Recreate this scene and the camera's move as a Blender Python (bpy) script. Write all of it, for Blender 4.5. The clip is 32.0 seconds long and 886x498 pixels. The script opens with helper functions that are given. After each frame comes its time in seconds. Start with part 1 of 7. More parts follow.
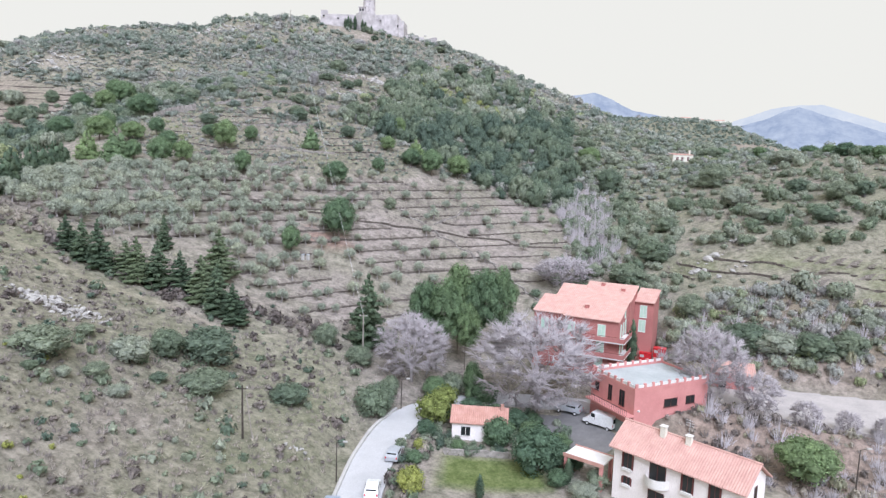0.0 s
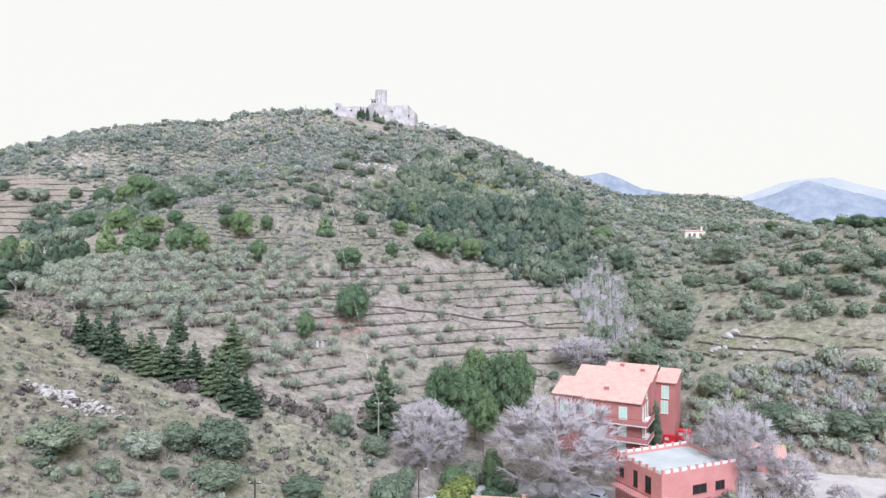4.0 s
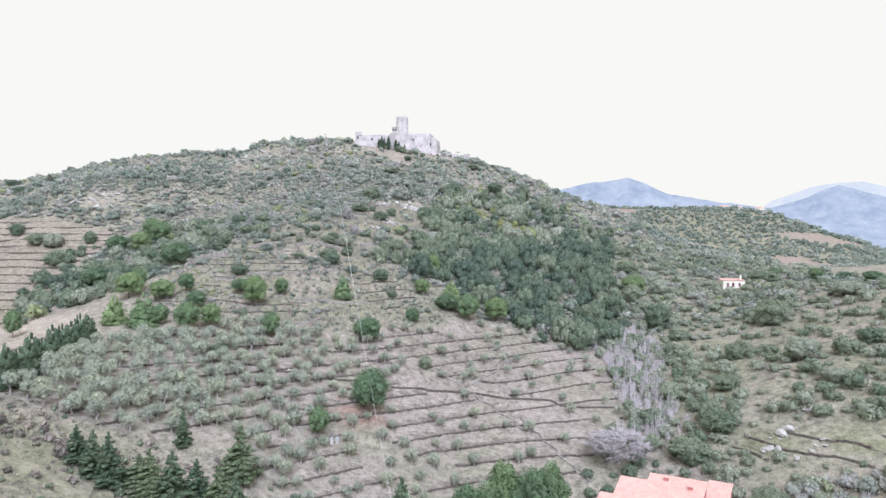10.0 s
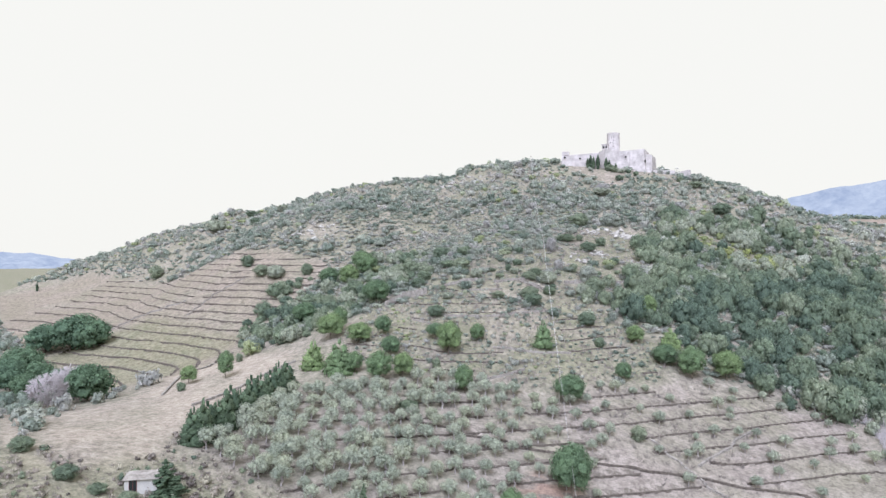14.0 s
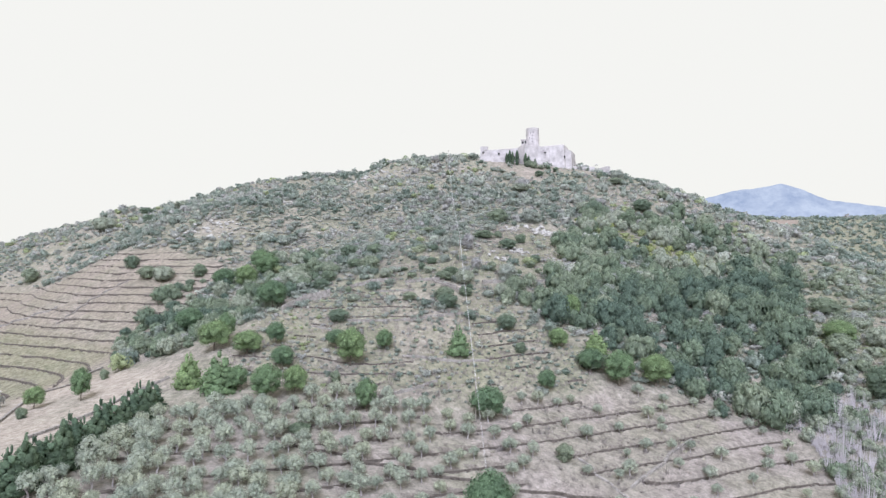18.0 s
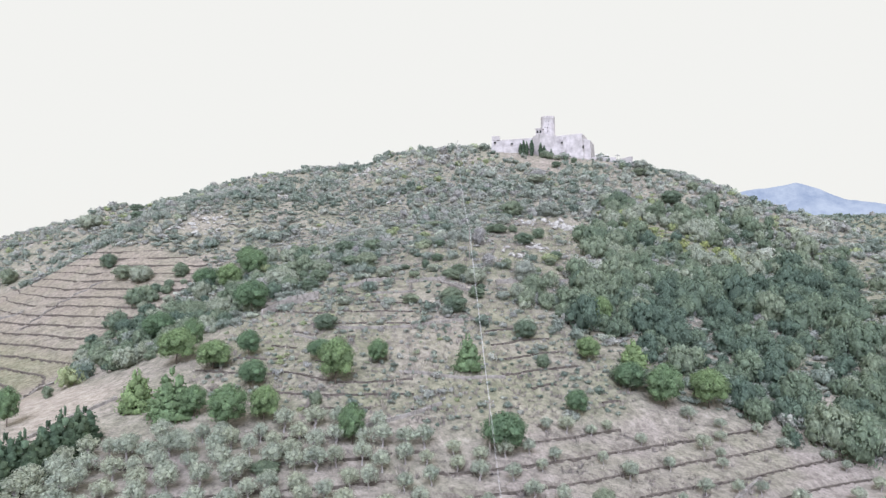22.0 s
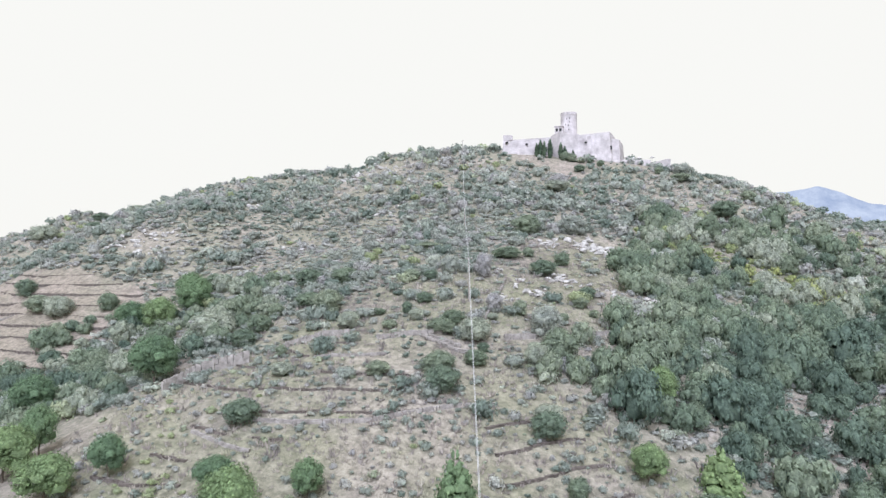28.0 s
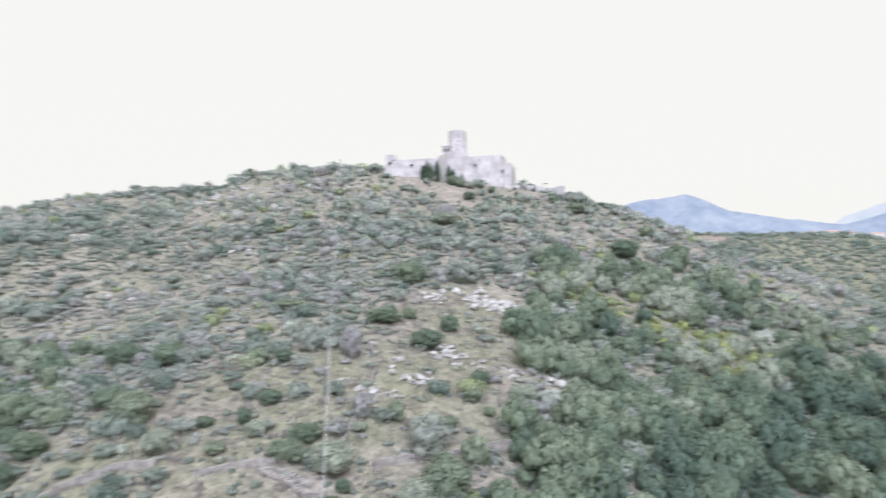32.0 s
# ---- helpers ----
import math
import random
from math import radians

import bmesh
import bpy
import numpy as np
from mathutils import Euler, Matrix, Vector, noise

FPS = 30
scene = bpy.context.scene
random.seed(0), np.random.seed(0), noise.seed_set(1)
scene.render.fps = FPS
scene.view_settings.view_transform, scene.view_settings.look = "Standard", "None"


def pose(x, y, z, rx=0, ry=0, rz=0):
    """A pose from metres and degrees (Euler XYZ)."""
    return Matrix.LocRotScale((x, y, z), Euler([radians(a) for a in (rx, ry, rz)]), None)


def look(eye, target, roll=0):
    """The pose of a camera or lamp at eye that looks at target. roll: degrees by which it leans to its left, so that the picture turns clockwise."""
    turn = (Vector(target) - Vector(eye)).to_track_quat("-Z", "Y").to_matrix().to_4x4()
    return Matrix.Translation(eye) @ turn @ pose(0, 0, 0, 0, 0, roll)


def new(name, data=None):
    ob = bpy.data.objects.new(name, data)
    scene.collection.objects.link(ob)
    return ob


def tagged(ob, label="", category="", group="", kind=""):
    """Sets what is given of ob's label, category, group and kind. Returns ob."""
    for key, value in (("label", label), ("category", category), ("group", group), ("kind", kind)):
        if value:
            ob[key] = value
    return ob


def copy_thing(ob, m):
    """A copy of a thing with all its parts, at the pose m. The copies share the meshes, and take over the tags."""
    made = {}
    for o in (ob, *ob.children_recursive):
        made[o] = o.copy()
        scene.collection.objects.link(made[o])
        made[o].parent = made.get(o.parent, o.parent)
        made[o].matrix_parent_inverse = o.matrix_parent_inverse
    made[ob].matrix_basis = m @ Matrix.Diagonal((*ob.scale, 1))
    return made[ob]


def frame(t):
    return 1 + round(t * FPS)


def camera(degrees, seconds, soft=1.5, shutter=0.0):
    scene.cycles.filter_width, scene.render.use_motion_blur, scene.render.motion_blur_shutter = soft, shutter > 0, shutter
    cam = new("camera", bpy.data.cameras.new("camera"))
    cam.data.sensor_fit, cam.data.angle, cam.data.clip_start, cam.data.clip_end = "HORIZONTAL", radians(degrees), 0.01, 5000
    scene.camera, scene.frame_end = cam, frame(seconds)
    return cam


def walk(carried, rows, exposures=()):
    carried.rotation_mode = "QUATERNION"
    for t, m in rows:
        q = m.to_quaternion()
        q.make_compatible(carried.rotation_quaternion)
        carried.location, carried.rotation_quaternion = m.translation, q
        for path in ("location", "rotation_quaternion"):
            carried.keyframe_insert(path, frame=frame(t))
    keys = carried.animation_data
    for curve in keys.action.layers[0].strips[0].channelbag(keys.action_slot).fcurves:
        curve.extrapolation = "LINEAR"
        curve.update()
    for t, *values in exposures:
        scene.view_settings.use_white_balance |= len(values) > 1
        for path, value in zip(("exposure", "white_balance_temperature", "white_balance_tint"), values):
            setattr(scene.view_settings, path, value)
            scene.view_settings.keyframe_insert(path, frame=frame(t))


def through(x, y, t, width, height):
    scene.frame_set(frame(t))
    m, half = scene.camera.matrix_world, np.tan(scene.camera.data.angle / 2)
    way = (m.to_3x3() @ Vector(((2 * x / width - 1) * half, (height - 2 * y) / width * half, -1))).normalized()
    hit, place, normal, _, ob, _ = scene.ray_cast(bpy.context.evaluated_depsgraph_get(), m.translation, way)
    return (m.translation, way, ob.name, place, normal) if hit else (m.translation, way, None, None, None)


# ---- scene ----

# seconds, x, y, z, bearing (degrees right of north), tilt (up), roll
PATH = (
    (0.0, 0.00, 0.00, 60.00, -0.00, -7.42, 1.85),
    (0.5, 0.10, 0.06, 59.92, -0.13, -7.40, 1.74),
    (0.6, 0.12, 0.07, 59.90, -0.22, -7.20, 1.59),
    (0.7, 0.14, 0.08, 59.89, -0.30, -6.95, 1.43),
    (0.8, 0.16, 0.09, 59.88, -0.39, -4.84, 1.28),
    (0.9, 0.18, 0.10, 59.86, -0.48, -1.76, 1.13),
    (1.0, 0.20, 0.11, 59.85, -0.57, -0.36, 0.98),
    (1.1, 0.22, 0.11, 59.84, -0.60, -0.32, 0.87),
    (1.5, 0.28, 0.15, 59.80, -0.72, -0.22, 0.44),
    (2.0, 0.33, 0.18, 59.78, -0.89, -0.21, 0.37),
    (2.5, 0.33, 0.14, 59.82, -1.01, -0.25, 0.33),
    (3.0, 0.30, 0.08, 59.91, -1.12, -0.28, 0.30),
    (3.5, 0.25, 0.02, 60.06, -1.25, -0.33, 0.25),
    (4.0, 0.19, -0.04, 60.30, -1.39, -0.37, 0.22),
    (4.5, 0.14, -0.08, 60.68, -1.52, -0.39, 0.21),
    (5.0, 0.09, -0.10, 61.24, -1.66, -0.40, 0.20),
    (5.5, 0.06, -0.10, 62.03, -1.81, -0.41, 0.17),
    (6.0, 0.06, -0.08, 63.09, -1.97, -0.42, 0.12),
    (6.5, 0.12, 0.02, 64.48, -2.21, -0.44, 0.09),
    (7.0, 0.17, 0.33, 66.10, -2.42, -0.45, 0.09),
    (7.5, 0.18, 1.05, 67.86, -2.56, -0.50, 0.08),
    (8.0, 0.15, 2.27, 69.67, -2.73, -0.44, 0.04),
    (8.5, 0.07, 3.96, 71.49, -2.81, -0.38, 0.04),
    (9.0, -0.02, 6.03, 73.29, -3.05, -0.29, 0.03),
    (9.5, -0.19, 8.30, 75.04, -3.19, -0.17, 0.04),
    (10.0, -0.37, 10.66, 76.77, -3.34, -0.06, 0.08),
    (10.5, -0.51, 13.03, 78.45, -3.49, 0.04, 0.07),
    (11.0, -0.61, 15.35, 80.05, -3.71, 0.16, 0.06),
    (11.5, -0.68, 17.63, 81.48, -3.86, 0.26, 0.05),
    (12.0, -0.74, 19.86, 82.65, -4.06, 0.34, -0.04),
    (12.5, -0.83, 22.10, 83.50, -4.22, 0.35, 0.01),
    (13.0, -0.96, 24.33, 84.09, -4.40, 0.42, 0.01),
    (13.2, -1.02, 25.20, 84.23, -4.45, 0.52, 0.01),
    (13.3, -1.06, 25.63, 84.30, -5.10, 0.57, 0.01),
    (13.4, -1.09, 26.07, 84.37, -7.44, 0.62, 0.00),
    (13.5, -1.13, 26.50, 84.44, -10.07, 0.67, 0.00),
    (13.6, -1.17, 26.93, 84.48, -14.20, 0.73, 0.01),
    (13.7, -1.21, 27.36, 84.51, -16.95, 0.79, 0.01),
    (13.8, -1.25, 27.80, 84.55, -19.50, 0.85, 0.02),
    (13.9, -1.30, 28.23, 84.58, -21.05, 0.91, 0.02),
    (14.0, -1.34, 28.66, 84.62, -21.47, 0.97, 0.03),
    (14.5, -1.57, 30.88, 84.67, -21.65, 0.99, 0.04),
    (15.0, -1.82, 33.21, 84.65, -21.79, 1.01, -0.00),
    (15.5, -2.10, 35.64, 84.58, -21.63, 1.04, -0.10),
    (16.0, -2.43, 38.14, 84.45, -20.87, 1.06, -0.20),
    (16.5, -2.84, 40.69, 84.29, -19.18, 1.06, -0.24),
    (17.0, -3.36, 43.26, 84.10, -16.93, 1.05, -0.24),
    (17.5, -3.90, 45.89, 83.88, -16.05, 1.06, -0.23),
    (18.0, -4.48, 48.56, 83.65, -14.70, 1.08, -0.33),
    (18.5, -5.13, 51.25, 83.44, -14.76, 1.12, -0.33),
    (19.0, -5.83, 54.00, 83.24, -14.92, 1.16, -0.38),
    (19.5, -6.57, 56.84, 83.09, -15.05, 1.18, -0.39),
    (20.0, -7.33, 59.84, 82.96, -15.17, 1.19, -0.41),
    (20.5, -8.08, 63.06, 82.86, -15.30, 1.21, -0.44),
    (21.0, -8.83, 66.53, 82.77, -15.39, 1.20, -0.50),
    (21.5, -9.57, 70.18, 82.65, -15.49, 1.18, -0.49),
    (22.0, -10.31, 73.94, 82.50, -15.59, 1.20, -0.47),
    (22.5, -11.03, 77.75, 82.32, -15.74, 1.18, -0.49),
    (23.0, -11.76, 81.63, 82.11, -15.85, 1.18, -0.46),
    (23.5, -12.48, 85.58, 81.89, -15.97, 1.20, -0.45),
    (24.0, -13.19, 89.59, 81.74, -16.08, 1.20, -0.45),
    (24.5, -13.90, 93.64, 81.75, -16.16, 1.19, -0.45),
    (25.0, -14.59, 97.69, 82.04, -16.28, 1.22, -0.54),
    (25.5, -15.26, 101.67, 82.69, -16.40, 1.29, -0.47),
    (26.0, -15.94, 105.68, 83.73, -16.49, 1.34, -0.42),
    (26.5, -16.63, 109.69, 85.07, -16.55, 1.36, -0.37),
    (27.0, -17.33, 113.68, 86.63, -16.60, 1.37, -0.33),
    (27.5, -18.02, 117.60, 88.31, -16.67, 1.40, -0.30),
    (28.0, -18.70, 121.44, 90.02, -16.76, 1.45, -0.28),
    (28.5, -19.37, 125.12, 91.69, -16.81, 1.46, -0.31),
    (29.0, -20.04, 128.70, 93.35, -16.35, 1.51, -0.38),
    (29.5, -20.70, 132.18, 95.01, -14.99, 1.49, -0.36),
    (30.0, -21.29, 135.63, 96.65, -13.81, 1.46, -0.37),
    (30.5, -21.72, 139.10, 98.20, -13.68, 1.48, -0.29),
    (31.0, -21.96, 142.69, 99.70, -13.34, 1.58, -0.32),
    (31.5, -22.01, 146.40, 101.18, -12.44, 1.62, -0.34),
    (31.6, -21.99, 147.15, 101.47, -11.83, 1.59, -0.35),
    (31.7, -21.98, 147.90, 101.77, -11.49, 1.56, -0.37),
    (31.8, -21.96, 148.64, 102.07, -10.63, 1.54, -0.38),
    (31.9, -21.95, 149.39, 102.36, -9.56, 1.51, -0.39),
    (32.0, -21.93, 150.14, 102.66, -7.18, 1.48, -0.41),
)


def flown(x, y, z, bearing, tilt, roll):
    b, t = radians(bearing), radians(tilt)
    way = Vector((math.sin(b) * math.cos(t), math.cos(b) * math.cos(t), math.sin(t)))
    eye = Vector((x, y, z))
    return look(eye, eye + way * 100, roll)


cam = camera(67.48, 32.0, soft=1.35, shutter=0.4)
walk(cam, [(t, flown(*p)) for t, *p in PATH], ((0, -0.05), (0.6, -0.05), (1.2, 0.1), (9, 0.08), (14, 0.06), (19, 0.02), (22, 0.0), (28, 0.08), (32, 0.06)))

# ---- world and light ----
world = bpy.data.worlds.new("world")
scene.world = world
world.use_nodes = True
wn, wl = world.node_tree.nodes, world.node_tree.links
wn.clear()
sky = wn.new("ShaderNodeTexSky")
sky.sky_type = "NISHITA"
sky.sun_disc = False
sky.sun_elevation, sky.sun_rotation = radians(48), radians(150)
sky.air_density, sky.dust_density = 1.0, 4.0
clear_sky = wn.new("ShaderNodeBackground")
clear_sky.inputs["Strength"].default_value = 0.05
overcast = wn.new("ShaderNodeBackground")
overcast.inputs["Color"].default_value = (1.0, 1.0, 0.975, 1)
overcast.inputs["Strength"].default_value = 0.93
both = wn.new("ShaderNodeMixShader")
both.inputs["Fac"].default_value = 0.95
w_out = wn.new("ShaderNodeOutputWorld")
wl.new(sky.outputs["Color"], clear_sky.inputs["Color"])
wl.new(clear_sky.outputs[0], both.inputs[1])
wl.new(overcast.outputs[0], both.inputs[2])
wl.new(both.outputs[0], w_out.inputs["Surface"])
sun = new("sun", bpy.data.lights.new("sun", "SUN"))
sun.data.energy, sun.data.angle, sun.data.color = 4.0, radians(38), (0.90, 0.965, 1.2)
sun.matrix_world = look((0, 0, 300), (-35, 165, 115))


# ---- materials ----
def material(name, rough=0.85, spec=0.2, metal=0.0):
    m = bpy.data.materials.new(name)
    m.use_nodes = True
    b = m.node_tree.nodes["Principled BSDF"]
    b.inputs["Roughness"].default_value = rough
    b.inputs["Specular IOR Level"].default_value = spec
    b.inputs["Metallic"].default_value = metal
    return m, m.node_tree.nodes, m.node_tree.links, b


def noise_node(n, l, scale, detail=4.0, coord=None, rough=0.6):
    t = n.new("ShaderNodeTexNoise")
    t.inputs["Scale"].default_value, t.inputs["Detail"].default_value = scale, detail
    t.inputs["Roughness"].default_value = rough
    if coord:
        l.new(coord, t.inputs["Vector"])
    return t.outputs["Fac"]


def ramp(n, l, fac, stops):
    r = n.new("ShaderNodeValToRGB")
    e = r.color_ramp.elements
    while len(e) < len(stops):
        e.new(0.5)
    for k, (p, c) in zip(e, stops):
        k.position, k.color = p, (*c, 1)
    l.new(fac, r.inputs["Fac"])
    return r.outputs["Color"]


def mix(n, l, a, b, fac, kind="MIX"):
    m = n.new("ShaderNodeMix")
    m.data_type, m.blend_type = "RGBA", kind
    for v, i in ((fac, 0), (a, 6), (b, 7)):
        if isinstance(v, (int, float)):
            m.inputs[i].default_value = v
        elif isinstance(v, tuple):
            m.inputs[i].default_value = (*v, 1)
        else:
            l.new(v, m.inputs[i])
    return m.outputs[2]


def bump(n, l, b, height, strength=0.4, distance=0.1):
    k = n.new("ShaderNodeBump")
    k.inputs["Strength"].default_value, k.inputs["Distance"].default_value = strength, distance
    l.new(height, k.inputs["Height"])
    l.new(k.outputs[0], b.inputs["Normal"])


def place(n):
    return n.new("ShaderNodeNewGeometry").outputs["Position"]


def worn(name, dark, light, scale=1.2, fine=14.0, rough=0.85, spec=0.2, relief=0.3, metal=0.0):
    """A surface with stains and grain between two colours."""
    m, n, l, b = material(name, rough, spec, metal)
    p = place(n)
    big = ramp(n, l, noise_node(n, l, scale, 5, p), [(0.3, dark), (0.7, light)])
    small = noise_node(n, l, fine, 3, p)
    l.new(mix(n, l, big, ramp(n, l, small, [(0.3, (0.8, 0.8, 0.8)), (0.7, (1.1, 1.1, 1.1))]), 0.6, "MULTIPLY"), b.inputs["Base Color"])
    bump(n, l, b, small, relief, 0.03)
    return m


def leafy(name, stops, spread=0.35, through=0.25):
    """Leaves: the plant's own tint, a change from leaf to leaf, some light through."""
    m, n, l, b = material(name, 0.75, 0.15)
    t = n.new("ShaderNodeAttribute")
    t.attribute_name = "tint"
    own = ramp(n, l, t.outputs["Fac"], stops)
    g = n.new("ShaderNodeNewGeometry")
    leaf = ramp(n, l, g.outputs["Random Per Island"], [(0.0, (1 - spread,) * 3), (1.0, (1 + spread,) * 3)])
    c = mix(n, l, own, leaf, 1.0, "MULTIPLY")
    patch = ramp(n, l, noise_node(n, l, 0.5, 2, g.outputs["Position"]), [(0.3, (0.82, 0.85, 0.85)), (0.7, (1.13, 1.12, 1.06))])
    c = mix(n, l, c, patch, 0.8, "MULTIPLY")
    sprays = noise_node(n, l, 1.9, 5, g.outputs["Position"], 0.75)
    c = mix(n, l, c, ramp(n, l, sprays, [(0.34, (0.5, 0.52, 0.52)), (0.5, (1.0, 1.0, 1.0)), (0.66, (1.42, 1.42, 1.38))]), 0.85, "MULTIPLY")
    l.new(c, b.inputs["Base Color"])
    tr = n.new("ShaderNodeBsdfTranslucent")
    l.new(c, tr.inputs["Color"])
    s = n.new("ShaderNodeMixShader")
    s.inputs[0].default_value = through
    l.new(b.outputs[0], s.inputs[1])
    l.new(tr.outputs[0], s.inputs[2])
    l.new(s.outputs[0], n["Material Output"].inputs["Surface"])
    return m


def ground_material():
    m, n, l, b = material("hillside_ground", 0.95, 0.1)
    g = n.new("ShaderNodeNewGeometry")
    p = g.outputs["Position"]
    cover = n.new("ShaderNodeVertexColor")
    cover.layer_name = "cover"
    sep = n.new("ShaderNodeSeparateColor")
    l.new(cover.outputs["Color"], sep.inputs[0])
    big = noise_node(n, l, 0.05, 6, p, 0.65)
    mid = noise_node(n, l, 0.45, 6, p, 0.7)
    fine = noise_node(n, l, 2.6, 5, p, 0.7)
    dry = ramp(n, l, mid, [(0.28, (0.18, 0.157, 0.138)), (0.42, (0.255, 0.225, 0.20)), (0.55, (0.34, 0.30, 0.268)), (0.72, (0.42, 0.375, 0.34))])
    green = ramp(n, l, mid, [(0.3, (0.17, 0.168, 0.13)), (0.5, (0.265, 0.25, 0.20)), (0.72, (0.36, 0.33, 0.275))])
    c = mix(n, l, dry, green, ramp(n, l, big, [(0.40, (0, 0, 0)), (0.58, (0.85, 0.85, 0.85))]))
    soil = ramp(n, l, mid, [(0.25, (0.22, 0.188, 0.174)), (0.5, (0.305, 0.267, 0.248)), (0.75, (0.385, 0.34, 0.318))])
    c = mix(n, l, c, soil, sep.outputs[0])
    straw = ramp(n, l, mid, [(0.25, (0.28, 0.24, 0.205)), (0.5, (0.39, 0.337, 0.29)), (0.75, (0.48, 0.427, 0.37))])
    c = mix(n, l, c, straw, sep.outputs[1])
    red = ramp(n, l, mid, [(0.3, (0.23, 0.165, 0.14)), (0.7, (0.36, 0.255, 0.22))])
    c = mix(n, l, c, red, cover.outputs["Alpha"])
    lawn = ramp(n, l, mid, [(0.3, (0.10, 0.14, 0.045)), (0.7, (0.20, 0.23, 0.10))])
    c = mix(n, l, c, lawn, sep.outputs[2])
    # bare stone on the steep faces of the terraces
    up = n.new("ShaderNodeSeparateXYZ")
    l.new(g.outputs["True Normal"], up.inputs[0])
    stone = ramp(n, l, fine, [(0.3, (0.15, 0.13, 0.115)), (0.6, (0.235, 0.208, 0.185)), (0.8, (0.33, 0.295, 0.265))])
    c = mix(n, l, c, stone, ramp(n, l, up.outputs[2], [(0.56, (1, 1, 1)), (0.68, (0, 0, 0))]))
    c = mix(n, l, c, ramp(n, l, fine, [(0.3, (0.68, 0.68, 0.67)), (0.5, (0.98, 0.98, 0.98)), (0.72, (1.2, 1.2, 1.2))]), 0.9, "MULTIPLY")
    tuft = noise_node(n, l, 0.9, 3, p, 0.75)
    c = mix(n, l, c, ramp(n, l, tuft, [(0.36, (0.62, 0.64, 0.60)), (0.5, (1, 1, 1)), (0.64, (1.2, 1.2, 1.18))]), 0.45, "MULTIPLY")
    l.new(c, b.inputs["Base Color"])
    bump(n, l, b, fine, 0.7, 0.35)
    return m


GROUND = ground_material()
# leaf colours lifted pale and bluish: the hill's distance haze is put into them
SHRUB = leafy("hazed_shrub_leaves", [(0.0, (0.245, 0.30, 0.265)), (0.25, (0.335, 0.38, 0.34)), (0.5, (0.43, 0.455, 0.42)), (0.66, (0.485, 0.47, 0.48)),
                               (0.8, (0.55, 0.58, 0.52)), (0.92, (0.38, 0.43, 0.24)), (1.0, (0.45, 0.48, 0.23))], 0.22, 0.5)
EVERGREEN = leafy("evergreen_leaves", [(0.0, (0.155, 0.212, 0.172)), (0.4, (0.235, 0.292, 0.215)), (0.7, (0.32, 0.362, 0.278)), (1.0, (0.43, 0.458, 0.39))], 0.25, 0.45)
DRY = leafy("dry_brush", [(0.0, (0.17, 0.145, 0.14)), (0.35, (0.27, 0.235, 0.225)), (0.6, (0.36, 0.315, 0.29)), (0.8, (0.44, 0.40, 0.345)), (1.0, (0.33, 0.35, 0.20))], 0.3, 0.3)
PINE = leafy("pine_needles", [(0.0, (0.125, 0.195, 0.14)), (0.5, (0.185, 0.27, 0.165)), (1.0, (0.27, 0.355, 0.18))], 0.3, 0.42)
DARKLEAF = leafy("conifer_needles", [(0.0, (0.09, 0.14, 0.10)), (0.6, (0.16, 0.215, 0.14)), (1.0, (0.25, 0.295, 0.17))], 0.35, 0.4)
OLIVE = leafy("olive_leaves", [(0.0, (0.40, 0.44, 0.375)), (0.6, (0.49, 0.52, 0.445)), (1.0, (0.46, 0.48, 0.36))], 0.18, 0.48)
YELLOWLEAF = leafy("mimosa_leaves", [(0.0, (0.21, 0.26, 0.10)), (1.0, (0.46, 0.48, 0.16))], 0.4, 0.4)
BARK = worn("bark", (0.10, 0.08, 0.065), (0.24, 0.20, 0.17), 3.0, 20.0)
TWIG = worn("grey_twigs", (0.40, 0.365, 0.378), (0.54, 0.50, 0.515), 0.8, 6.0)
PALEBARK = worn("pale_bark", (0.33, 0.30, 0.305), (0.48, 0.445, 0.45), 2.0, 20.0)
# stone made darker so its colour carries the shade of the wall faces
STONE = worn("shaded_dry_stone", (0.075, 0.064, 0.056), (0.20, 0.172, 0.155), 1.5, 9.0, 0.95)
FIELDSTONE = worn("field_stone", (0.20, 0.182, 0.17), (0.44, 0.41, 0.385), 1.2, 7.0, 0.95)
ROCK = worn("pale_schist", (0.24, 0.23, 0.222), (0.56, 0.54, 0.515), 0.9, 4.0, 0.95, 0.2, 0.6)
FORT = worn("fort_stone", (0.36, 0.332, 0.338), (0.65, 0.612, 0.62), 0.3, 2.2, 0.95, 0.1, 0.7)
PINK = worn("pink_render", (0.42, 0.17, 0.158), (0.50, 0.215, 0.198), 0.4, 8.0)
ROSE = worn("rose_render", (0.58, 0.25, 0.24), (0.68, 0.32, 0.30), 0.4, 8.0)
TILE = worn("clay_tiles", (0.55, 0.325, 0.285), (0.655, 0.42, 0.37), 0.9, 9.0, 0.9, 0.15, 0.5)
REDTILE = worn("red_clay_tiles", (0.46, 0.245, 0.20), (0.58, 0.345, 0.295), 0.9, 9.0)
WHITEWALL = worn("white_render", (0.84, 0.78, 0.77), (0.93, 0.88, 0.87), 0.6, 8.0)
CREAM = worn("cream_render", (0.68, 0.66, 0.58), (0.80, 0.78, 0.70), 0.6, 8.0)
GREENPAINT = worn("pale_green_paint", (0.45, 0.66, 0.54), (0.55, 0.76, 0.65), 1.0, 10.0, 0.6, 0.4)
DARKWOOD = worn("dark_red_shutters", (0.10, 0.035, 0.035), (0.17, 0.06, 0.055), 1.0, 10.0, 0.7)
WHITEPAINT = worn("white_paint", (0.70, 0.68, 0.66), (0.82, 0.80, 0.78), 1.0, 12.0, 0.5, 0.4)
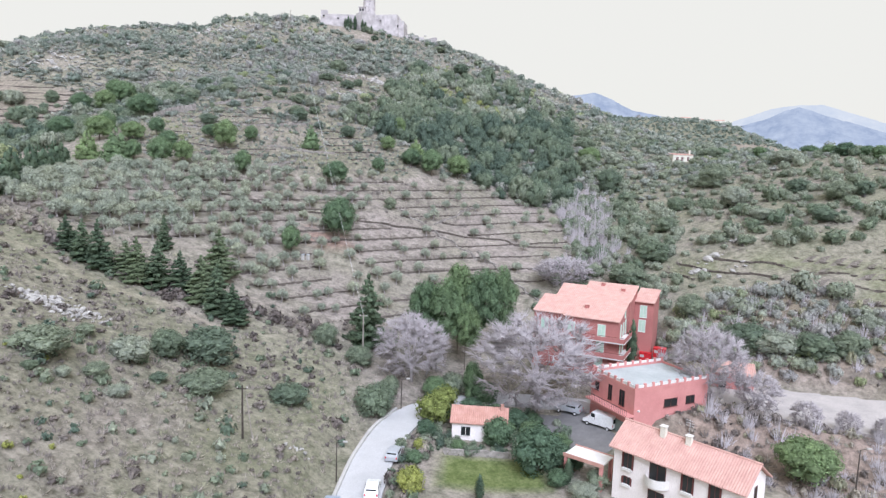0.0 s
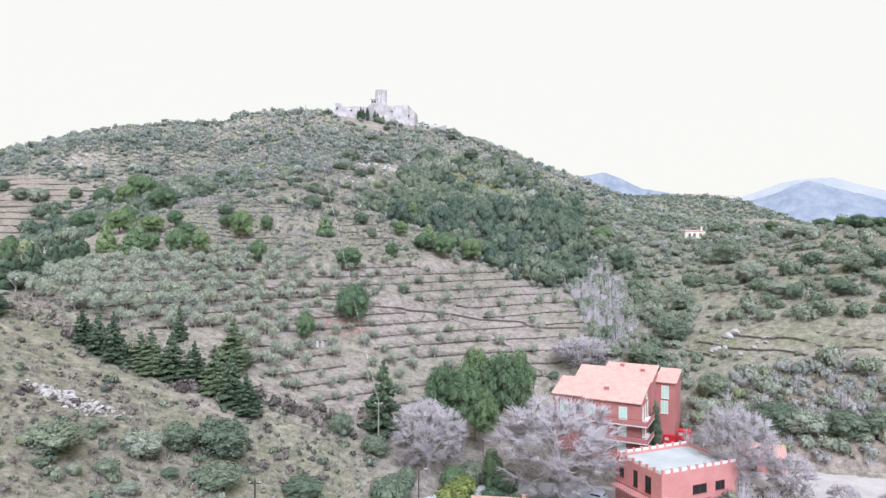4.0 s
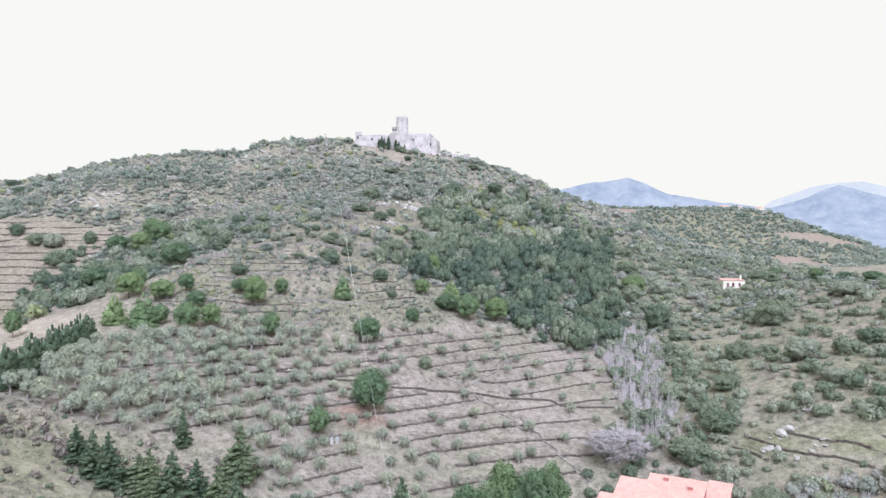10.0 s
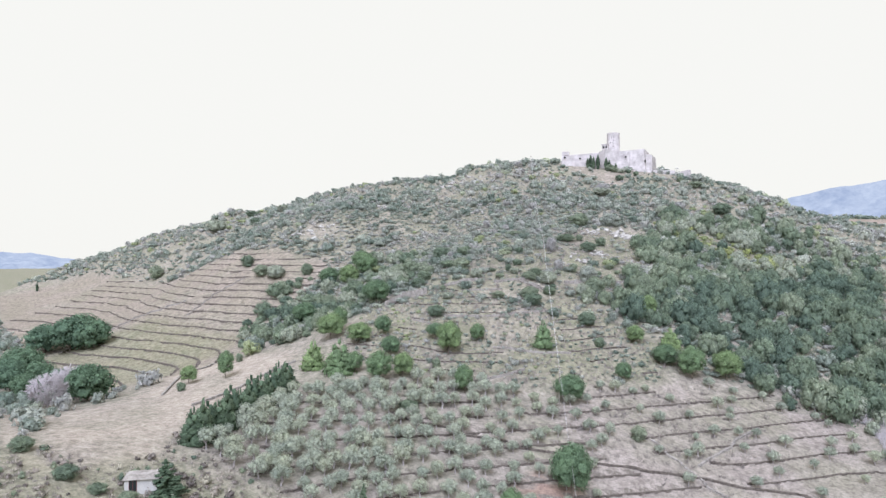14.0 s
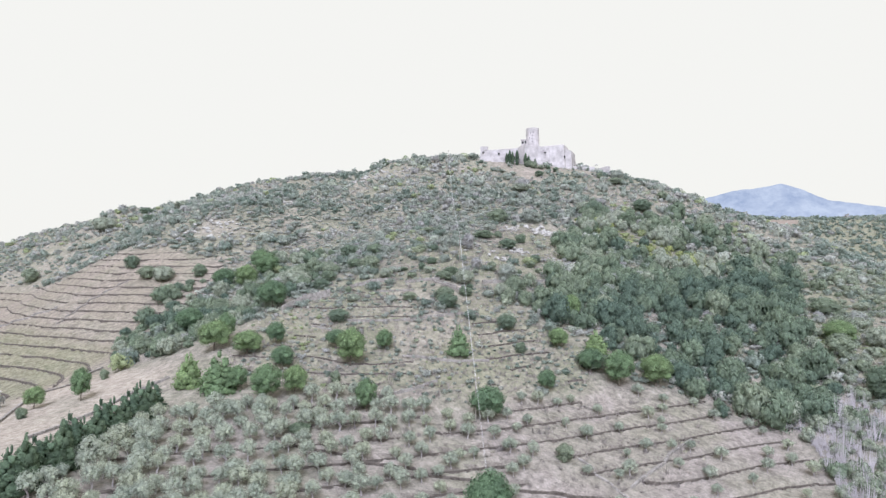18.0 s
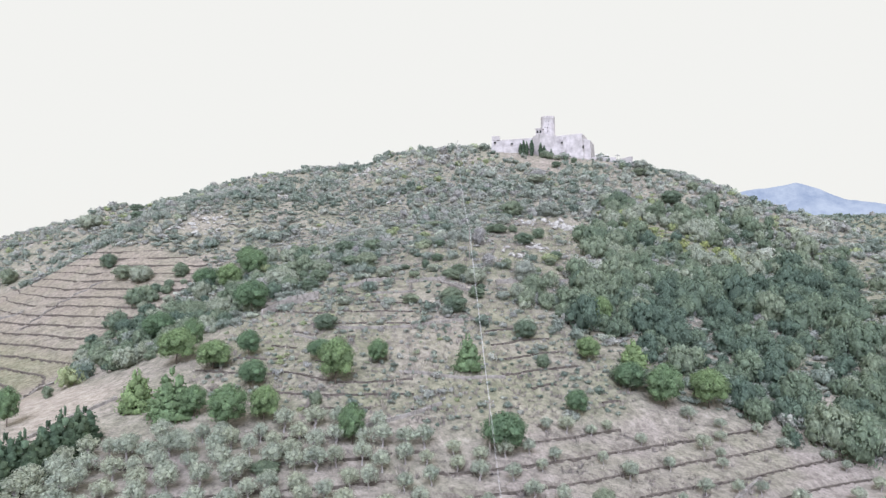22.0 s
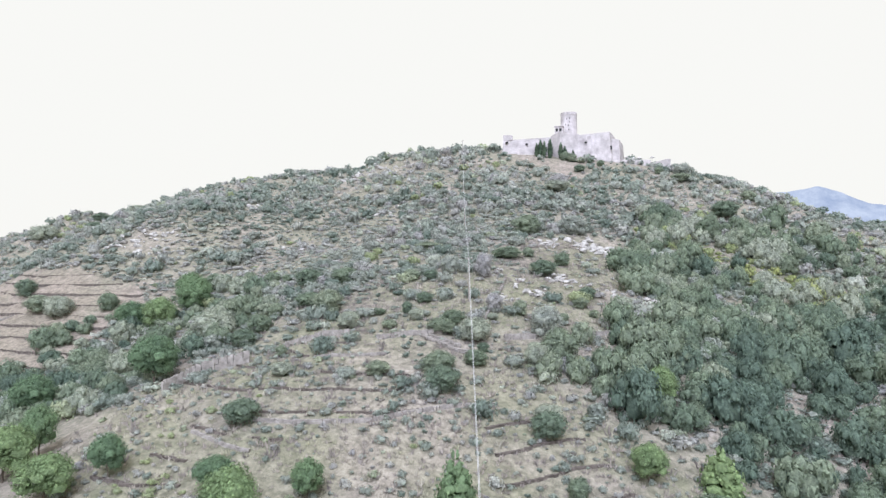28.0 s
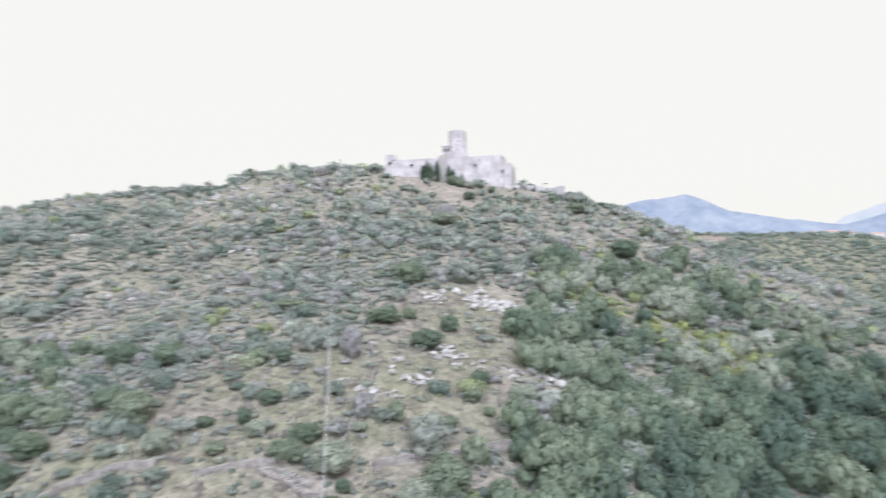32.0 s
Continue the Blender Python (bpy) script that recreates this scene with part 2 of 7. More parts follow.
CONCRETE = worn("concrete", (0.42, 0.41, 0.40), (0.56, 0.55, 0.53), 0.5, 7.0, 0.9)
GRAVEL = worn("pale_gravel", (0.40, 0.37, 0.36), (0.54, 0.50, 0.48), 0.25, 5.0, 0.95)
ROAD = worn("sun_bleached_asphalt", (0.45, 0.45, 0.46), (0.55, 0.55, 0.56), 0.2, 6.0, 0.9)
ROOFFELT = worn("grey_roof_felt", (0.38, 0.41, 0.42), (0.50, 0.53, 0.53), 0.3, 4.0, 0.8)
REDPAINT = worn("red_paint", (0.52, 0.02, 0.03), (0.62, 0.03, 0.04), 1.0, 10.0, 0.5, 0.4)
WOODPOLE = worn("weathered_pole", (0.26, 0.23, 0.20), (0.40, 0.37, 0.34), 2.0, 15.0)
DARKPOLE = worn("tarred_pole", (0.05, 0.042, 0.036), (0.10, 0.085, 0.075), 2.0, 15.0)
CABLE = worn("bright_cable", (0.55, 0.55, 0.56), (0.66, 0.66, 0.67), 2.0, 15.0, 0.4, 0.5, 0.1)
GLASS, _n, _l, _b = material("window_glass", 0.08, 0.6)
_b.inputs["Base Color"].default_value = (0.025, 0.028, 0.03, 1)
RUBBER = worn("tyre_rubber", (0.02, 0.02, 0.02), (0.035, 0.035, 0.035), 3.0, 20.0)
CARWHITE = worn("white_car_paint", (0.74, 0.75, 0.76), (0.80, 0.81, 0.82), 0.5, 3.0, 0.25, 0.5, 0.0)
CARGREY = worn("silver_car_paint", (0.38, 0.40, 0.43), (0.44, 0.46, 0.49), 0.5, 3.0, 0.3, 0.5, 0.0)
CARBLUE = worn("blue_grey_car_paint", (0.30, 0.36, 0.44), (0.36, 0.42, 0.50), 0.5, 3.0, 0.3, 0.5, 0.0)


# ---- meshes ----
def mesh_of(name, verts, faces, tint=None, smooth=False, normals=None):
    me = bpy.data.meshes.new(name)
    verts = np.asarray(verts, dtype=np.float32)
    if isinstance(faces, np.ndarray):
        k = faces.shape[1]
        me.vertices.add(len(verts))
        me.vertices.foreach_set("co", verts.ravel())
        me.loops.add(faces.size)
        me.loops.foreach_set("vertex_index", faces.ravel().astype(np.int32))
        me.polygons.add(len(faces))
        me.polygons.foreach_set("loop_start", np.arange(0, faces.size, k, dtype=np.int32))
        me.update(calc_edges=True)
    else:
        me.from_pydata([tuple(map(float, v)) for v in verts], [], faces)
    if tint is not None:
        a = me.attributes.new("tint", "FLOAT", "POINT")
        a.data.foreach_set("value", np.broadcast_to(np.asarray(tint, dtype=np.float32), (len(verts),)).copy())
    if normals is not None:
        a = me.attributes.new("custom_normal", "FLOAT_VECTOR", "POINT")
        a.data.foreach_set("vector", np.ascontiguousarray(normals, dtype=np.float32).ravel())
    if smooth:
        me.polygons.foreach_set("use_smooth", np.ones(len(me.polygons), dtype=bool))
    return me


def thing(name, m, label, category, group="", kind=""):
    ob = new(name)
    ob.matrix_world = m
    ob.empty_display_size = 0.3
    return tagged(ob, label, category, group, kind)


def part(name, bm, mat, parent, label=""):
    """One mesh object under a thing or a part, from a bmesh or a mesh."""
    if isinstance(bm, bmesh.types.BMesh):
        me = bpy.data.meshes.new(name)
        bmesh.ops.recalc_face_normals(bm, faces=bm.faces)
        bm.to_mesh(me)
        bm.free()
    else:
        me = bm
    if not me.materials:
        me.materials.append(mat)
    ob = new(name, me)
    ob.parent = parent
    return tagged(ob, label)


def block(x0, x1, y0, y1, z0, z1, bm=None, bevel=0.0, taper=0.0):
    bm = bm or bmesh.new()
    vs = [bm.verts.new((x, y, z)) for z, k in ((z0, 0.0), (z1, taper)) for x, y in
          ((x0 + k, y0 + k), (x1 - k, y0 + k), (x1 - k, y1 - k), (x0 + k, y1 - k))]
    fs = [bm.faces.new([vs[i] for i in f]) for f in ((3, 2, 1, 0), (4, 5, 6, 7), (0, 1, 5, 4), (1, 2, 6, 5), (2, 3, 7, 6), (3, 0, 4, 7))]
    if bevel:
        es = {e for f in fs for e in f.edges}
        bmesh.ops.bevel(bm, geom=list(es), offset=bevel, segments=2, affect="EDGES")
    return bm


def prism(points, z0, tops, bm=None, batter=0.0):
    """Walls over a plan outline, with a top height for each corner; batter leans the walls out at the foot."""
    bm = bm or bmesh.new()
    n = len(points)
    cx, cy = sum(p[0] for p in points) / n, sum(p[1] for p in points) / n
    lo, hi = [], []
    for (x, y), t in zip(points, tops):
        d = max(math.hypot(x - cx, y - cy), 0.01)
        k = 1 + batter * (t - z0) / d
        lo.append(bm.verts.new((cx + (x - cx) * k, cy + (y - cy) * k, z0)))
        hi.append(bm.verts.new((x, y, t)))
    bm.faces.new(hi)
    bm.faces.new(lo[::-1])
    for i in range(n):
        j = (i + 1) % n
        bm.faces.new((lo[i], lo[j], hi[j], hi[i]))
    return bm


def tube(bm, a, b, ra, rb, sides=6):
    a, b = Vector(a), Vector(b)
    q = (b - a).to_track_quat("Z", "Y")
    rings = []
    for p, r in ((a, ra), (b, rb)):
        rings.append([bm.verts.new(p + q @ Vector((r * math.cos(k * math.tau / sides), r * math.sin(k * math.tau / sides), 0))) for k in range(sides)])
    for k in range(sides):
        j = (k + 1) % sides
        bm.faces.new((rings[0][k], rings[0][j], rings[1][j], rings[1][k]))
    bm.faces.new(rings[1])
    bm.faces.new(rings[0][::-1])
    return bm


def hashed(i, j, seed):
    h = (i * 374761393 + j * 668265263 + seed * 974634777) & 0x7FFFFFFF
    h = ((h ^ (h >> 13)) * 1274126177) & 0x7FFFFFFF
    return ((h ^ (h >> 16)) & 0xFFFF) / 65535.0


def soft_noise(x, y, size, seed=0, octaves=3):
    """Smooth value noise in 0 to 1 over a plan; size is its largest grain in metres."""
    x, y = np.asarray(x, float) / size, np.asarray(y, float) / size
    out, amp, tot = 0.0, 1.0, 0.0
    for o in range(octaves):
        i, j = np.floor(x).astype(np.int64), np.floor(y).astype(np.int64)
        u, v = x - i, y - j
        u, v = u * u * (3 - 2 * u), v * v * (3 - 2 * v)
        a = hashed(i, j, seed + o) * (1 - u) + hashed(i + 1, j, seed + o) * u
        b = hashed(i, j + 1, seed + o) * (1 - u) + hashed(i + 1, j + 1, seed + o) * u
        out, tot = out + amp * (a * (1 - v) + b * v), tot + amp
        x, y, amp = x * 2.03 + 17.1, y * 2.03 + 5.3, amp * 0.5
    return out / tot


def inside(x, y, outline, soft=4.0):
    """1 inside a plan outline, 0 outside, soft metres wide at its edge."""
    x, y = np.asarray(x, float), np.asarray(y, float)
    hit, near = np.zeros(x.shape, bool), np.full(x.shape, 1e9)
    n = len(outline)
    for k in range(n):
        (ax, ay), (bx, by) = outline[k], outline[(k + 1) % n]
        if ay != by:
            hit ^= ((ay > y) != (by > y)) & (x < (bx - ax) * (y - ay) / (by - ay) + ax)
        dx, dy = bx - ax, by - ay
        s = np.clip(((x - ax) * dx + (y - ay) * dy) / (dx * dx + dy * dy), 0, 1)
        near = np.minimum(near, np.hypot(x - ax - s * dx, y - ay - s * dy))
    return np.clip(0.5 + np.where(hit, near, -near) / soft, 0, 1)


def from_line(x, y, line):
    near = np.full(np.shape(x), 1e9)
    for (ax, ay), (bx, by) in zip(line, line[1:]):
        dx, dy = bx - ax, by - ay
        s = np.clip(((x - ax) * dx + (y - ay) * dy) / (dx * dx + dy * dy), 0, 1)
        near = np.minimum(near, np.hypot(x - ax - s * dx, y - ay - s * dy))
    return near


# ---- the ground ----
ROWS = []


def contour(y, *heights):
    """Spot heights of the land along a line at y, at the places XK."""
    ROWS.append((y, heights))


XK = (-420, -280, -190, -130, -90, -55, -25, 5, 35, 70, 120, 200, 330)
contour(-60, 52.7, 57.9, 61.3, 46.7, 34.3, 23.5, 15.7, 12.9, 18.2, 29.9, 48.5, 66.8, 74.7)
contour(50, 47.9, 53.5, 64.7, 62.8, 54.4, 40.6, 26.2, 18.1, 19.1, 24.5, 36.3, 58.1, 76.6)
contour(80, 47.7, 52.4, 58.8, 59.1, 53.8, 39.9, 25.7, 19.7, 22.2, 24.9, 41.0, 61.3, 78.8)
contour(105, 47.7, 51.3, 53.6, 55.5, 52.8, 40.0, 27.5, 21.4, 24.2, 30.3, 46.8, 64.5, 80.3)
contour(130, 47.9, 50.0, 48.6, 52.1, 52.8, 44.5, 34.9, 27.2, 28.4, 41.4, 53.7, 68.1, 81.4)
contour(160, 48.5, 48.7, 44.0, 52.3, 56.6, 54.2, 47.2, 39.3, 37.6, 49.8, 61.4, 71.9, 81.7)
contour(200, 50.1, 48.5, 44.0, 58.1, 68.1, 68.2, 61.8, 52.8, 45.4, 50.9, 65.6, 74.0, 79.2)
contour(250, 54.4, 53.1, 69.9, 72.5, 83.5, 84.6, 78.4, 69.8, 62.7, 61.8, 65.8, 73.1, 73.0)
contour(310, 63.6, 72.2, 105.3, 98.4, 100.8, 100.3, 95.6, 87.5, 80.6, 75.5, 69.9, 68.5, 64.8)
contour(370, 77.8, 109.9, 120.3, 125.4, 126.8, 124.0, 120.6, 115.9, 108.9, 95.5, 75.7, 53.7, 51.8)
contour(420, 75.5, 122.4, 129.4, 139.8, 141.8, 136.9, 132.0, 125.4, 114.6, 98.1, 75.1, 44.6, 41.9)
contour(520, 38.4, 42.5, 58.8, 72.5, 77.4, 78.7, 78.0, 75.0, 70.0, 61.7, 47.8, 31.2, 34.9)
YK = tuple(r[0] for r in ROWS)
SPOT = np.array([r[1] for r in ROWS])


def knot_weights(knots, v):
    k = np.asarray(knots, float)
    v = np.clip(v, k[0], k[-1])
    n = len(k)
    i = np.clip(np.searchsorted(k, v) - 1, 0, n - 2)
    h = k[i + 1] - k[i]
    s = (v - k[i]) / h
    w = np.zeros((len(v), n))
    at = np.arange(len(v))
    w[at, i] += 2 * s ** 3 - 3 * s * s + 1
    w[at, i + 1] += -2 * s ** 3 + 3 * s * s
    for j, c in ((i, s ** 3 - 2 * s * s + s), (i + 1, s ** 3 - s * s)):
        a, b = np.maximum(j - 1, 0), np.minimum(j + 1, n - 1)
        g = c * h / (k[b] - k[a])
        np.add.at(w, (at, b), g)
        np.add.at(w, (at, a), -g)
    return w


GROVE = ((-84, 122), (-87, 152), (-80, 158), (-60, 168), (-36, 171), (-20, 186), (-3, 197), (13, 208), (27, 206), (35, 194), (32, 160), (20, 146), (8, 136), (-24, 119), (-38, 124), (-48, 133), (-62, 122))
VINES = ((-404, 300), (-358, 335), (-200, 285), (-150, 275), (-145, 240), (-143, 214), (-125, 185), (-165, 175), (-228, 200), (-300, 240))
STRAW = ((-115, 115.7), (-98, 104.7), (-88, 105.6), (-86.5, 115), (-94, 130), (-97, 155), (-96.6, 168), (-104.6, 181), (-122, 186), (-146, 195), (-150, 180), (-131.8, 162), (-126, 141), (-126, 128))
SPUR = ((-92, 186), (-96, 205), (-78, 228), (-58, 236), (-40, 232), (-20, 216), (-8, 214), (-12, 196), (-32, 178), (-62, 170), (-80, 172))
GLADE = ((-90.6, 225), (-90.7, 238), (-77, 247), (-73, 257), (-51, 270), (-52, 296), (-30.5, 310), (-20, 280), (-20, 254), (-24, 241), (-38, 229), (-60, 222))
BRAKE = ((-36, 224), (-27, 238.6), (-20, 250), (-17, 259), (-21, 278), (-22, 297), (-14, 330), (26, 345), (60, 322), (52, 250), (40, 212), (26, 206), (14, 207), (6.6, 210.7), (-5.4, 218.4), (-14, 222), (-25.5, 224))
GLACIS = ((-68, 388), (-66, 399), (-40, 398), (-30, 396), (-36, 376), (-44, 366), (-50, 376))
GULLY = ((-14, 222), (2, 250), (24, 290), (60, 300), (60, 200), (10, 200))
SPURGE = ((-16.6, 321), (-5, 327), (11, 324), (29, 318), (37, 312), (23.6, 290), (14.6, 295.6), (2, 309), (-14, 311.6))
THICKET = ((-150, 215), (-160, 250), (-137, 275), (-104, 268), (-94, 236), (-99, 214), (-110, 192), (-126, 196))
# the open grassy slope across the gully
OPEN = ((44, 150), (40, 176), (52, 200), (47, 230), (44, 255), (50, 290), (58, 325), (75, 345), (150, 345), (150, 100), (70, 100))
ROAD_LINE = ((-14, -50), (-10, 10), (-9.5, 40), (-9.6, 62), (-9.2, 74), (-8.4, 84), (-6.6, 93), (-3.6, 99.5), (2, 104), (10, 106), (20, 103), (27, 101))
YARD = ((40, 103), (52, 106.5), (66.5, 103), (90, 99), (96, 90), (82, 80), (61, 85.4), (53, 88.2), (47.5, 92), (43, 98))
BANK = ((31.5, 91.6), (39, 95.6), (43, 96.5), (47, 91), (53, 86.8), (60, 84.2), (54, 82), (44, 84), (37, 88))
DRY_BANK = ((31, 89), (45, 97), (54, 92), (63, 86), (72, 76), (60, 64), (45, 66), (40, 80))
BROWN_BANK = ((38, 110), (45, 112), (54, 107), (66, 103), (90, 96), (98, 106), (80, 112), (66, 126), (52, 130), (42, 124))
LAWN = ((49, 148), (62, 143), (76, 133), (100, 118), (96, 108), (80, 112), (66, 128), (50, 140))
GARDEN = ((0, 78), (1, 87), (14, 86), (15, 78))
FOOTPATH = ((-78, 99), (-72, 103), (-66, 104.5), (-60, 103), (-52, 103), (-44, 106), (-36, 106))
TRACK = ((-140, 128), (-126, 119), (-112, 108), (-96, 99.5), (-86, 98), (-72, 99))


FAR_RIDGE = ((0, 1200), (125, 1190), (300, 1160), (400, 1130), (470, 1100), (560, 1050), (700, 950), (900, 800))


CREST_X = (-380, -355, -339, -325, -303, -290, -267, -248, -236, -214, -194, -172, -157, -143, -133, -105, -77, -29, -7, 14, 30, 38, 50, 80)
CREST_DZ = (4, 4.5, 2, -2, 0.5, -6, -8, -4.5, -2.5, 1.5, 2, 1, -2.5, -4.5, -0.5, -1.2, -1.0, -0.5, -1.0, -1.2, -2.5, -4.5, -3.5, -1)


def stepped(z, rise, edge, tread=0.42):
    u = z / rise
    f = np.floor(u)
    r = u - f
    s = np.clip((r - edge) / (0.985 - edge), 0, 1)
    return rise * (f + tread * r + s * (1 - tread))


def land(x, y, terraced=True):
    """Height of the ground at places of the plan."""
    x, y = np.atleast_1d(np.asarray(x, float)), np.atleast_1d(np.asarray(y, float))
    z = np.sum((knot_weights(YK, y) @ SPOT) * knot_weights(XK, x), axis=1)
    # lumps of the hillside
    wild = np.clip((y - 205) / 60, 0, 1) * np.clip((420 - y) / 40, 0, 1) * (1 - 0.9 * inside(x, y, VINES, 20))
    z = z + wild * (soft_noise(x, y, 26, 5, 4) - 0.5) * 4.0 + (soft_noise(x, y, 7, 9, 3) - 0.5) * 0.5 * (1 - 0.85 * inside(x, y, GROVE, 4))
    # knolls and saddles along the crest
    along = np.clip((y - 325) / 65, 0, 1) * np.clip((520 - y) / 60, 0, 1)
    z = z + along * np.interp(x, CREST_X, CREST_DZ)
    # the far country
    out = np.clip(np.maximum(np.maximum(-400 - x, x - 230), np.maximum(y - 500, -60 - y)) / 120, 0, 1)
    out = out * out * (3 - 2 * out)
    d = from_line(x, y, FAR_RIDGE)
    crest = np.interp(np.degrees(np.arctan2(x, y)), (0, 4, 9, 11, 15, 19, 21, 22.8, 24.5, 26.3, 28.2, 30, 37, 48), (135, 146, 149, 147, 143, 140, 139, 133, 117, 101, 90, 74, 64, 64))
    far = 42 + (crest - 42) * np.exp(-(d / 210) ** 2) + 22 * np.exp(-((x - 420) / 170) ** 2 - ((y - 600) / 150) ** 2)
    far = far + (soft_noise(x, y, 150, 31, 5) - 0.5) * 12 + 6 * np.exp(-((x + 900) / 420) ** 2 - ((y - 640) / 260) ** 2)
    z = z * (1 - out) + far * out
    if terraced:
        wob = (soft_noise(x, y, 14, 3, 2) - 0.5) * 1.5
        m = inside(x, y, GROVE, 3) * np.clip((soft_noise(x, y, 14, 41, 2) - 0.2) * 8, 0, 1)
        z = z + m * (stepped(z + wob * 0.2 + 0.41, 2.05, 0.8, 0.5) - wob * 0.2 - 0.41 - z)
        m = inside(x, y, VINES, 6)
        z = z + m * (stepped(z + wob * 0.5, 2.6, 0.8, 0.6) - wob * 0.5 - z)
        m = inside(x, y, LAWN, 3) + inside(x, y, SPUR, 4) * 0.2
        z = z + m * (stepped(z + wob * 1.3, 1.9, 0.9) - wob * 1.3 - z) * np.clip((soft_noise(x, y, 11, 77, 2) - 0.3) * 5, 0, 1)
    # made ground: road, yard, paths
    d = from_line(x, y, ROAD_LINE)
    s = np.clip((9.0 - d) / 5.6, 0, 1)
    s = s * s * (3 - 2 * s)
    level = 19.72 + np.clip((y - 74) / 26, 0, 1) * 1.4 + np.clip((x - 6) / 18, 0, 1) * 1.0
    z = z * (1 - s) + level * s
    s = inside(x, y, YARD, 4)
    z = z * (1 - s) + 25.2 * s
    s = inside(x, y, BANK, 4)
    z = np.where(s > 0, z * (1 - s) + np.maximum(z, 25.9) * s, z)
    s = inside(x, y, ((16, 114), (33, 107), (43, 122), (36, 138), (22, 132)), 5)
    z = z * (1 - s) + 24.6 * s
    return z


def ground_at(x, y):
    return float(land([x], [y])[0])


def spaced(*runs):
    out = []
    for a, b, step in runs:
        out.append(np.linspace(a, b, max(2, int(round((b - a) / step))), endpoint=False))
    return np.unique(np.concatenate(out))


xs = spaced((-4600, -1200, 170), (-1200, -430, 35), (-430, -200, 4.0), (-200, -110, 2.0), (-110, 60, 1.3), (60, 130, 2.0), (130, 330, 6), (330, 1000, 18), (1000, 4601, 150))
ys = spaced((-1500, -100, 140), (-100, 40, 8), (40, 112, 1.2), (112, 212, 0.62), (212, 260, 1.3), (260, 420, 2.4), (420, 640, 8), (640, 1300, 22), (1300, 4601, 150))
gx, gy = np.meshgrid(xs, ys)
gx, gy = gx.ravel(), gy.ravel()
gz = land(gx, gy)
nx, ny = len(xs), len(ys)
i0 = (np.arange(ny - 1)[:, None] * nx + np.arange(nx - 1)[None, :]).ravel()
quads = np.stack([i0, i0 + 1, i0 + nx + 1, i0 + nx], axis=1)
me = mesh_of("ground", np.stack([gx, gy, gz], axis=1), quads)
cover = np.zeros((len(gx), 4), np.float32)
cover[:, 3] = inside(gx, gy, ((-34, 146), (-31, 151), (-23, 151), (-19, 147), (-27, 143)), 3) * (0.3 + 0.7 * (soft_noise(gx, gy, 4, 13, 2) > 0.42))
patchy = np.clip((soft_noise(gx, gy, 12, 51, 3) - 0.28) * 5, 0, 1)
terra = np.maximum(inside(gx, gy, GROVE, 4), inside(gx, gy, VINES, 8) * 0.35)
terra = np.maximum(terra, inside(gx, gy, ((-30, 143), (-28, 150), (-18, 149), (-20, 142)), 2))
cover[:, 0] = terra * (0.2 + 0.5 * patchy + 0.15 * np.clip((gx + 20) / 30, 0, 1))


def polar(*rows):
    """A plan outline from bearings in degrees and distances."""
    return tuple((math.sin(radians(a)) * d, math.cos(radians(a)) * d) for a, d in rows)


FAR_FIELDS = (((398, 962), (410, 945), (503, 950), (560, 985), (494, 1012)), ((325, 862), (352, 840), (385, 800), (430, 810), (400, 870)), polar((8.5, 1130), (10.5, 1165), (13.5, 1150), (12.5, 1110)), polar((30, 540), (31, 560), (34, 520), (33.5, 480)))
far_field = np.maximum.reduce([inside(gx, gy, f, 14) for f in FAR_FIELDS])
cover[:, 0] = np.maximum(cover[:, 0], far_field * 0.2)
cover[:, 3] = np.maximum(cover[:, 3], far_field * 0.45)
cover[:, 1] = np.maximum(inside(gx, gy, STRAW, 6) * (0.4 + 0.6 * patchy), np.clip((1.1 - from_line(gx, gy, FOOTPATH)) / 0.9, 0, 0.85))
cover[:, 1] = np.maximum(cover[:, 1], np.clip((2.3 - from_line(gx, gy, TRACK)) / 1.2, 0, np.where(gx < -92, 0.85, 0.4)))
cover[:, 1] = np.maximum(cover[:, 1], inside(gx, gy, SPUR, 14) * 0.35 * np.clip((soft_noise(gx, gy, 18, 57, 3) - 0.4) * 5, 0, 1))
cover[:, 2] = np.maximum(inside(gx, gy, GARDEN, 2), inside(gx, gy, LAWN, 6) * 0.45 * patchy)
cover[:, 2] = np.maximum(cover[:, 2], inside(gx, gy, ((-30, 62), (-30, 100), (-14, 112), (-12, 70)), 10) * 0.35 * patchy)
cover[:, 2] = np.maximum(cover[:, 2], inside(gx, gy, ((-240, 208), (-232, 233), (-215, 242), (-150, 221), (-148, 208), (-160, 192), (-190, 190)), 10) * 0.35)
cover[:, 2] = np.maximum(cover[:, 2], inside(gx, gy, ((-110, 40), (-104, 104), (-70, 118), (-14, 114), (-12, 40)), 10) * (0.04 + 0.26 * patchy))
cover[:, 2] = np.maximum(cover[:, 2], inside(gx, gy, GROVE, 4) * 0.16 * np.clip((soft_noise(gx, gy, 10, 52, 3) - 0.4) * 5, 0, 1))
cover[:, 2] = np.maximum(cover[:, 2], inside(gx, gy, OPEN, 12) * (0.05 + 0.2 * patchy))
cover[:, 2] = np.maximum(cover[:, 2], np.maximum(inside(gx, gy, SPUR, 8), inside(gx, gy, GLADE, 8)) * (0.06 + 0.26 * patchy))
cover[:, 2] = np.maximum(cover[:, 2], np.clip((gy - 470) / 80, 0, 1) * 0.3 * (1 - far_field))
cover[:, 2] = np.maximum(cover[:, 2], inside(gx, gy, VINES, 10) * 0.1)
cover[:, 3] = np.maximum(cover[:, 3], inside(gx, gy, VINES, 10) * 0.28 * (0.5 + 0.5 * patchy))
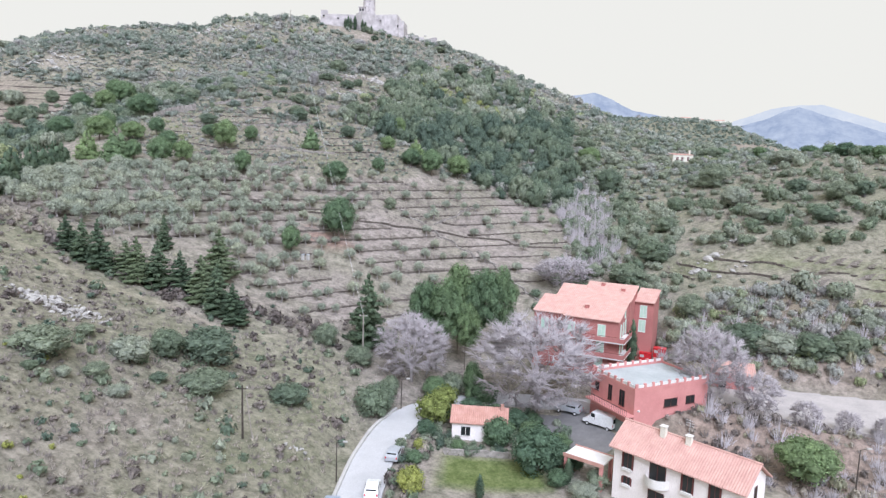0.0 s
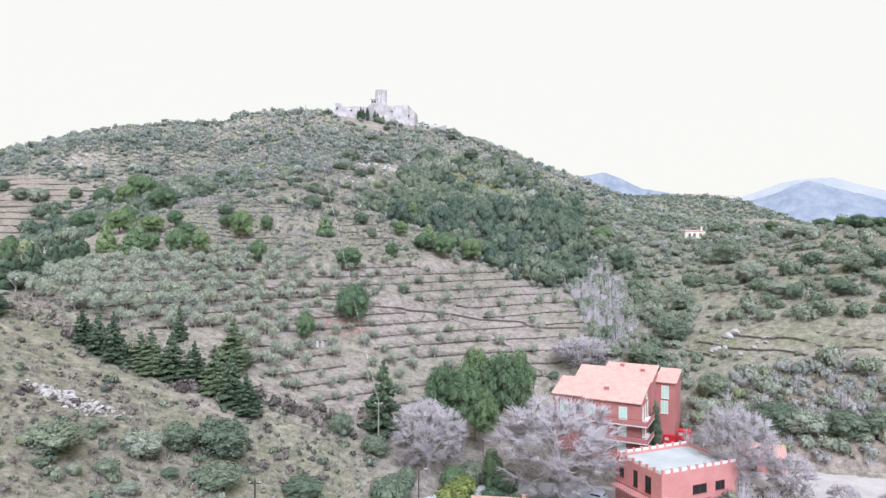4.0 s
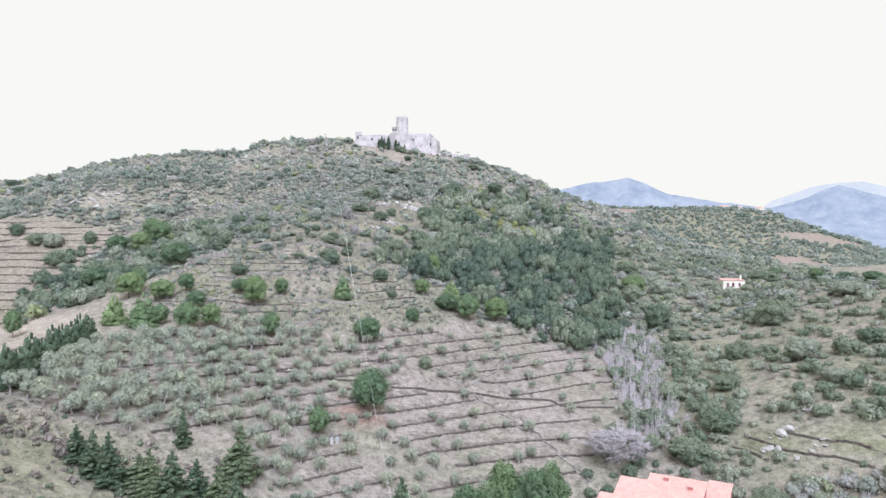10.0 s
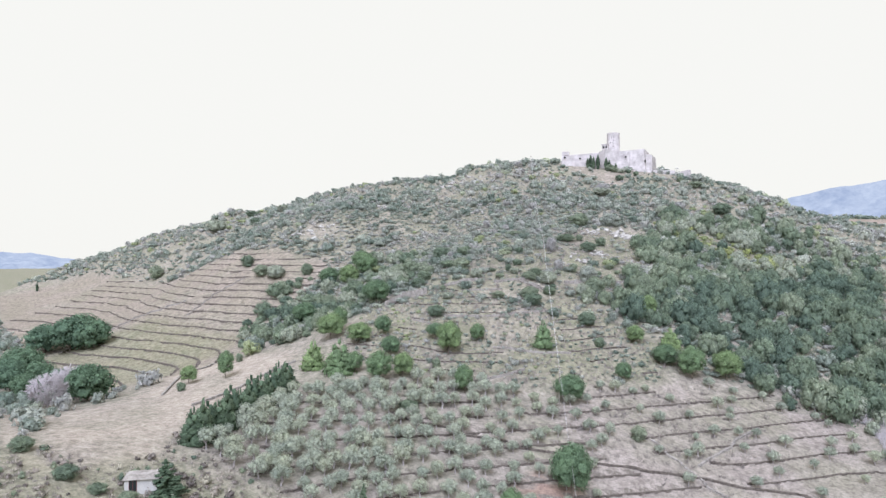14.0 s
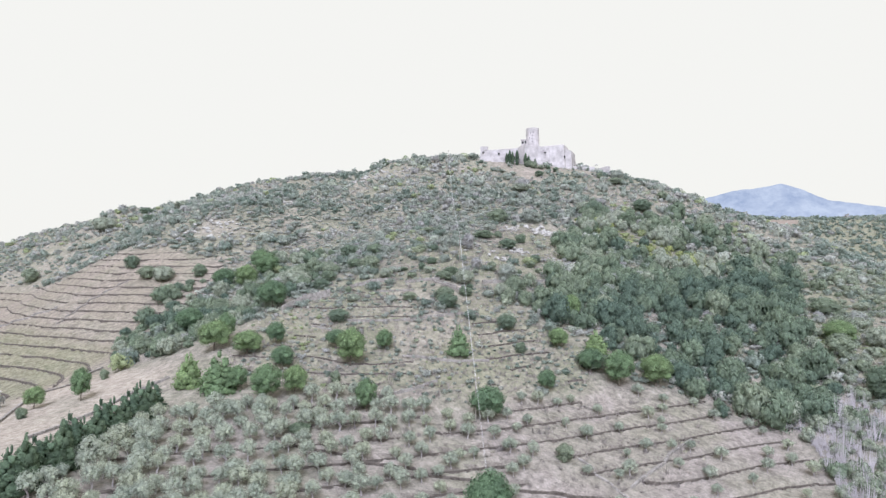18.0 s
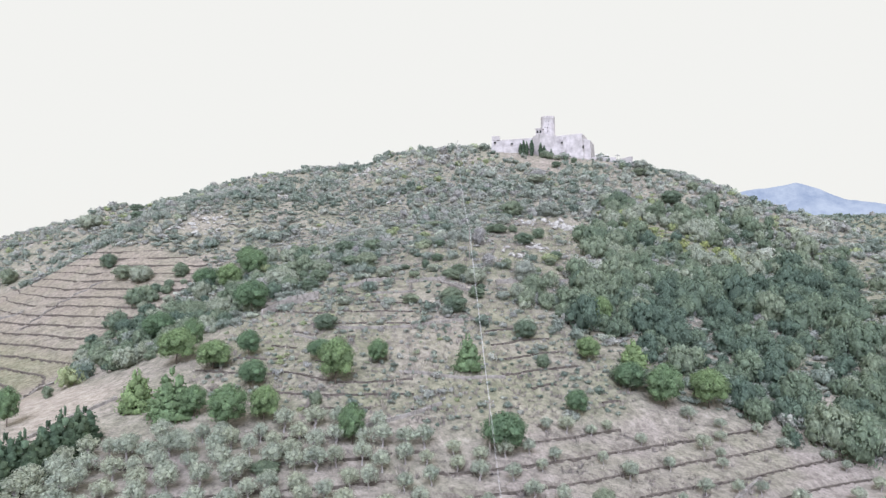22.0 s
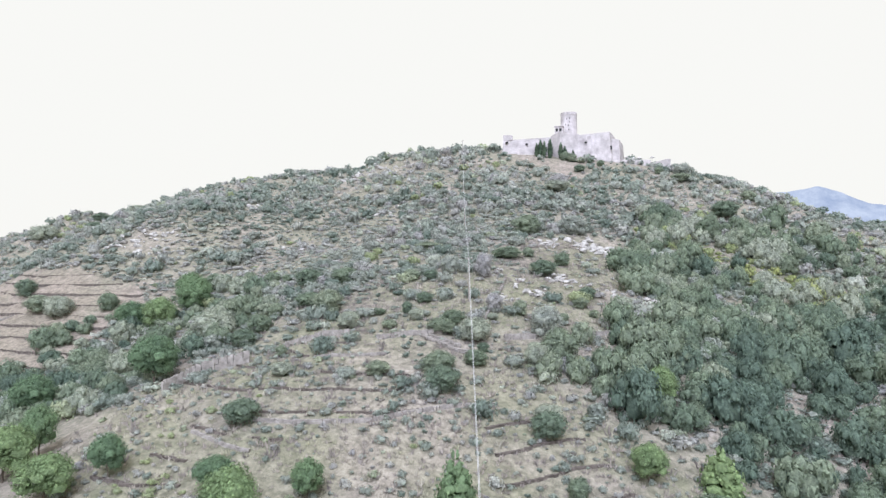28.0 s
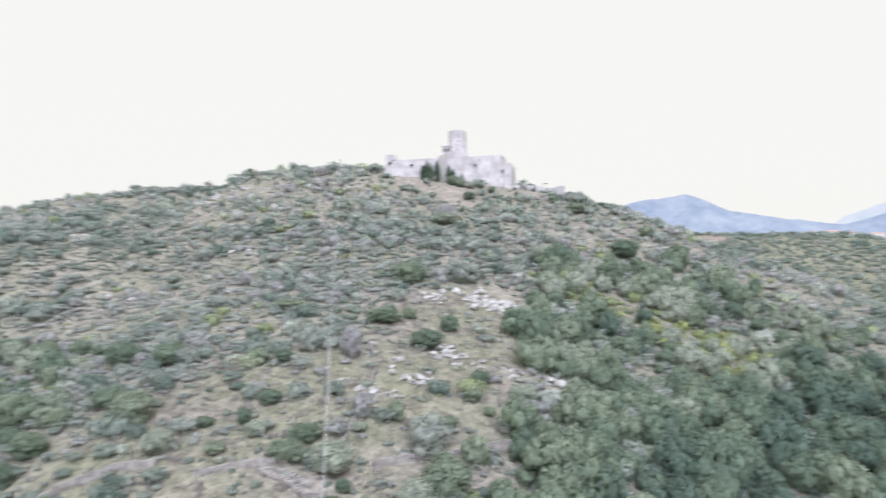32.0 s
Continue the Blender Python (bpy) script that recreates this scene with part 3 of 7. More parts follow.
cover[:, 3] = np.maximum(cover[:, 3], np.maximum(inside(gx, gy, DRY_BANK, 4), inside(gx, gy, BROWN_BANK, 5)) * (0.2 + 0.4 * patchy))
heath = (1 - inside(gx, gy, GLADE, 12)) * np.clip((gy - 225) / 40, 0, 1) * np.clip((470 - gy) / 40, 0, 1) * (1 - inside(gx, gy, SPUR, 14)) * (1 - inside(gx, gy, VINES, 8) * 0.6)
cover[:, 3] = np.maximum(cover[:, 3], inside(gx, gy, GLACIS, 5) * 0.1)
cover[:, 2] = np.maximum(cover[:, 2], (1 - inside(gx, gy, GLACIS, 5)) * heath * (0.05 + 0.12 * soft_noise(gx, gy, 30, 19, 3)))
ca = me.color_attributes.new("cover", "FLOAT_COLOR", "POINT")
ca.data.foreach_set("color", cover.ravel())
me.materials.append(GROUND)
me.polygons.foreach_set("use_smooth", np.ones(len(me.polygons), dtype=bool))
tagged(new("ground", me), "dry grassy hillside with stone-walled terraces", "ground", kind="structure")


def ribbon(name, line, width, mat, label, category, lift=0.05, step=1.0):
    """A paved strip along a line of the plan, with thickness."""
    pts = []
    for (ax, ay), (bx, by) in zip(line, line[1:]):
        k = max(1, int(math.hypot(bx - ax, by - ay) / step))
        pts += [(ax + (bx - ax) * i / k, ay + (by - ay) * i / k) for i in range(k)]
    pts.append(line[-1])
    for _ in range(6):
        pts = [pts[0]] + [((a[0] + 2 * b[0] + c[0]) / 4, (a[1] + 2 * b[1] + c[1]) / 4) for a, b, c in zip(pts, pts[1:], pts[2:])] + [pts[-1]]
    bm = bmesh.new()
    last = None
    for i, p in enumerate(pts):
        q, o = pts[min(i + 1, len(pts) - 1)], pts[max(i - 1, 0)]
        d = Vector((q[0] - o[0], q[1] - o[1])).normalized()
        z = ground_at(*p) + lift
        w = width / 2
        row = [bm.verts.new((p[0] - d.y * s * w, p[1] + d.x * s * w, z + dz)) for s, dz in ((-1, -0.4), (-1, 0), (0, 0.04), (1, 0), (1, -0.4))]
        if last:
            for k in range(4):
                bm.faces.new((last[k], row[k], row[k + 1], last[k + 1]))
        last = row
    ob = part(name, bm, mat, None)
    return tagged(ob, label, category, kind="structure")


ribbon("road", ROAD_LINE, 5.4, ROAD, "pale worn asphalt lane between verges", "road", 0.3)
ribbon("kerb", [(x - 2.95, y + 0.6 * (y > 92)) for x, y in ROAD_LINE[:8]], 0.45, CONCRETE, "low pale kerb wall along the lane", "kerb", 0.5)
bm = bmesh.new()
yard = [bm.verts.new((x, y, 25.3)) for x, y in YARD]
bm.faces.new(yard)
ext = bmesh.ops.extrude_face_region(bm, geom=bm.faces[:])
bmesh.ops.translate(bm, vec=(0, 0, -0.6), verts=[v for v in ext["geom"] if isinstance(v, bmesh.types.BMVert)])
tagged(part("yard", bm, GRAVEL, None), "pale gravel parking yard", "yard", kind="structure")

bm = bmesh.new()
court = [bm.verts.new((x, y, ground_at(x, y) + 0.12)) for x, y in ((18.4, 85.6), (22, 85.4), (26.6, 89.4), (22.6, 98.6), (25, 101.5), (17.5, 103.2), (15.5, 98.5))]
bm.faces.new(court)
ext = bmesh.ops.extrude_face_region(bm, geom=bm.faces[:])
bmesh.ops.translate(bm, vec=(0, 0, -0.8), verts=[v for v in ext["geom"] if isinstance(v, bmesh.types.BMVert)])
tagged(part("courtyard", bm, worn("dark_asphalt", (0.15, 0.148, 0.15), (0.23, 0.225, 0.225), 0.4, 6.0, 0.9), None), "worn dark asphalt court beside the annex", "courtyard", kind="structure")

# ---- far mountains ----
# backdrop surface that glows: the pale blue of distance haze is its emission
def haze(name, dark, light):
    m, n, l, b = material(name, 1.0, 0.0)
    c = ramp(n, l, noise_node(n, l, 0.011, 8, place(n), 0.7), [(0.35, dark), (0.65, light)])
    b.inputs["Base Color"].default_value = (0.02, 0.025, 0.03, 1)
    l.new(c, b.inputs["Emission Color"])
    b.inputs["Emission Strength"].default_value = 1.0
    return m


HAZE_NEAR = haze("haze_glow_mountain", (0.33, 0.41, 0.61), (0.54, 0.62, 0.80))
HAZE_FAR = haze("haze_glow_snowy_mountain", (0.60, 0.67, 0.82), (0.72, 0.77, 0.88))


def mountain(name, bearing, dist, profile, mat, seed, label):
    """A far range: (degrees from its bearing, height) along the crest, sloping down both ways."""
    a = np.arange(profile[0][0], profile[-1][0], 0.12)
    top = np.interp(a, [p[0] for p in profile], [p[1] for p in profile])
    top = top + (soft_noise(a * 60, a * 0, 60, seed, 4) - 0.5) * 16
    rows = []
    for s in (-1.0, -0.75, -0.5, -0.3, -0.15, 0.0, 0.2):
        r = dist + s * 700
        h = -20 + (top + 20) * (1 - abs(s) ** 0.85) + (soft_noise(a * 70 + s * 500, a * 0 + s * 900, 50, seed + 3, 4) - 0.5) * 130 * abs(s) * 2 * (1 - abs(s))
        ang = np.radians(bearing + a)
        rows.append(np.stack([np.sin(ang) * r, np.cos(ang) * r, h + (60 if s == 0 else 30) * 0], axis=1))
    v = np.concatenate(rows)
    n, k = len(a), len(rows)
    i = (np.arange(k - 1)[:, None] * n + np.arange(n - 1)[None, :]).ravel()
    me = mesh_of(name, v, np.stack([i, i + 1, i + n + 1, i + n], axis=1), smooth=True)
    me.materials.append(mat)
    tagged(new(name, me), label, "mountain", kind="structure")


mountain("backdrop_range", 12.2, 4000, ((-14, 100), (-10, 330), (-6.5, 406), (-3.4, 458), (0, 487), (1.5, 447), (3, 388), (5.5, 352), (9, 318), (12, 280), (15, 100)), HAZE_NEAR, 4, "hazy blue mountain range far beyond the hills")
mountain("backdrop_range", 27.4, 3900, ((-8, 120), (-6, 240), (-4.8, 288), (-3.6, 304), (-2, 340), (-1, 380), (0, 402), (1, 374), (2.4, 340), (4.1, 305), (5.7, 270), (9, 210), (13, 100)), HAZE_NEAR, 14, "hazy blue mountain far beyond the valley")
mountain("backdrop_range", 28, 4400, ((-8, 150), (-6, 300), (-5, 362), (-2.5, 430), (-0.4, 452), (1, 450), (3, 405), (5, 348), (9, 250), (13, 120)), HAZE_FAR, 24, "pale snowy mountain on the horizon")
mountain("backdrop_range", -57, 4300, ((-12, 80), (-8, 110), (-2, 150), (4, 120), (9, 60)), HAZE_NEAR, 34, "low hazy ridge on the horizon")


# ---- plants ----
def ball(sub):
    bm = bmesh.new()
    bmesh.ops.create_icosphere(bm, subdivisions=sub, radius=1.0)
    v = np.array([tuple(p.co) for p in bm.verts])
    f = np.array([[p.index for p in q.verts] for q in bm.faces])
    bm.free()
    return v, f


BALL1, BALL2 = ball(1), ball(2)


def unit(v):
    return v / np.maximum(np.linalg.norm(v, axis=1), 1e-6)[:, None]


def foliage(rng, lobes, leaves, size, core=BALL1, fill=0.7, flat=0.25, droop=0.0, aspect=1.0, single=False):
    """A crown: dark rough cores with many small leaf sprays round them. Returns vertices, triangles and the normals of the billows."""
    vs, fs, ns, base = [], [], [], 0
    middle = np.mean([l[:3] for l in lobes], axis=0) * (1, 1, 0.6)
    reach = max(max(abs(l[0] - middle[0]) + l[3] for l in lobes), 0.05)
    vol = np.array([l[3] * l[4] + l[4] * l[5] for l in lobes])
    share = np.maximum((leaves * vol / vol.sum()).astype(int), 3)
    for (cx, cy, cz, rx, ry, rz), k in zip(lobes, share):
        c, r = np.array([cx, cy, cz]), np.array([rx, ry, rz])
        cv, cf = core
        rough = 1 + (rng.random(len(cv)) - 0.5) * 0.5
        vs.append(c + cv * r * fill * rough[:, None])
        fs.append(cf + base)
        ns.append(unit(cv * 0.8 + (c - middle) / reach * 0.5 + (0, 0, 0.15)))
        base += len(cv)
        d = rng.normal(size=(k, 3))
        d[:, 2] += 0.25
        d /= np.linalg.norm(d, axis=1)[:, None]
        p = c + d * r * (0.84 + 0.28 * rng.random(k))[:, None]
        nrm = d + rng.normal(size=(k, 3)) * 0.38
        nrm[:, 2] += flat
        nrm /= np.linalg.norm(nrm, axis=1)[:, None]
        t = np.cross(nrm, rng.normal(size=(k, 3)))
        t /= np.linalg.norm(t, axis=1)[:, None]
        b = np.cross(nrm, t)
        s = size * (0.55 + 0.9 * rng.random(k))[:, None]
        t, b = t * s, b * s * 0.62
        t[:, 2] *= aspect
        b[:, 2] *= aspect
        tip = -droop * aspect * s * np.array([0, 0, 1.0])
        soft = unit(d * 0.7 + nrm * 0.5 + (p - middle) / reach * 0.5 + (0, 0, 0.1))
        if single:
            ns.append(np.repeat(soft, 3, axis=0))
            vs.append(np.stack([p - t * 0.7 + b, p - t * 0.7 - b, p + t * 1.1], axis=1).reshape(-1, 3))
            fs.append((base + np.arange(k * 3)).reshape(-1, 3))
            base += 3 * k
            continue
        quad = np.stack([p - t, p - b * 0.9 + t * 0.1, p + t + tip, p + b], axis=1).reshape(-1, 3)
        vs.append(quad)
        ns.append(np.repeat(soft, 4, axis=0))
        i = base + np.arange(k) * 4
        fs.append(np.concatenate([np.stack([i, i + 1, i + 2], 1), np.stack([i, i + 2, i + 3], 1)]))
        base += 4 * k
    return np.concatenate(vs), np.concatenate(fs), np.concatenate(ns)


def shrub_form(seed, leaves, size, core, n_lobes, fill=0.64):
    """A bush one metre high and two wide: billows of foliage over a dome."""
    rng = np.random.default_rng(seed)
    lobes = [(0, 0, 0.38, 0.7, 0.7, 0.46)]
    for k in range(n_lobes):
        d = rng.normal(size=3)
        d[2] = abs(d[2]) + 0.15
        d /= np.linalg.norm(d)
        q = rng.uniform(0.22, 0.34) * (1.25 if n_lobes < 5 else 1)
        lobes.append((d[0] * 0.66, d[1] * 0.66, 0.3 + 0.48 * d[2], q, q, q * 0.75))
    return foliage(rng, lobes, leaves, size, core, fill=fill, flat=0.3, single=True)


OAK_FORMS = [shrub_form(100 + k, 900, 0.056, BALL1, 12, 0.7) for k in range(6)]
NEAR_FORMS = [shrub_form(150 + k, 420, 0.085, BALL1, 6) for k in range(6)]
MID_FORMS = [shrub_form(200 + k, 130, 0.155, BALL1, 4) for k in range(8)]
WOOD_FORMS = [shrub_form(350 + k, 20, 0.3, BALL1, 0) for k in range(6)]
LOW_FORMS = [shrub_form(250 + k, 120, 0.15, BALL1, 2) for k in range(8)]
FAR_FORMS = [shrub_form(300 + k, 50, 0.23, BALL1, 1) for k in range(8)]


def spray_form(seed, n, spread, thick, sides=3, lean=0.5):
    """A tuft of thin stems that rise from one foot: dry grass or bare twigs. Returns vertices, triangles and normals."""
    g = np.random.default_rng(seed)
    a, o = g.random(n) * math.tau, np.sqrt(g.random(n))
    foot = np.stack([np.cos(a) * o * spread * (1 - lean), np.sin(a) * o * spread * (1 - lean), g.random(n) * 0.25], 1)
    top = np.stack([np.cos(a) * o * spread, np.sin(a) * o * spread, (0.5 + 0.5 * g.random(n)) * (1.1 - 0.5 * o)], 1) + g.normal(size=(n, 3)) * 0.09
    vs, fs = [], []
    for i in range(n):
        t = g.random() * math.tau
        ring = [foot[i] + thick * np.array([math.cos(t + k * math.tau / sides), math.sin(t + k * math.tau / sides), 0]) for k in range(sides)]
        b = len(vs)
        vs += ring + [top[i]]
        fs += [[b + k, b + (k + 1) % sides, b + sides] for k in range(sides)]
    vs = np.array(vs)
    return vs, np.array(fs), unit(vs * (0.5, 0.5, 0) + (0, 0, 1.0))


HEATH_FORMS = [foliage(np.random.default_rng(640 + k), [(0, 0, 0.4, 0.9, 0.9, 0.5)], 24, 0.34, (BALL1[0][:3], BALL1[1][:0]), 0.1, 0.8, single=True) for k in range(6)]
TUFT_FORMS = [spray_form(600 + k, 12, 1.0, 0.13) for k in range(6)]
TWIG_FORMS = [spray_form(620 + k, 46, 0.9, 0.03, 3, 0.6) for k in range(6)]


def scattered(name, spots, forms, mat, label, category, rng):
    """Many plants as one mesh; spots are rows of x, y, width, height, tint."""
    vs, fs, ts, ns, base = [], [], [], [], 0
    spots = np.asarray(spots, float)
    z = land(spots[:, 0], spots[:, 1])
    pick = rng.integers(0, len(forms), len(spots))
    turn = rng.random(len(spots)) * math.tau
    for f, (fv, ff, fn) in enumerate(forms):
        sel = np.nonzero(pick == f)[0]
        if not len(sel):
            continue
        c, s = np.cos(turn[sel])[:, None], np.sin(turn[sel])[:, None]
        w, h = spots[sel, 2][:, None] / 2, spots[sel, 3][:, None]
        x = spots[sel, 0][:, None] + w * (fv[None, :, 0] * c - fv[None, :, 1] * s)
        y = spots[sel, 1][:, None] + w * (fv[None, :, 0] * s + fv[None, :, 1] * c)
        q = z[sel][:, None] - 0.12 * h + h * fv[None, :, 2]
        vs.append(np.stack([x, y, q], axis=2).reshape(-1, 3))
        fs.append((ff[None] + (base + np.arange(len(sel)) * len(fv))[:, None, None]).reshape(-1, 3))
        ts.append(np.repeat(spots[sel, 4], len(fv)))
        ns.append(np.stack([fn[None, :, 0] * c - fn[None, :, 1] * s, fn[None, :, 0] * s + fn[None, :, 1] * c, np.broadcast_to(fn[None, :, 2], x.shape)], axis=2).reshape(-1, 3))
        base += len(sel) * len(fv)
    me = mesh_of(name, np.concatenate(vs), np.concatenate(fs), np.concatenate(ts), normals=np.concatenate(ns))
    me.materials.append(mat)
    return tagged(new(name, me), label, category, kind="stuff")


def crown_mesh(name, seed, lobes, leaves, size, mat, tint, **more):
    rng = np.random.default_rng(seed)
    v, f, n = foliage(rng, lobes, leaves, size, **more)
    me = mesh_of(name, v, f, tint, normals=n)
    me.materials.append(mat)
    return me


def stem_mesh(name, mat, height, radius, limbs, seed, lean=0.03):
    rng = random.Random(seed)
    bm = bmesh.new()
    p, r = Vector((0, 0, -0.4)), radius * 1.25
    k = 5
    for i in range(k):
        q = Vector((rng.uniform(-1, 1) * lean * height, rng.uniform(-1, 1) * lean * height, height * (i + 1) / k))
        tube(bm, p, q, r, radius * (1 - 0.14 * (i + 1)), 7)
        p, r = q, radius * (1 - 0.14 * (i + 1))
    for lo, out, up, thick in limbs:
        a = rng.uniform(0, math.tau)
        s = Vector((0, 0, height * lo))
        e = s + Vector((math.cos(a) * out, math.sin(a) * out, up))
        mid = s.lerp(e, 0.5) + Vector((0, 0, up * 0.12))
        tube(bm, s, mid, thick, thick * 0.75, 5)
        tube(bm, mid, e, thick * 0.75, thick * 0.3, 5)
    me = bpy.data.meshes.new(name)
    bm.to_mesh(me)
    bm.free()
    me.materials.append(mat)
    return me


def dome(seed, n, width, base, top, lobe, flatten=0.8):
    """Lobes that fill a dome of foliage between two heights."""
    rng = random.Random(seed)
    out = []
    for k in range(n):
        a, r = k * 2.4 + rng.uniform(-0.4, 0.4), math.sqrt((k + 0.5) / n) * (width / 2 - lobe * 0.8)
        t = 1 - (r / (width / 2)) ** 2
        z = base + (top - base - lobe) * (0.25 + 0.72 * t) * rng.uniform(0.78, 1.0)
        q = lobe * rng.uniform(0.75, 1.2)
        out.append((math.cos(a) * r, math.sin(a) * r, z, q, q, q * flatten))
        if t > 0.4 and k % 2:
            out.append((math.cos(a) * r * 0.9, math.sin(a) * r * 0.9, base + lobe * 0.6 + rng.uniform(0, 0.2) * (top - base), q, q, q * flatten))
    return out


def cone(seed, tiers, width, base, top, power=1.0):
    rng = random.Random(seed)
    out = []
    for i in range(tiers):
        t = i / (tiers - 1)
        w = width / 2 * (1 - t) ** power + 0.12
        z = base + (top - base) * (0.04 + 0.93 * t)
        n = max(1, int(2 + 6 * (1 - t)))
        for k in range(n):
            a = k * math.tau / n + rng.uniform(-0.3, 0.3) + i
            r = w * 0.55 * rng.uniform(0.85, 1.15) if n > 1 else 0
            q = w * 0.52 * rng.uniform(0.85, 1.2)
            out.append((math.cos(a) * r, math.sin(a) * r, z + rng.uniform(-0.35, 0.35) * (top - base) / tiers, q, q, (top - base) / tiers * 1.15))
    return out


# every form is one metre high; the copies are sized
def form(name, stem, crown, label, category, group):
    e = thing(name, Matrix(), label, category, group)
    part("trunk", stem, BARK, e)
    part("crown", crown, PINE, e)
    return e


def sized(x, y, h, w=None, turn=0.0, sink=0.0):
    w = h if w is None else w
    return Matrix.Translation((x, y, ground_at(x, y) - sink)) @ Matrix.Rotation(turn, 4, "Z") @ Matrix.Diagonal((w, w, h, 1))


KINDS = {}


def kind_of(key, builder, count):
    KINDS[key] = [builder(k) for k in range(count)]


def cedar(seed, tiers, branches):
    """Flat boughs in tiers round the stem of a cedar."""
    rng = random.Random(seed)
    out = []
    for i in range(tiers):
        t = i / (tiers - 1)
        w = 0.5 * (1 - t) ** 0.8 + 0.03
        for k in range(max(3, int(branches * (1 - 0.55 * t)))):
            a, ln = rng.uniform(0, math.tau), w * rng.uniform(0.65, 1.1)
            z = 0.1 + 0.87 * t + rng.uniform(-0.02, 0.02)
            for f, q in ((0.3, 0.36), (0.6, 0.36), (0.9, 0.26)):
                q = max(q * ln, 0.03)
                out.append((math.cos(a) * ln * f, math.sin(a) * ln * f, z - 0.09 * f * ln + 0.03 * (f > 0.8) * ln, q, q, 0.034))
        out.append((0, 0, 0.1 + 0.88 * t, 0.03 + 0.1 * w, 0.03 + 0.1 * w, 0.05))
    return out


def leafy_kind(key, name, label, category, group, count, stem, lobes, leaves, size, mat, tints, **more):
    """Some variants of one kind of plant: a stem and a crown each."""
    kind_of(key, lambda k: form(name, stem_mesh("trunk", BARK, *stem(k)), crown_mesh("crown", 10 + 7 * len(KINDS) + k, lobes(k), leaves, size, mat, tints[k], **more), label, category, group), count)


BOUGHS = [(0.5, 0.25, 0.18, 0.018), (0.6, 0.3, 0.15, 0.016), (0.55, 0.22, 0.2, 0.015)]
leafy_kind("pine", "pine_tree", "rounded green pine on the dry slope", "tree", "pines on the hillside", 3, lambda k: (0.8, 0.022, BOUGHS, k),
           lambda k: [(0, 0, 0.6, 0.4, 0.4, 0.28)] + [l for l in dome(k, 22, 1.0, 0.2, 1.0, 0.17, 0.75) if l[2] > 0.3], 5200, 0.02, PINE, (0.4, 0.6, 0.85), single=True)
leafy_kind("conifer", "young_pine", "young bright green conical pine", "tree", "pines on the hillside", 2, lambda k: (0.8, 0.03, [], 20 + k),
           lambda k: cone(k, 8, 1.0, 0.05, 1.0, 0.6), 1100, 0.045, PINE, (0.65, 0.95))
leafy_kind("spruce", "cedar_tree", "dark green cedar with layered branches", "tree", "cedars along the lane", 3, lambda k: (0.93, 0.016, [], 40 + k, 0.01),
           lambda k: cedar(9 + k, 13, 12), 5200, 0.026, DARKLEAF, (0.5, 0.3, 0.75), fill=0.7, flat=1.0, droop=0.25, aspect=0.6)
leafy_kind("bigpine", "stone_pine", "tall stone pine with a bare trunk and broad crown", "tree", "stone pines by the house", 3,
           lambda k: (0.8, 0.016, [(0.5, 0.2, 0.2, 0.009), (0.6, 0.26, 0.18, 0.009), (0.7, 0.2, 0.12, 0.008), (0.55, 0.26, 0.2, 0.008)], 60 + k),
           lambda k: [(0, 0, 0.66, 0.3, 0.3, 0.2)] + [l for l in dome(30 + k, 30, 1.15, 0.28, 1.0, 0.16, 0.42) if l[2] > 0.36], 9000, 0.022, PINE, (0.45, 0.6, 0.75), aspect=0.45, fill=0.6)
leafy_kind("upine", "umbrella_pine", "dark umbrella pine at the field's edge", "tree", "umbrella pines below the terraces", 2,
           lambda k: (0.7, 0.02, [(0.6, 0.25, 0.15, 0.012), (0.65, 0.22, 0.12, 0.012)], 80 + k), lambda k: [(0, 0, 0.5, 0.4, 0.4, 0.32)] + dome(40 + k, 18, 1.0, 0.14, 1.0, 0.17, 0.85), 2600, 0.03, PINE, (0.05, 0.2))
leafy_kind("cypress", "cypress_tree", "slim dark green columnar cypress", "tree", "cypresses", 2, lambda k: (0.6, 0.04, [], 95 + k),
           lambda k: [(0, 0, 0.1 + 0.085 * i, *((0.5 * min(1, 0.55 + i * 0.12) * (1 - (i / 10.5) ** 2.2),) * 2), 0.09) for i in range(10)], 900, 0.06, DARKLEAF, (0.35, 0.15), fill=0.8, aspect=0.3)
leafy_kind("hedge", "hedge_cypress", "dark green hedge cypress in a windbreak row", "tree", "windbreak row of cypresses", 3, lambda k: (0.6, 0.03, [], 105 + k),
           lambda k: cone(60 + k, 8, 1.0, 0.0, 1.0, 0.62), 900, 0.05, DARKLEAF, (0.3, 0.45, 0.15), fill=0.75, aspect=0.65)
leafy_kind("bush", "shrub", "dense evergreen shrub on the dry slope", "shrub", "evergreen shrubs", 5, lambda k: (0.4, 0.03, [], 115 + k),
           lambda k: [(0, 0, 0.42, 0.4, 0.4, 0.44)] + dome(70 + k, 13, 1.0, 0.02, 1.0, 0.18, 0.95), 3000, 0.028, EVERGREEN, (0.25, 0.42, 0.55, 0.68, 0.95))
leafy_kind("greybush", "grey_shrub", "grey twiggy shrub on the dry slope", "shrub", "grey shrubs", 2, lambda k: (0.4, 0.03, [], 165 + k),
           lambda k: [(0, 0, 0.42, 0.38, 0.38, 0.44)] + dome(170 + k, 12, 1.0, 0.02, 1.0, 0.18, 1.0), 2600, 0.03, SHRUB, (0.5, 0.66))
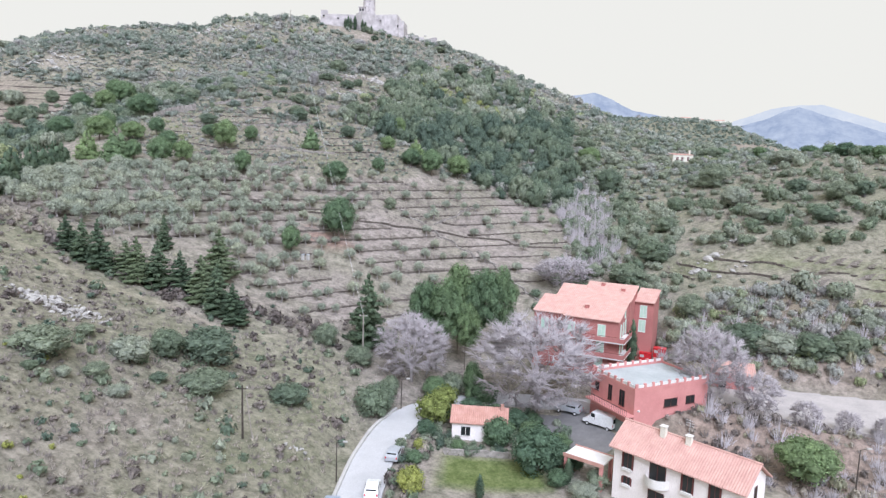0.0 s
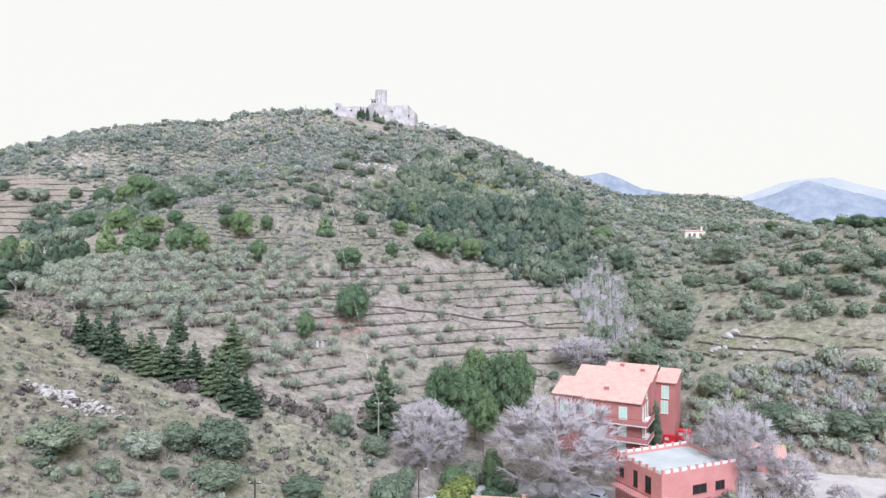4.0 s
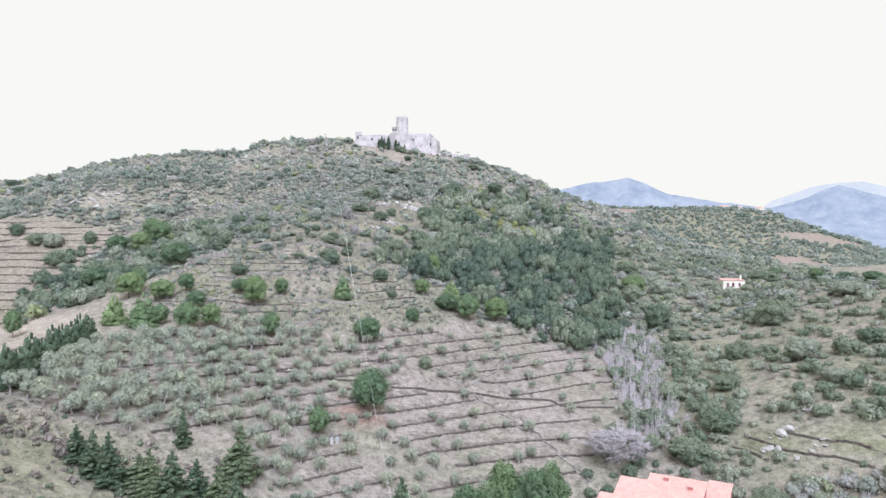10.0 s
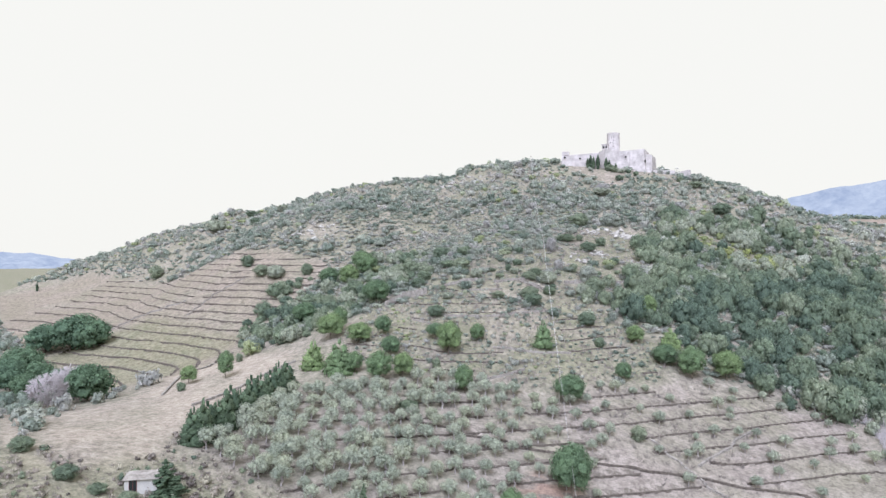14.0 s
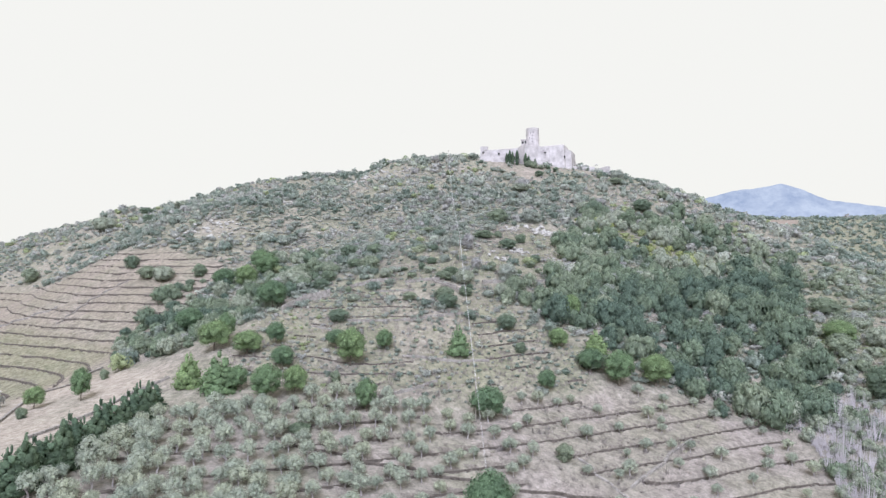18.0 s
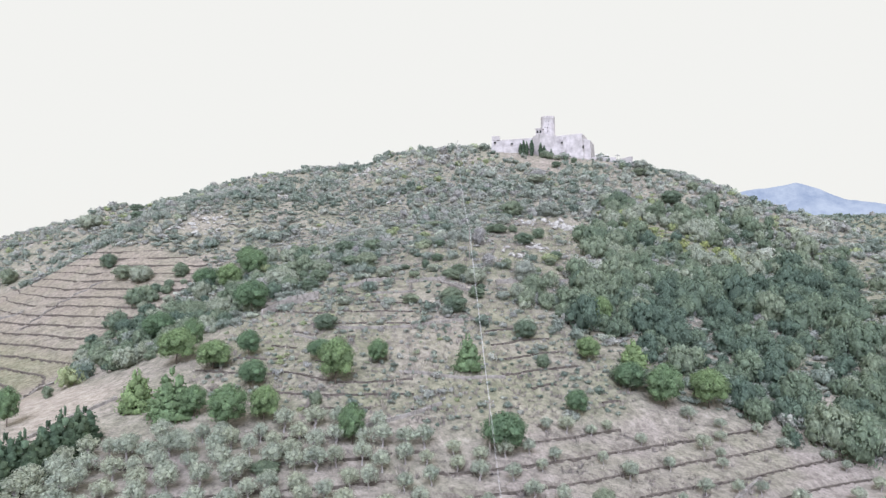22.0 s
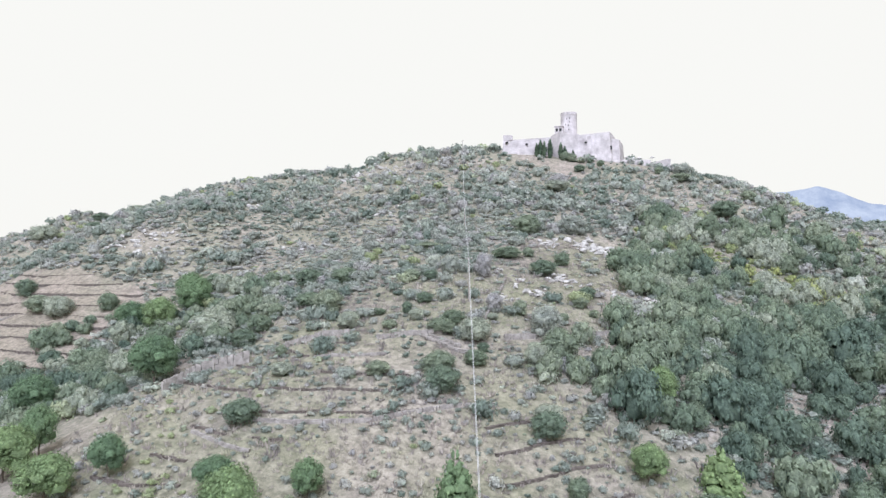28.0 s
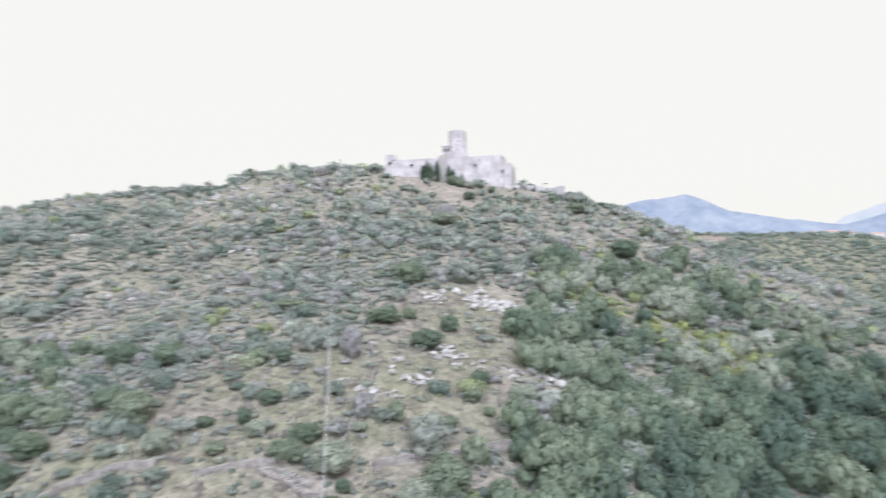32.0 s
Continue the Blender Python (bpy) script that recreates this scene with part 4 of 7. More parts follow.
leafy_kind("tree", "garden_tree", "leafy dark green garden tree", "tree", "garden trees", 3, lambda k: (0.6, 0.03, [(0.5, 0.2, 0.2, 0.015)], 125 + k),
           lambda k: [(0, 0, 0.45, 0.4, 0.4, 0.42)] + dome(80 + k, 15, 1.0, 0.05, 1.0, 0.18, 0.9), 3600, 0.026, PINE, (0.1, 0.35, 0.6))
leafy_kind("shrub_y", "mimosa_bush", "yellow-green flowering mimosa bush", "shrub", "yellow bushes by the lane", 2, lambda k: (0.5, 0.03, [], 135 + k),
           lambda k: dome(90 + k, 11, 1.0, 0.03, 1.0, 0.19, 1.0), 1600, 0.036, YELLOWLEAF, (0.25, 0.8))
kind_of("olive", lambda k: form("olive_tree", stem_mesh("trunk", PALEBARK, 0.55, 0.045, [(0.45, 0.25, 0.25, 0.025), (0.5, 0.25, 0.22, 0.022), (0.4, 0.2, 0.3, 0.02)], 145 + k, 0.08),
        crown_mesh("crown", 147 + k, dome(95 + k, 12, 1.0, 0.28, 1.0, 0.17, 1.0), 1500, 0.028, OLIVE, (0.1, 0.35, 0.5, 0.75)[k], core=BALL1, fill=0.5, single=True),
        "grey-green olive tree on a stone terrace", "tree", "olive trees of the terraced grove"), 4)


def bare_mesh(seed):
    """Trunk, limbs and fine twigs of a leafless dome-shaped tree one metre high and wide: three meshes."""
    g = np.random.default_rng(seed)
    centre, half = np.array([0, 0, 0.5]), np.array([0.5, 0.5, 0.5])

    def shell(n, lo, hi):
        d = g.normal(size=(n, 3))
        d[:, 2] = d[:, 2] * 0.8 + 0.35
        d /= np.linalg.norm(d, axis=1)[:, None]
        return centre + d * half * g.uniform(lo, hi, n)[:, None]

    trunk, limbs = bmesh.new(), bmesh.new()
    tube(trunk, (0, 0, -0.05), (0.01, 0, 0.22), 0.026, 0.018, 8)
    root = np.array([[0.01, 0, 0.2]])
    levels = [(shell(11, 0.15, 0.5), 0.008, 0.005), (shell(60, 0.4, 0.8), 0.004, 0.0025), (shell(420, 0.5, 0.96), 0.0022, 0.0012)]
    ends = []
    for pts, ra, rb in levels:
        for p in pts:
            j = np.argmin(np.linalg.norm(root - p, axis=1) + np.maximum(root[:, 2] - p[2] + 0.02, 0) * 2)
            a = root[j]
            m = (a + p) / 2 + np.array([0, 0, 0.12]) * np.linalg.norm(p - a) * (1 if ra > 0.003 else -0.4) + g.normal(size=3) * 0.006
            tube(limbs, a, m, ra, (ra + rb) / 2, 4)
            tube(limbs, m, p, (ra + rb) / 2, rb, 4)
            if ra < 0.003:
                ends.append((m, p))
        root = np.concatenate([root, pts]) if len(root) < 2 else pts
    vs, fs = [], []
    for m, p in ends:
        for k in range(20):
            s = m + (p - m) * g.random()
            d = (s - centre) / np.linalg.norm(s - centre) + g.normal(size=3) * 0.55 + np.array([0, 0, 0.25])
            e = s + d / np.linalg.norm(d) * g.uniform(0.05, 0.12)
            t = np.cross(d, g.normal(size=3))
            t *= 0.0026 / np.linalg.norm(t)
            q = np.cross(d, t)
            q *= 0.0026 / np.linalg.norm(q)
            b = len(vs)
            vs += [s + t, s - t * 0.5 + q, s - t * 0.5 - q, e]
            fs += [[b, b + 1, b + 3], [b + 1, b + 2, b + 3], [b + 2, b, b + 3]]
    out = []
    for nm, bm in (("trunk", trunk), ("limb_work", limbs)):
        me = bpy.data.meshes.new(nm)
        bm.to_mesh(me)
        bm.free()
        me.materials.append(PALEBARK)
        out.append(me)
    tw = mesh_of("brushwood", np.array(vs), np.array(fs))
    tw.materials.append(TWIG)
    return (*out, tw)


BARE = [bare_mesh(s) for s in (3, 8)]


def bare_tree(x, y, h, w, k):
    e = thing("bare_tree", sized(x, y, h, w, k * 1.3), "leafless grey winter tree with fine twigs", "tree", "bare trees by the houses")
    part("trunk", BARE[k % 2][0], PALEBARK, e)
    part("limb_work", BARE[k % 2][1], PALEBARK, e)
    part("brushwood", BARE[k % 2][2], TWIG, e)


COUNT = {}


def plant(key, x, y, h, w):
    w = w * 1.08 if key == "spruce" else w
    h = h * 1.3 if key == "pine" else h
    k = COUNT.get(key, 0)
    COUNT[key] = k + 1
    src = KINDS[key][k % len(KINDS[key])]
    copy_thing(src, sized(x, y, h, w, k * 2.1, 0.05 * h))


plant("pine", -28.9, 174.4, 5.9, 7.3)
plant("pine", -50.5, 166.6, 5.6, 4.7)
plant("pine", -59.6, 180.5, 7.2, 6.9)
plant("pine", -65.6, 186.6, 3.8, 5.3)
plant("pine", -54.7, 188.4, 4.2, 4.2)
plant("conifer", -38.9, 192.9, 6.5, 4.4)
plant("bush", -70.4, 199.5, 4.0, 5.7)
plant("pine", -18.3, 208.6, 4.3, 5.0)
plant("conifer", -9.7, 211.9, 5.8, 5.0)
plant("pine", -10.4, 201.9, 5.2, 5.9)
plant("pine", -4.1, 200.9, 7.2, 7.7)
plant("pine", 3.7, 206.0, 6.5, 7.6)
plant("pine", -19.0, 188.8, 4.3, 4.1)
plant("pine", -69.9, 163.8, 6.3, 6.9)
plant("pine", -65.7, 167.1, 5.2, 5.3)
plant("pine", -73.1, 175.8, 4.7, 5.2)
plant("conifer", -81.6, 165.8, 7.6, 6.5)
plant("pine", -77.5, 166.0, 4.6, 4.5)
plant("conifer", -89.8, 167.6, 7.0, 5.1)
plant("pine", -96.4, 186.3, 6.3, 8.4)
plant("pine", -123.2, 214.2, 7.1, 8.4)
plant("pine", -96.6, 191.7, 6.3, 5.2)
plant("pine", -85.3, 182.2, 4.9, 7.3)
plant("pine", -80.6, 186.6, 5.0, 4.7)
plant("pine", -112.3, 163.1, 6.2, 4.5)
plant("pine", -122.2, 161.1, 4.1, 4.8)
plant("bush", -118.4, 154.4, 2.6, 2.6)
plant("bush", -122.2, 180.6, 2.8, 2.5)
plant("bush", -288.2, 317.1, 9.1, 8.8)
plant("bush", -167.8, 261.4, 7.2, 8.7)
plant("bush", -189.5, 270.4, 6.2, 6.9)
plant("bush", -155.6, 265.7, 5.5, 6.1)
plant("bush", -124.6, 231.3, 5.9, 8.1)
plant("pine", -99.7, 217.8, 6.0, 7.5)
plant("bush", -126.7, 252.3, 5.0, 7.0)
plant("pine", -130.6, 269.3, 5.8, 9.1)
plant("pine", 52.7, 246.8, 6.1, 9.1)
plant("bush", -16.9, 227.7, 4.9, 4.6)
plant("bush", -31.1, 210.9, 4.3, 5.2)
plant("bush", -26.2, 201.4, 3.0, 3.0)
plant("bush", -60.0, 173.7, 2.8, 2.4)
plant("bush", -13.9, 170.1, 3.7, 3.7)
plant("bush", 29.7, 207.9, 6.3, 8.8)
plant("bush", -46.6, 213.7, 4.5, 6.0)
plant("bush", -59.6, 157.0, 2.1, 4.8)
plant("bush", 56.0, 271.8, 6.0, 10.3)
plant("spruce", -13.1, 116.9, 13.5, 7.8)
for x, y, h, w in ((-3.0, 117.4, 17.5, 5.8), (0.8, 116.4, 19.5, 6.6), (3.4, 120.6, 21.4, 6.8), (7.6, 118.6, 21.6, 7.0), (11.2, 121.6, 21.0, 6.4), (4.6, 115.2, 15.5, 5.2)):
    plant("bigpine", x, y, h, w)
bare_tree(-4.7, 109.0, 11.9, 13.9, 4)
bare_tree(15.5, 101.4, 15.8, 21.8, 0)
bare_tree(41.6, 99.4, 12.4, 12.2, 1)
bare_tree(46.5, 93.0, 6.5, 7.0, 2)
bare_tree(27.3, 148.3, 7.0, 13.9, 3)
bare_tree(51.0, 88.2, 4.2, 4.5, 5)
bare_tree(56.0, 86.6, 3.6, 3.8, 6)
bare_tree(60.2, 85.0, 3.4, 3.6, 7)
bare_tree(66.0, 83.4, 3.4, 3.6, 11)
plant("cypress", 34.0, 114.3, 10.2, 2.6)
plant("spruce", -56.4, 107.4, 8.7, 4.6)
plant("spruce", -53.2, 110.3, 5.2, 5.7)
plant("spruce", -48.0, 110.4, 8.0, 6.1)
plant("spruce", -44.9, 112.2, 7.2, 4.8)
for x, y, h, w in ((-41.2, 111.6, 8.2, 5.4), (-38.0, 110.4, 8.8, 5.8), (-35.0, 109.2, 7.2, 5.2), (-51.0, 109.2, 7.6, 5.0), (-59.6, 108.6, 7.2, 4.4), (-62.8, 109.6, 6.2, 4.2)):
    plant("spruce", x, y, h, w)
plant("spruce", -41.3, 121.3, 9.3, 6.9)
plant("spruce", -52.5, 123.9, 6.9, 3.2)
plant("pine", -23.7, 148.5, 9.5, 7.9)
plant("pine", -32.0, 138.7, 5.3, 4.7)
plant("bush", -46.9, 75.8, 4.2, 7.5)
plant("bush", -40.7, 84.8, 4.2, 5.8)
plant("bush", -34.1, 94.6, 6.2, 9.1)
plant("bush", -38.6, 90.9, 4.3, 5.4)
plant("bush", -20.0, 113.2, 4.3, 4.8)
plant("bush", -41.2, 77.0, 2.4, 3.4)
plant("bush", -38.0, 75.3, 1.5, 3.6)
plant("bush", -21.6, 91.9, 3.3, 6.1)
plant("bush", -9.0, 100.4, 4.6, 5.8)
plant("bush", -31.3, 86.1, 3.8, 7.7)
plant("bush", -46.7, 85.0, 2.0, 2.8)
plant("bush", -43.2, 73.5, 1.5, 2.1)
plant("bush", -36.4, 83.3, 1.5, 2.6)
plant("bush", -45.7, 71.5, 1.2, 2.1)
plant("bush", -13.8, 110.4, 3.3, 5.7)
plant("bush", -9.7, 117.6, 4.0, 5.0)
plant("bush", 57.5, 110.8, 4.6, 8.4)
plant("bush", 53.8, 113.0, 5.7, 8.6)
plant("bush", 62.8, 108.4, 4.6, 8.0)
plant("bush", 68.0, 107.2, 4.6, 6.4)
plant("bush", 48.5, 126.7, 5.4, 6.4)
plant("bush", 73.0, 167.7, 6.4, 8.2)
plant("bush", 88.5, 167.8, 4.2, 6.5)
plant("bush", 63.7, 183.4, 5.0, 5.3)
plant("bush", 55.3, 165.0, 4.2, 7.0)
plant("bush", 82.8, 206.3, 8.7, 10.5)
plant("bush", 73.2, 153.2, 3.2, 6.5)
plant("bush", 83.3, 145.1, 3.4, 6.1)
plant("bush", 48.6, 150.5, 5.1, 8.9)
plant("bush", 41.0, 145.9, 4.9, 9.9)
plant("bush", 50.8, 239.9, 7.1, 8.1)
plant("bush", 61.5, 246.5, 6.3, 7.1)
plant("bush", 53.9, 219.2, 9.3, 9.3)
plant("bush", -10.5, 204.7, 4.4, 8.7)
plant("bush", 102.3, 257.9, 4.8, 8.7)
plant("bush", 91.6, 155.0, 5.2, 7.8)
plant("bush", 107.5, 212.5, 5.0, 10.8)
plant("bush", 97.3, 154.9, 3.9, 5.2)
plant("tree", 13.3, 83.1, 7.1, 8.2)
plant("tree", 8.7, 90.3, 4.8, 5.0)
plant("tree", 17.1, 88.1, 3.1, 3.9)
plant("shrub_y", -0.3, 96.3, 5.0, 6.0)
plant("shrub_y", -3.1, 76.1, 4.1, 3.8)
plant("cypress", 5.4, 76.3, 3.6, 1.5)
for x, y, h, w in ((0.9, 101.0, 4.6, 5.2), (-2.2, 87.4, 1.8, 2.2)):
    plant("shrub_y", x, y, h, w)
for x, y, h, w in ((-1.6, 91.6, 3.0, 3.4), (-2.9, 83.6, 2.0, 2.6), (9.6, 92.6, 3.4, 4.0), (11.6, 95.4, 4.0, 5.0), (8.8, 97.6, 3.4, 4.4), (13.4, 91.6, 3.6, 4.2), (5.2, 99.4, 3.4, 4.4), (14.4, 96.0, 2.6, 3.6), (3.0, 88.6, 1.6, 2.6), (1.2, 97.4, 3.2, 3.6), (7.6, 104.0, 4.2, 5.0), (-0.6, 105.6, 4.6, 5.0), (16.4, 85.2, 3.4, 3.8), (15.4, 79.2, 2.6, 3.0)):
    plant("tree", x, y, h, w)
plant("pine", 45.2, 77.0, 5.0, 8.2)
plant("cypress", 16.7, 79.6, 3.8, 1.7)
plant("bush", -10.0, 97.8, 5.6, 6.5)
plant("bush", -7.9, 104.4, 3.7, 3.7)
plant("bush", 2.3, 107.8, 4.8, 5.7)
plant("tree", 5.6, 106.6, 7.5, 3.8)
plant("bush", 18.0, 76.7, 2.1, 4.2)
plant("bush", -88.2, 99.3, 2.6, 4.0)
plant("bush", -83.1, 100.1, 1.8, 3.2)
plant("cypress", -378.0, 313.4, 6.1, 2.4)
plant("spruce", -76.6, 106.6, 6.2, 5.4)
plant("bush", -78.6, 101.4, 2.2, 3.4)
bare_tree(-150, 150, 9, 10, 8)
bare_tree(-141, 137, 8, 9, 9)
bare_tree(-158, 158, 8, 9, 10)
plant("bush", 20.2, 78.4, 3.0, 3.2)
plant("tree", 17.8, 82.6, 3.6, 3.4)
plant("bush", -285.0, 363.5, 9.5, 14.1)
plant("bush", -250.4, 357.2, 5.1, 8.8)
plant("bush", -101.3, 101.8, 2.6, 4.4)
for x, y, h, w in ((-232, 217, 14, 18), (-224, 221, 12, 15), (-242, 214, 12, 16), (-236, 226, 12, 14), (-163.5, 157.6, 8.6, 11), (-139, 146, 9.3, 12), (-146, 150, 8, 9), (-222, 190, 12, 17), (-204, 173, 10, 13), (-207, 185, 9.5, 12), (-214, 180, 10, 13), (-190, 168, 8, 11)):
    plant("upine", x, y, h * 1.15, w * 0.95)
for i in range(15):
    t = i / 14
    plant("hedge", -86.5 - 2.5 * t + 0.5 * math.sin(i * 2.1), 123 + 33 * t, 6.4 + 0.9 * math.sin(i * 1.7), 4.4 + 0.4 * math.sin(i * 2.9))

rng = np.random.default_rng(7)


def strew(n, x0, x1, y0, y1):
    return rng.uniform(x0, x1, n), rng.uniform(y0, y1, n)


def apart_from(x, y, gap):
    """Keeps of the places only those that lie a gap from those kept before."""
    keep, cells = [], {}
    for i in range(len(x)):
        c = (int(x[i] // gap), int(y[i] // gap))
        near = [j for a in (-1, 0, 1) for b in (-1, 0, 1) for j in cells.get((c[0] + a, c[1] + b), ())]
        if all((x[i] - x[j]) ** 2 + (y[i] - y[j]) ** 2 > gap * gap for j in near):
            keep.append(i)
            cells.setdefault(c, []).append(i)
    return np.array(keep)


# olives in loose rows along the terraces
ox, oy = strew(5000, -88, 36, 115, 210)
dense = inside(ox, oy, GROVE, 2) * np.clip(0.32 + (-ox - 25) / 40, 0.085, 1.0)
keep = rng.random(len(ox)) < dense
ox, oy = ox[keep], oy[keep]
k = apart_from(ox, oy, 2.55)
ox, oy = ox[k], oy[k]
order = np.argsort(oy - 0.2 * ox)
for j, i in enumerate(order[:300]):
    h = rng.uniform(2.1, 3.3) + 1.0 * min(max((-ox[i] - 25) / 30, 0), 1)
    copy_thing(KINDS["olive"][int(rng.integers(0, 4))], sized(ox[i], oy[i], h, h * rng.uniform(0.85, 1.15), rng.random() * 6))
OLIVE_FORMS = [foliage(np.random.default_rng(400 + s), dome(95 + s, 9, 1.9, 0.3, 1.0, 0.34, 0.5), 520, 0.068, BALL1, 0.55, single=True) for s in range(4)]
rest = order[300:]
if len(rest):
    h = rng.uniform(2.1, 3.3, len(rest)) + 1.0 * np.clip((-ox[rest] - 25) / 30, 0, 1)
    scattered("olive_grove", np.stack([ox[rest], oy[rest], h * 1.1, h, rng.random(len(rest))], 1), OLIVE_FORMS, OLIVE, "grey-green olive trees on the upper terraces", "olive grove", rng)

# the wooded rim of the near ridge
for x, y, h, w in ((110.0, 268.0, 4.0, 6.5), (119.0, 255.0, 4.5, 6.5), (124.0, 246.0, 3.6, 6.0), (124.0, 229.0, 4.5, 7.0), (122.0, 214.0, 4.0, 6.0), (121.0, 204.0, 4.8, 7.0), (123.0, 196.0, 3.6, 5.0), (121.0, 187.0, 4.4, 6.0)):
    plant("tree", x, y, h, w)

# pines and big shrubs that stand out of the scrub
for x, y, h, w in ((-95.8, 212.3, 7.5, 8.5), (-124.2, 260.2, 8.0, 9.5), (-128.0, 252.1, 7.5, 8.5), (-138.4, 254.4, 7.0, 8.0), (-131.0, 268.0, 7.5, 9.0), (-16.4, 226.9, 5.5, 5.2)):
    plant("pine", x, y, h, w)
for x, y, h, w in ((-123.6, 228.7, 5.5, 7.5), (-176.0, 262.3, 5.5, 8.0), (-46.5, 351.6, 5.0, 10.0), (-41.7, 379.5, 3.4, 5.0), (-34.2, 388.5, 3.0, 3.6), (-12.4, 386.6, 3.4, 4.0), (-5.3, 379.5, 4.0, 8.0), (-31.5, 214.3, 3.2, 4.6)):
    plant("bush", x, y, h, w)

# shrubs of the upper spur, the glade and the slope above it
for key, x, y, h, w in (("bush", -139.2, 260.2, 4.8, 7.1), ("bush", -129.6, 276.8, 4.9, 7.4), ("bush", -115.1, 270.2, 5.4, 4.9), ("bush", -101.2, 243.6, 5.8, 8.9), ("bush", -98.2, 231.4, 6.5, 9.5), ("bush", -86.8, 224.1, 3.8, 5.3),
                        ("bush", -87.5, 230.6, 3.8, 5.7), ("bush", -88.2, 237.8, 3.2, 3.5), ("bush", -76.9, 237.4, 5.5, 6.8), ("bush", -69.3, 230.7, 3.8, 4.5), ("bush", -93.4, 260.5, 4.7, 7.1), ("bush", -84, 242.8, 3.2, 6.1),
                        ("bush", -76.6, 219.9, 2.3, 2.2), ("bush", -57.4, 215.3, 2.7, 4.3), ("bush", -58, 235.1, 2.4, 3.6), ("bush", -60.6, 237.5, 2.8, 2.3), ("bush", -51.1, 235.1, 2.8, 4.9), ("bush", -52.1, 230.9, 2.9, 5.9),
                        ("bush", -61.5, 230.8, 1.8, 3.4), ("bush", -45.9, 229.9, 5, 5.7), ("bush", -43.8, 227.2, 1.9, 2.3), ("bush", -44, 222.9, 2.8, 4.4), ("bush", -48.8, 218.9, 3.6, 5.8), ("bush", -40.6, 243.5, 3.4, 3.2),
                        ("bush", -44.8, 239.1, 1.6, 2.6), ("greybush", -35, 237.9, 6.5, 6.9), ("bush", -40.4, 270.2, 4.2, 6.8), ("bush", -37.1, 280.3, 3.7, 4.3), ("bush", -32.9, 245.4, 1.9, 2.5), ("bush", -30.6, 253.8, 2.6, 3.5),
                        ("bush", -22.9, 257.5, 3.7, 5), ("bush", -29.6, 259.6, 3, 4), ("bush", -49.8, 278.3, 3.2, 8.3), ("bush", -45.6, 282.8, 2.8, 3.2), ("greybush", -51.2, 258.7, 6, 4.1), ("greybush", -59, 260.4, 4.7, 5.1),
                        ("bush", -66, 255.6, 2.8, 4.4), ("greybush", -45.2, 242.6, 3.9, 3.7), ("bush", -72.3, 212.8, 2.6, 3.8), ("bush", -61.8, 255.8, 2.4, 3.7), ("bush", -66.2, 237.1, 1.3, 3.6), ("bush", -31.9, 230.8, 6.5, 7.1),
                        ("bush", -27.7, 250.8, 1.8, 2.3), ("bush", -35.1, 227.5, 4.8, 4.6), ("bush", -59.1, 242.7, 2.5, 3.7), ("bush", -83.1, 258.4, 4.2, 6.7), ("greybush", -37.6, 310.6, 6.5, 9.5), ("bush", -49.7, 305.6, 6.5, 9.5),
                        ("bush", -70.7, 281.1, 2.6, 7.5), ("bush", -17.8, 331.4, 6.5, 8), ("greybush", -46.8, 354.2, 6.5, 9.5), ("bush", 6.3, 346.3, 6.5, 9.5), ("bush", -0.4, 329.2, 6, 9.5), ("bush", 17.5, 317.7, 6.5, 7.7),
                        ("bush", 15.8, 366, 4.5, 5.8), ("bush", -247.7, 381.3, 4.5, 9.5), ("bush", -279.4, 390.6, 5.1, 9.5), ("bush", -128.6, 397.4, 2.2, 4.3), ("greybush", -3.8, 387.1, 6.5, 8.4)):
    plant(key, x, y, h, w)

# the maquis
def maquis(name, n, box, density, gap, wide, tall, forms, tints, label, mat=None, fine=None):
    x, y = strew(n, *box)
    keep = rng.random(n) < density(x, y)
    x, y = x[keep], y[keep]
    k = apart_from(x, y, gap)
    x, y = x[k], y[k]
    w = rng.uniform(wide[0], wide[1], len(x)) * rng.choice((0.6, 0.85, 1.0, 1.1, 1.5), len(x))
    h = w * rng.uniform(tall[0], tall[1], len(x))
    t = np.clip(tints[0] + (soft_noise(x, y, 25, 71, 2) - 0.5) * 0.6 + rng.normal(size=len(x)) * tints[1], 0, 0.9)
    t = np.where(rng.random(len(x)) < 0.8 * inside(x, y, SPURGE, 10), 0.9 + 0.1 * rng.random(len(x)), t)
    rows = np.stack([x, y, w, h, t], 1)
    if fine:
        by = (x > -110) & (x < 45) & (y < 295)
        scattered(name, rows[by], fine, mat or SHRUB, label, "scrub", rng)
        rows = rows[~by]
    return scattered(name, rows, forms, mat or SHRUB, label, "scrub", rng)


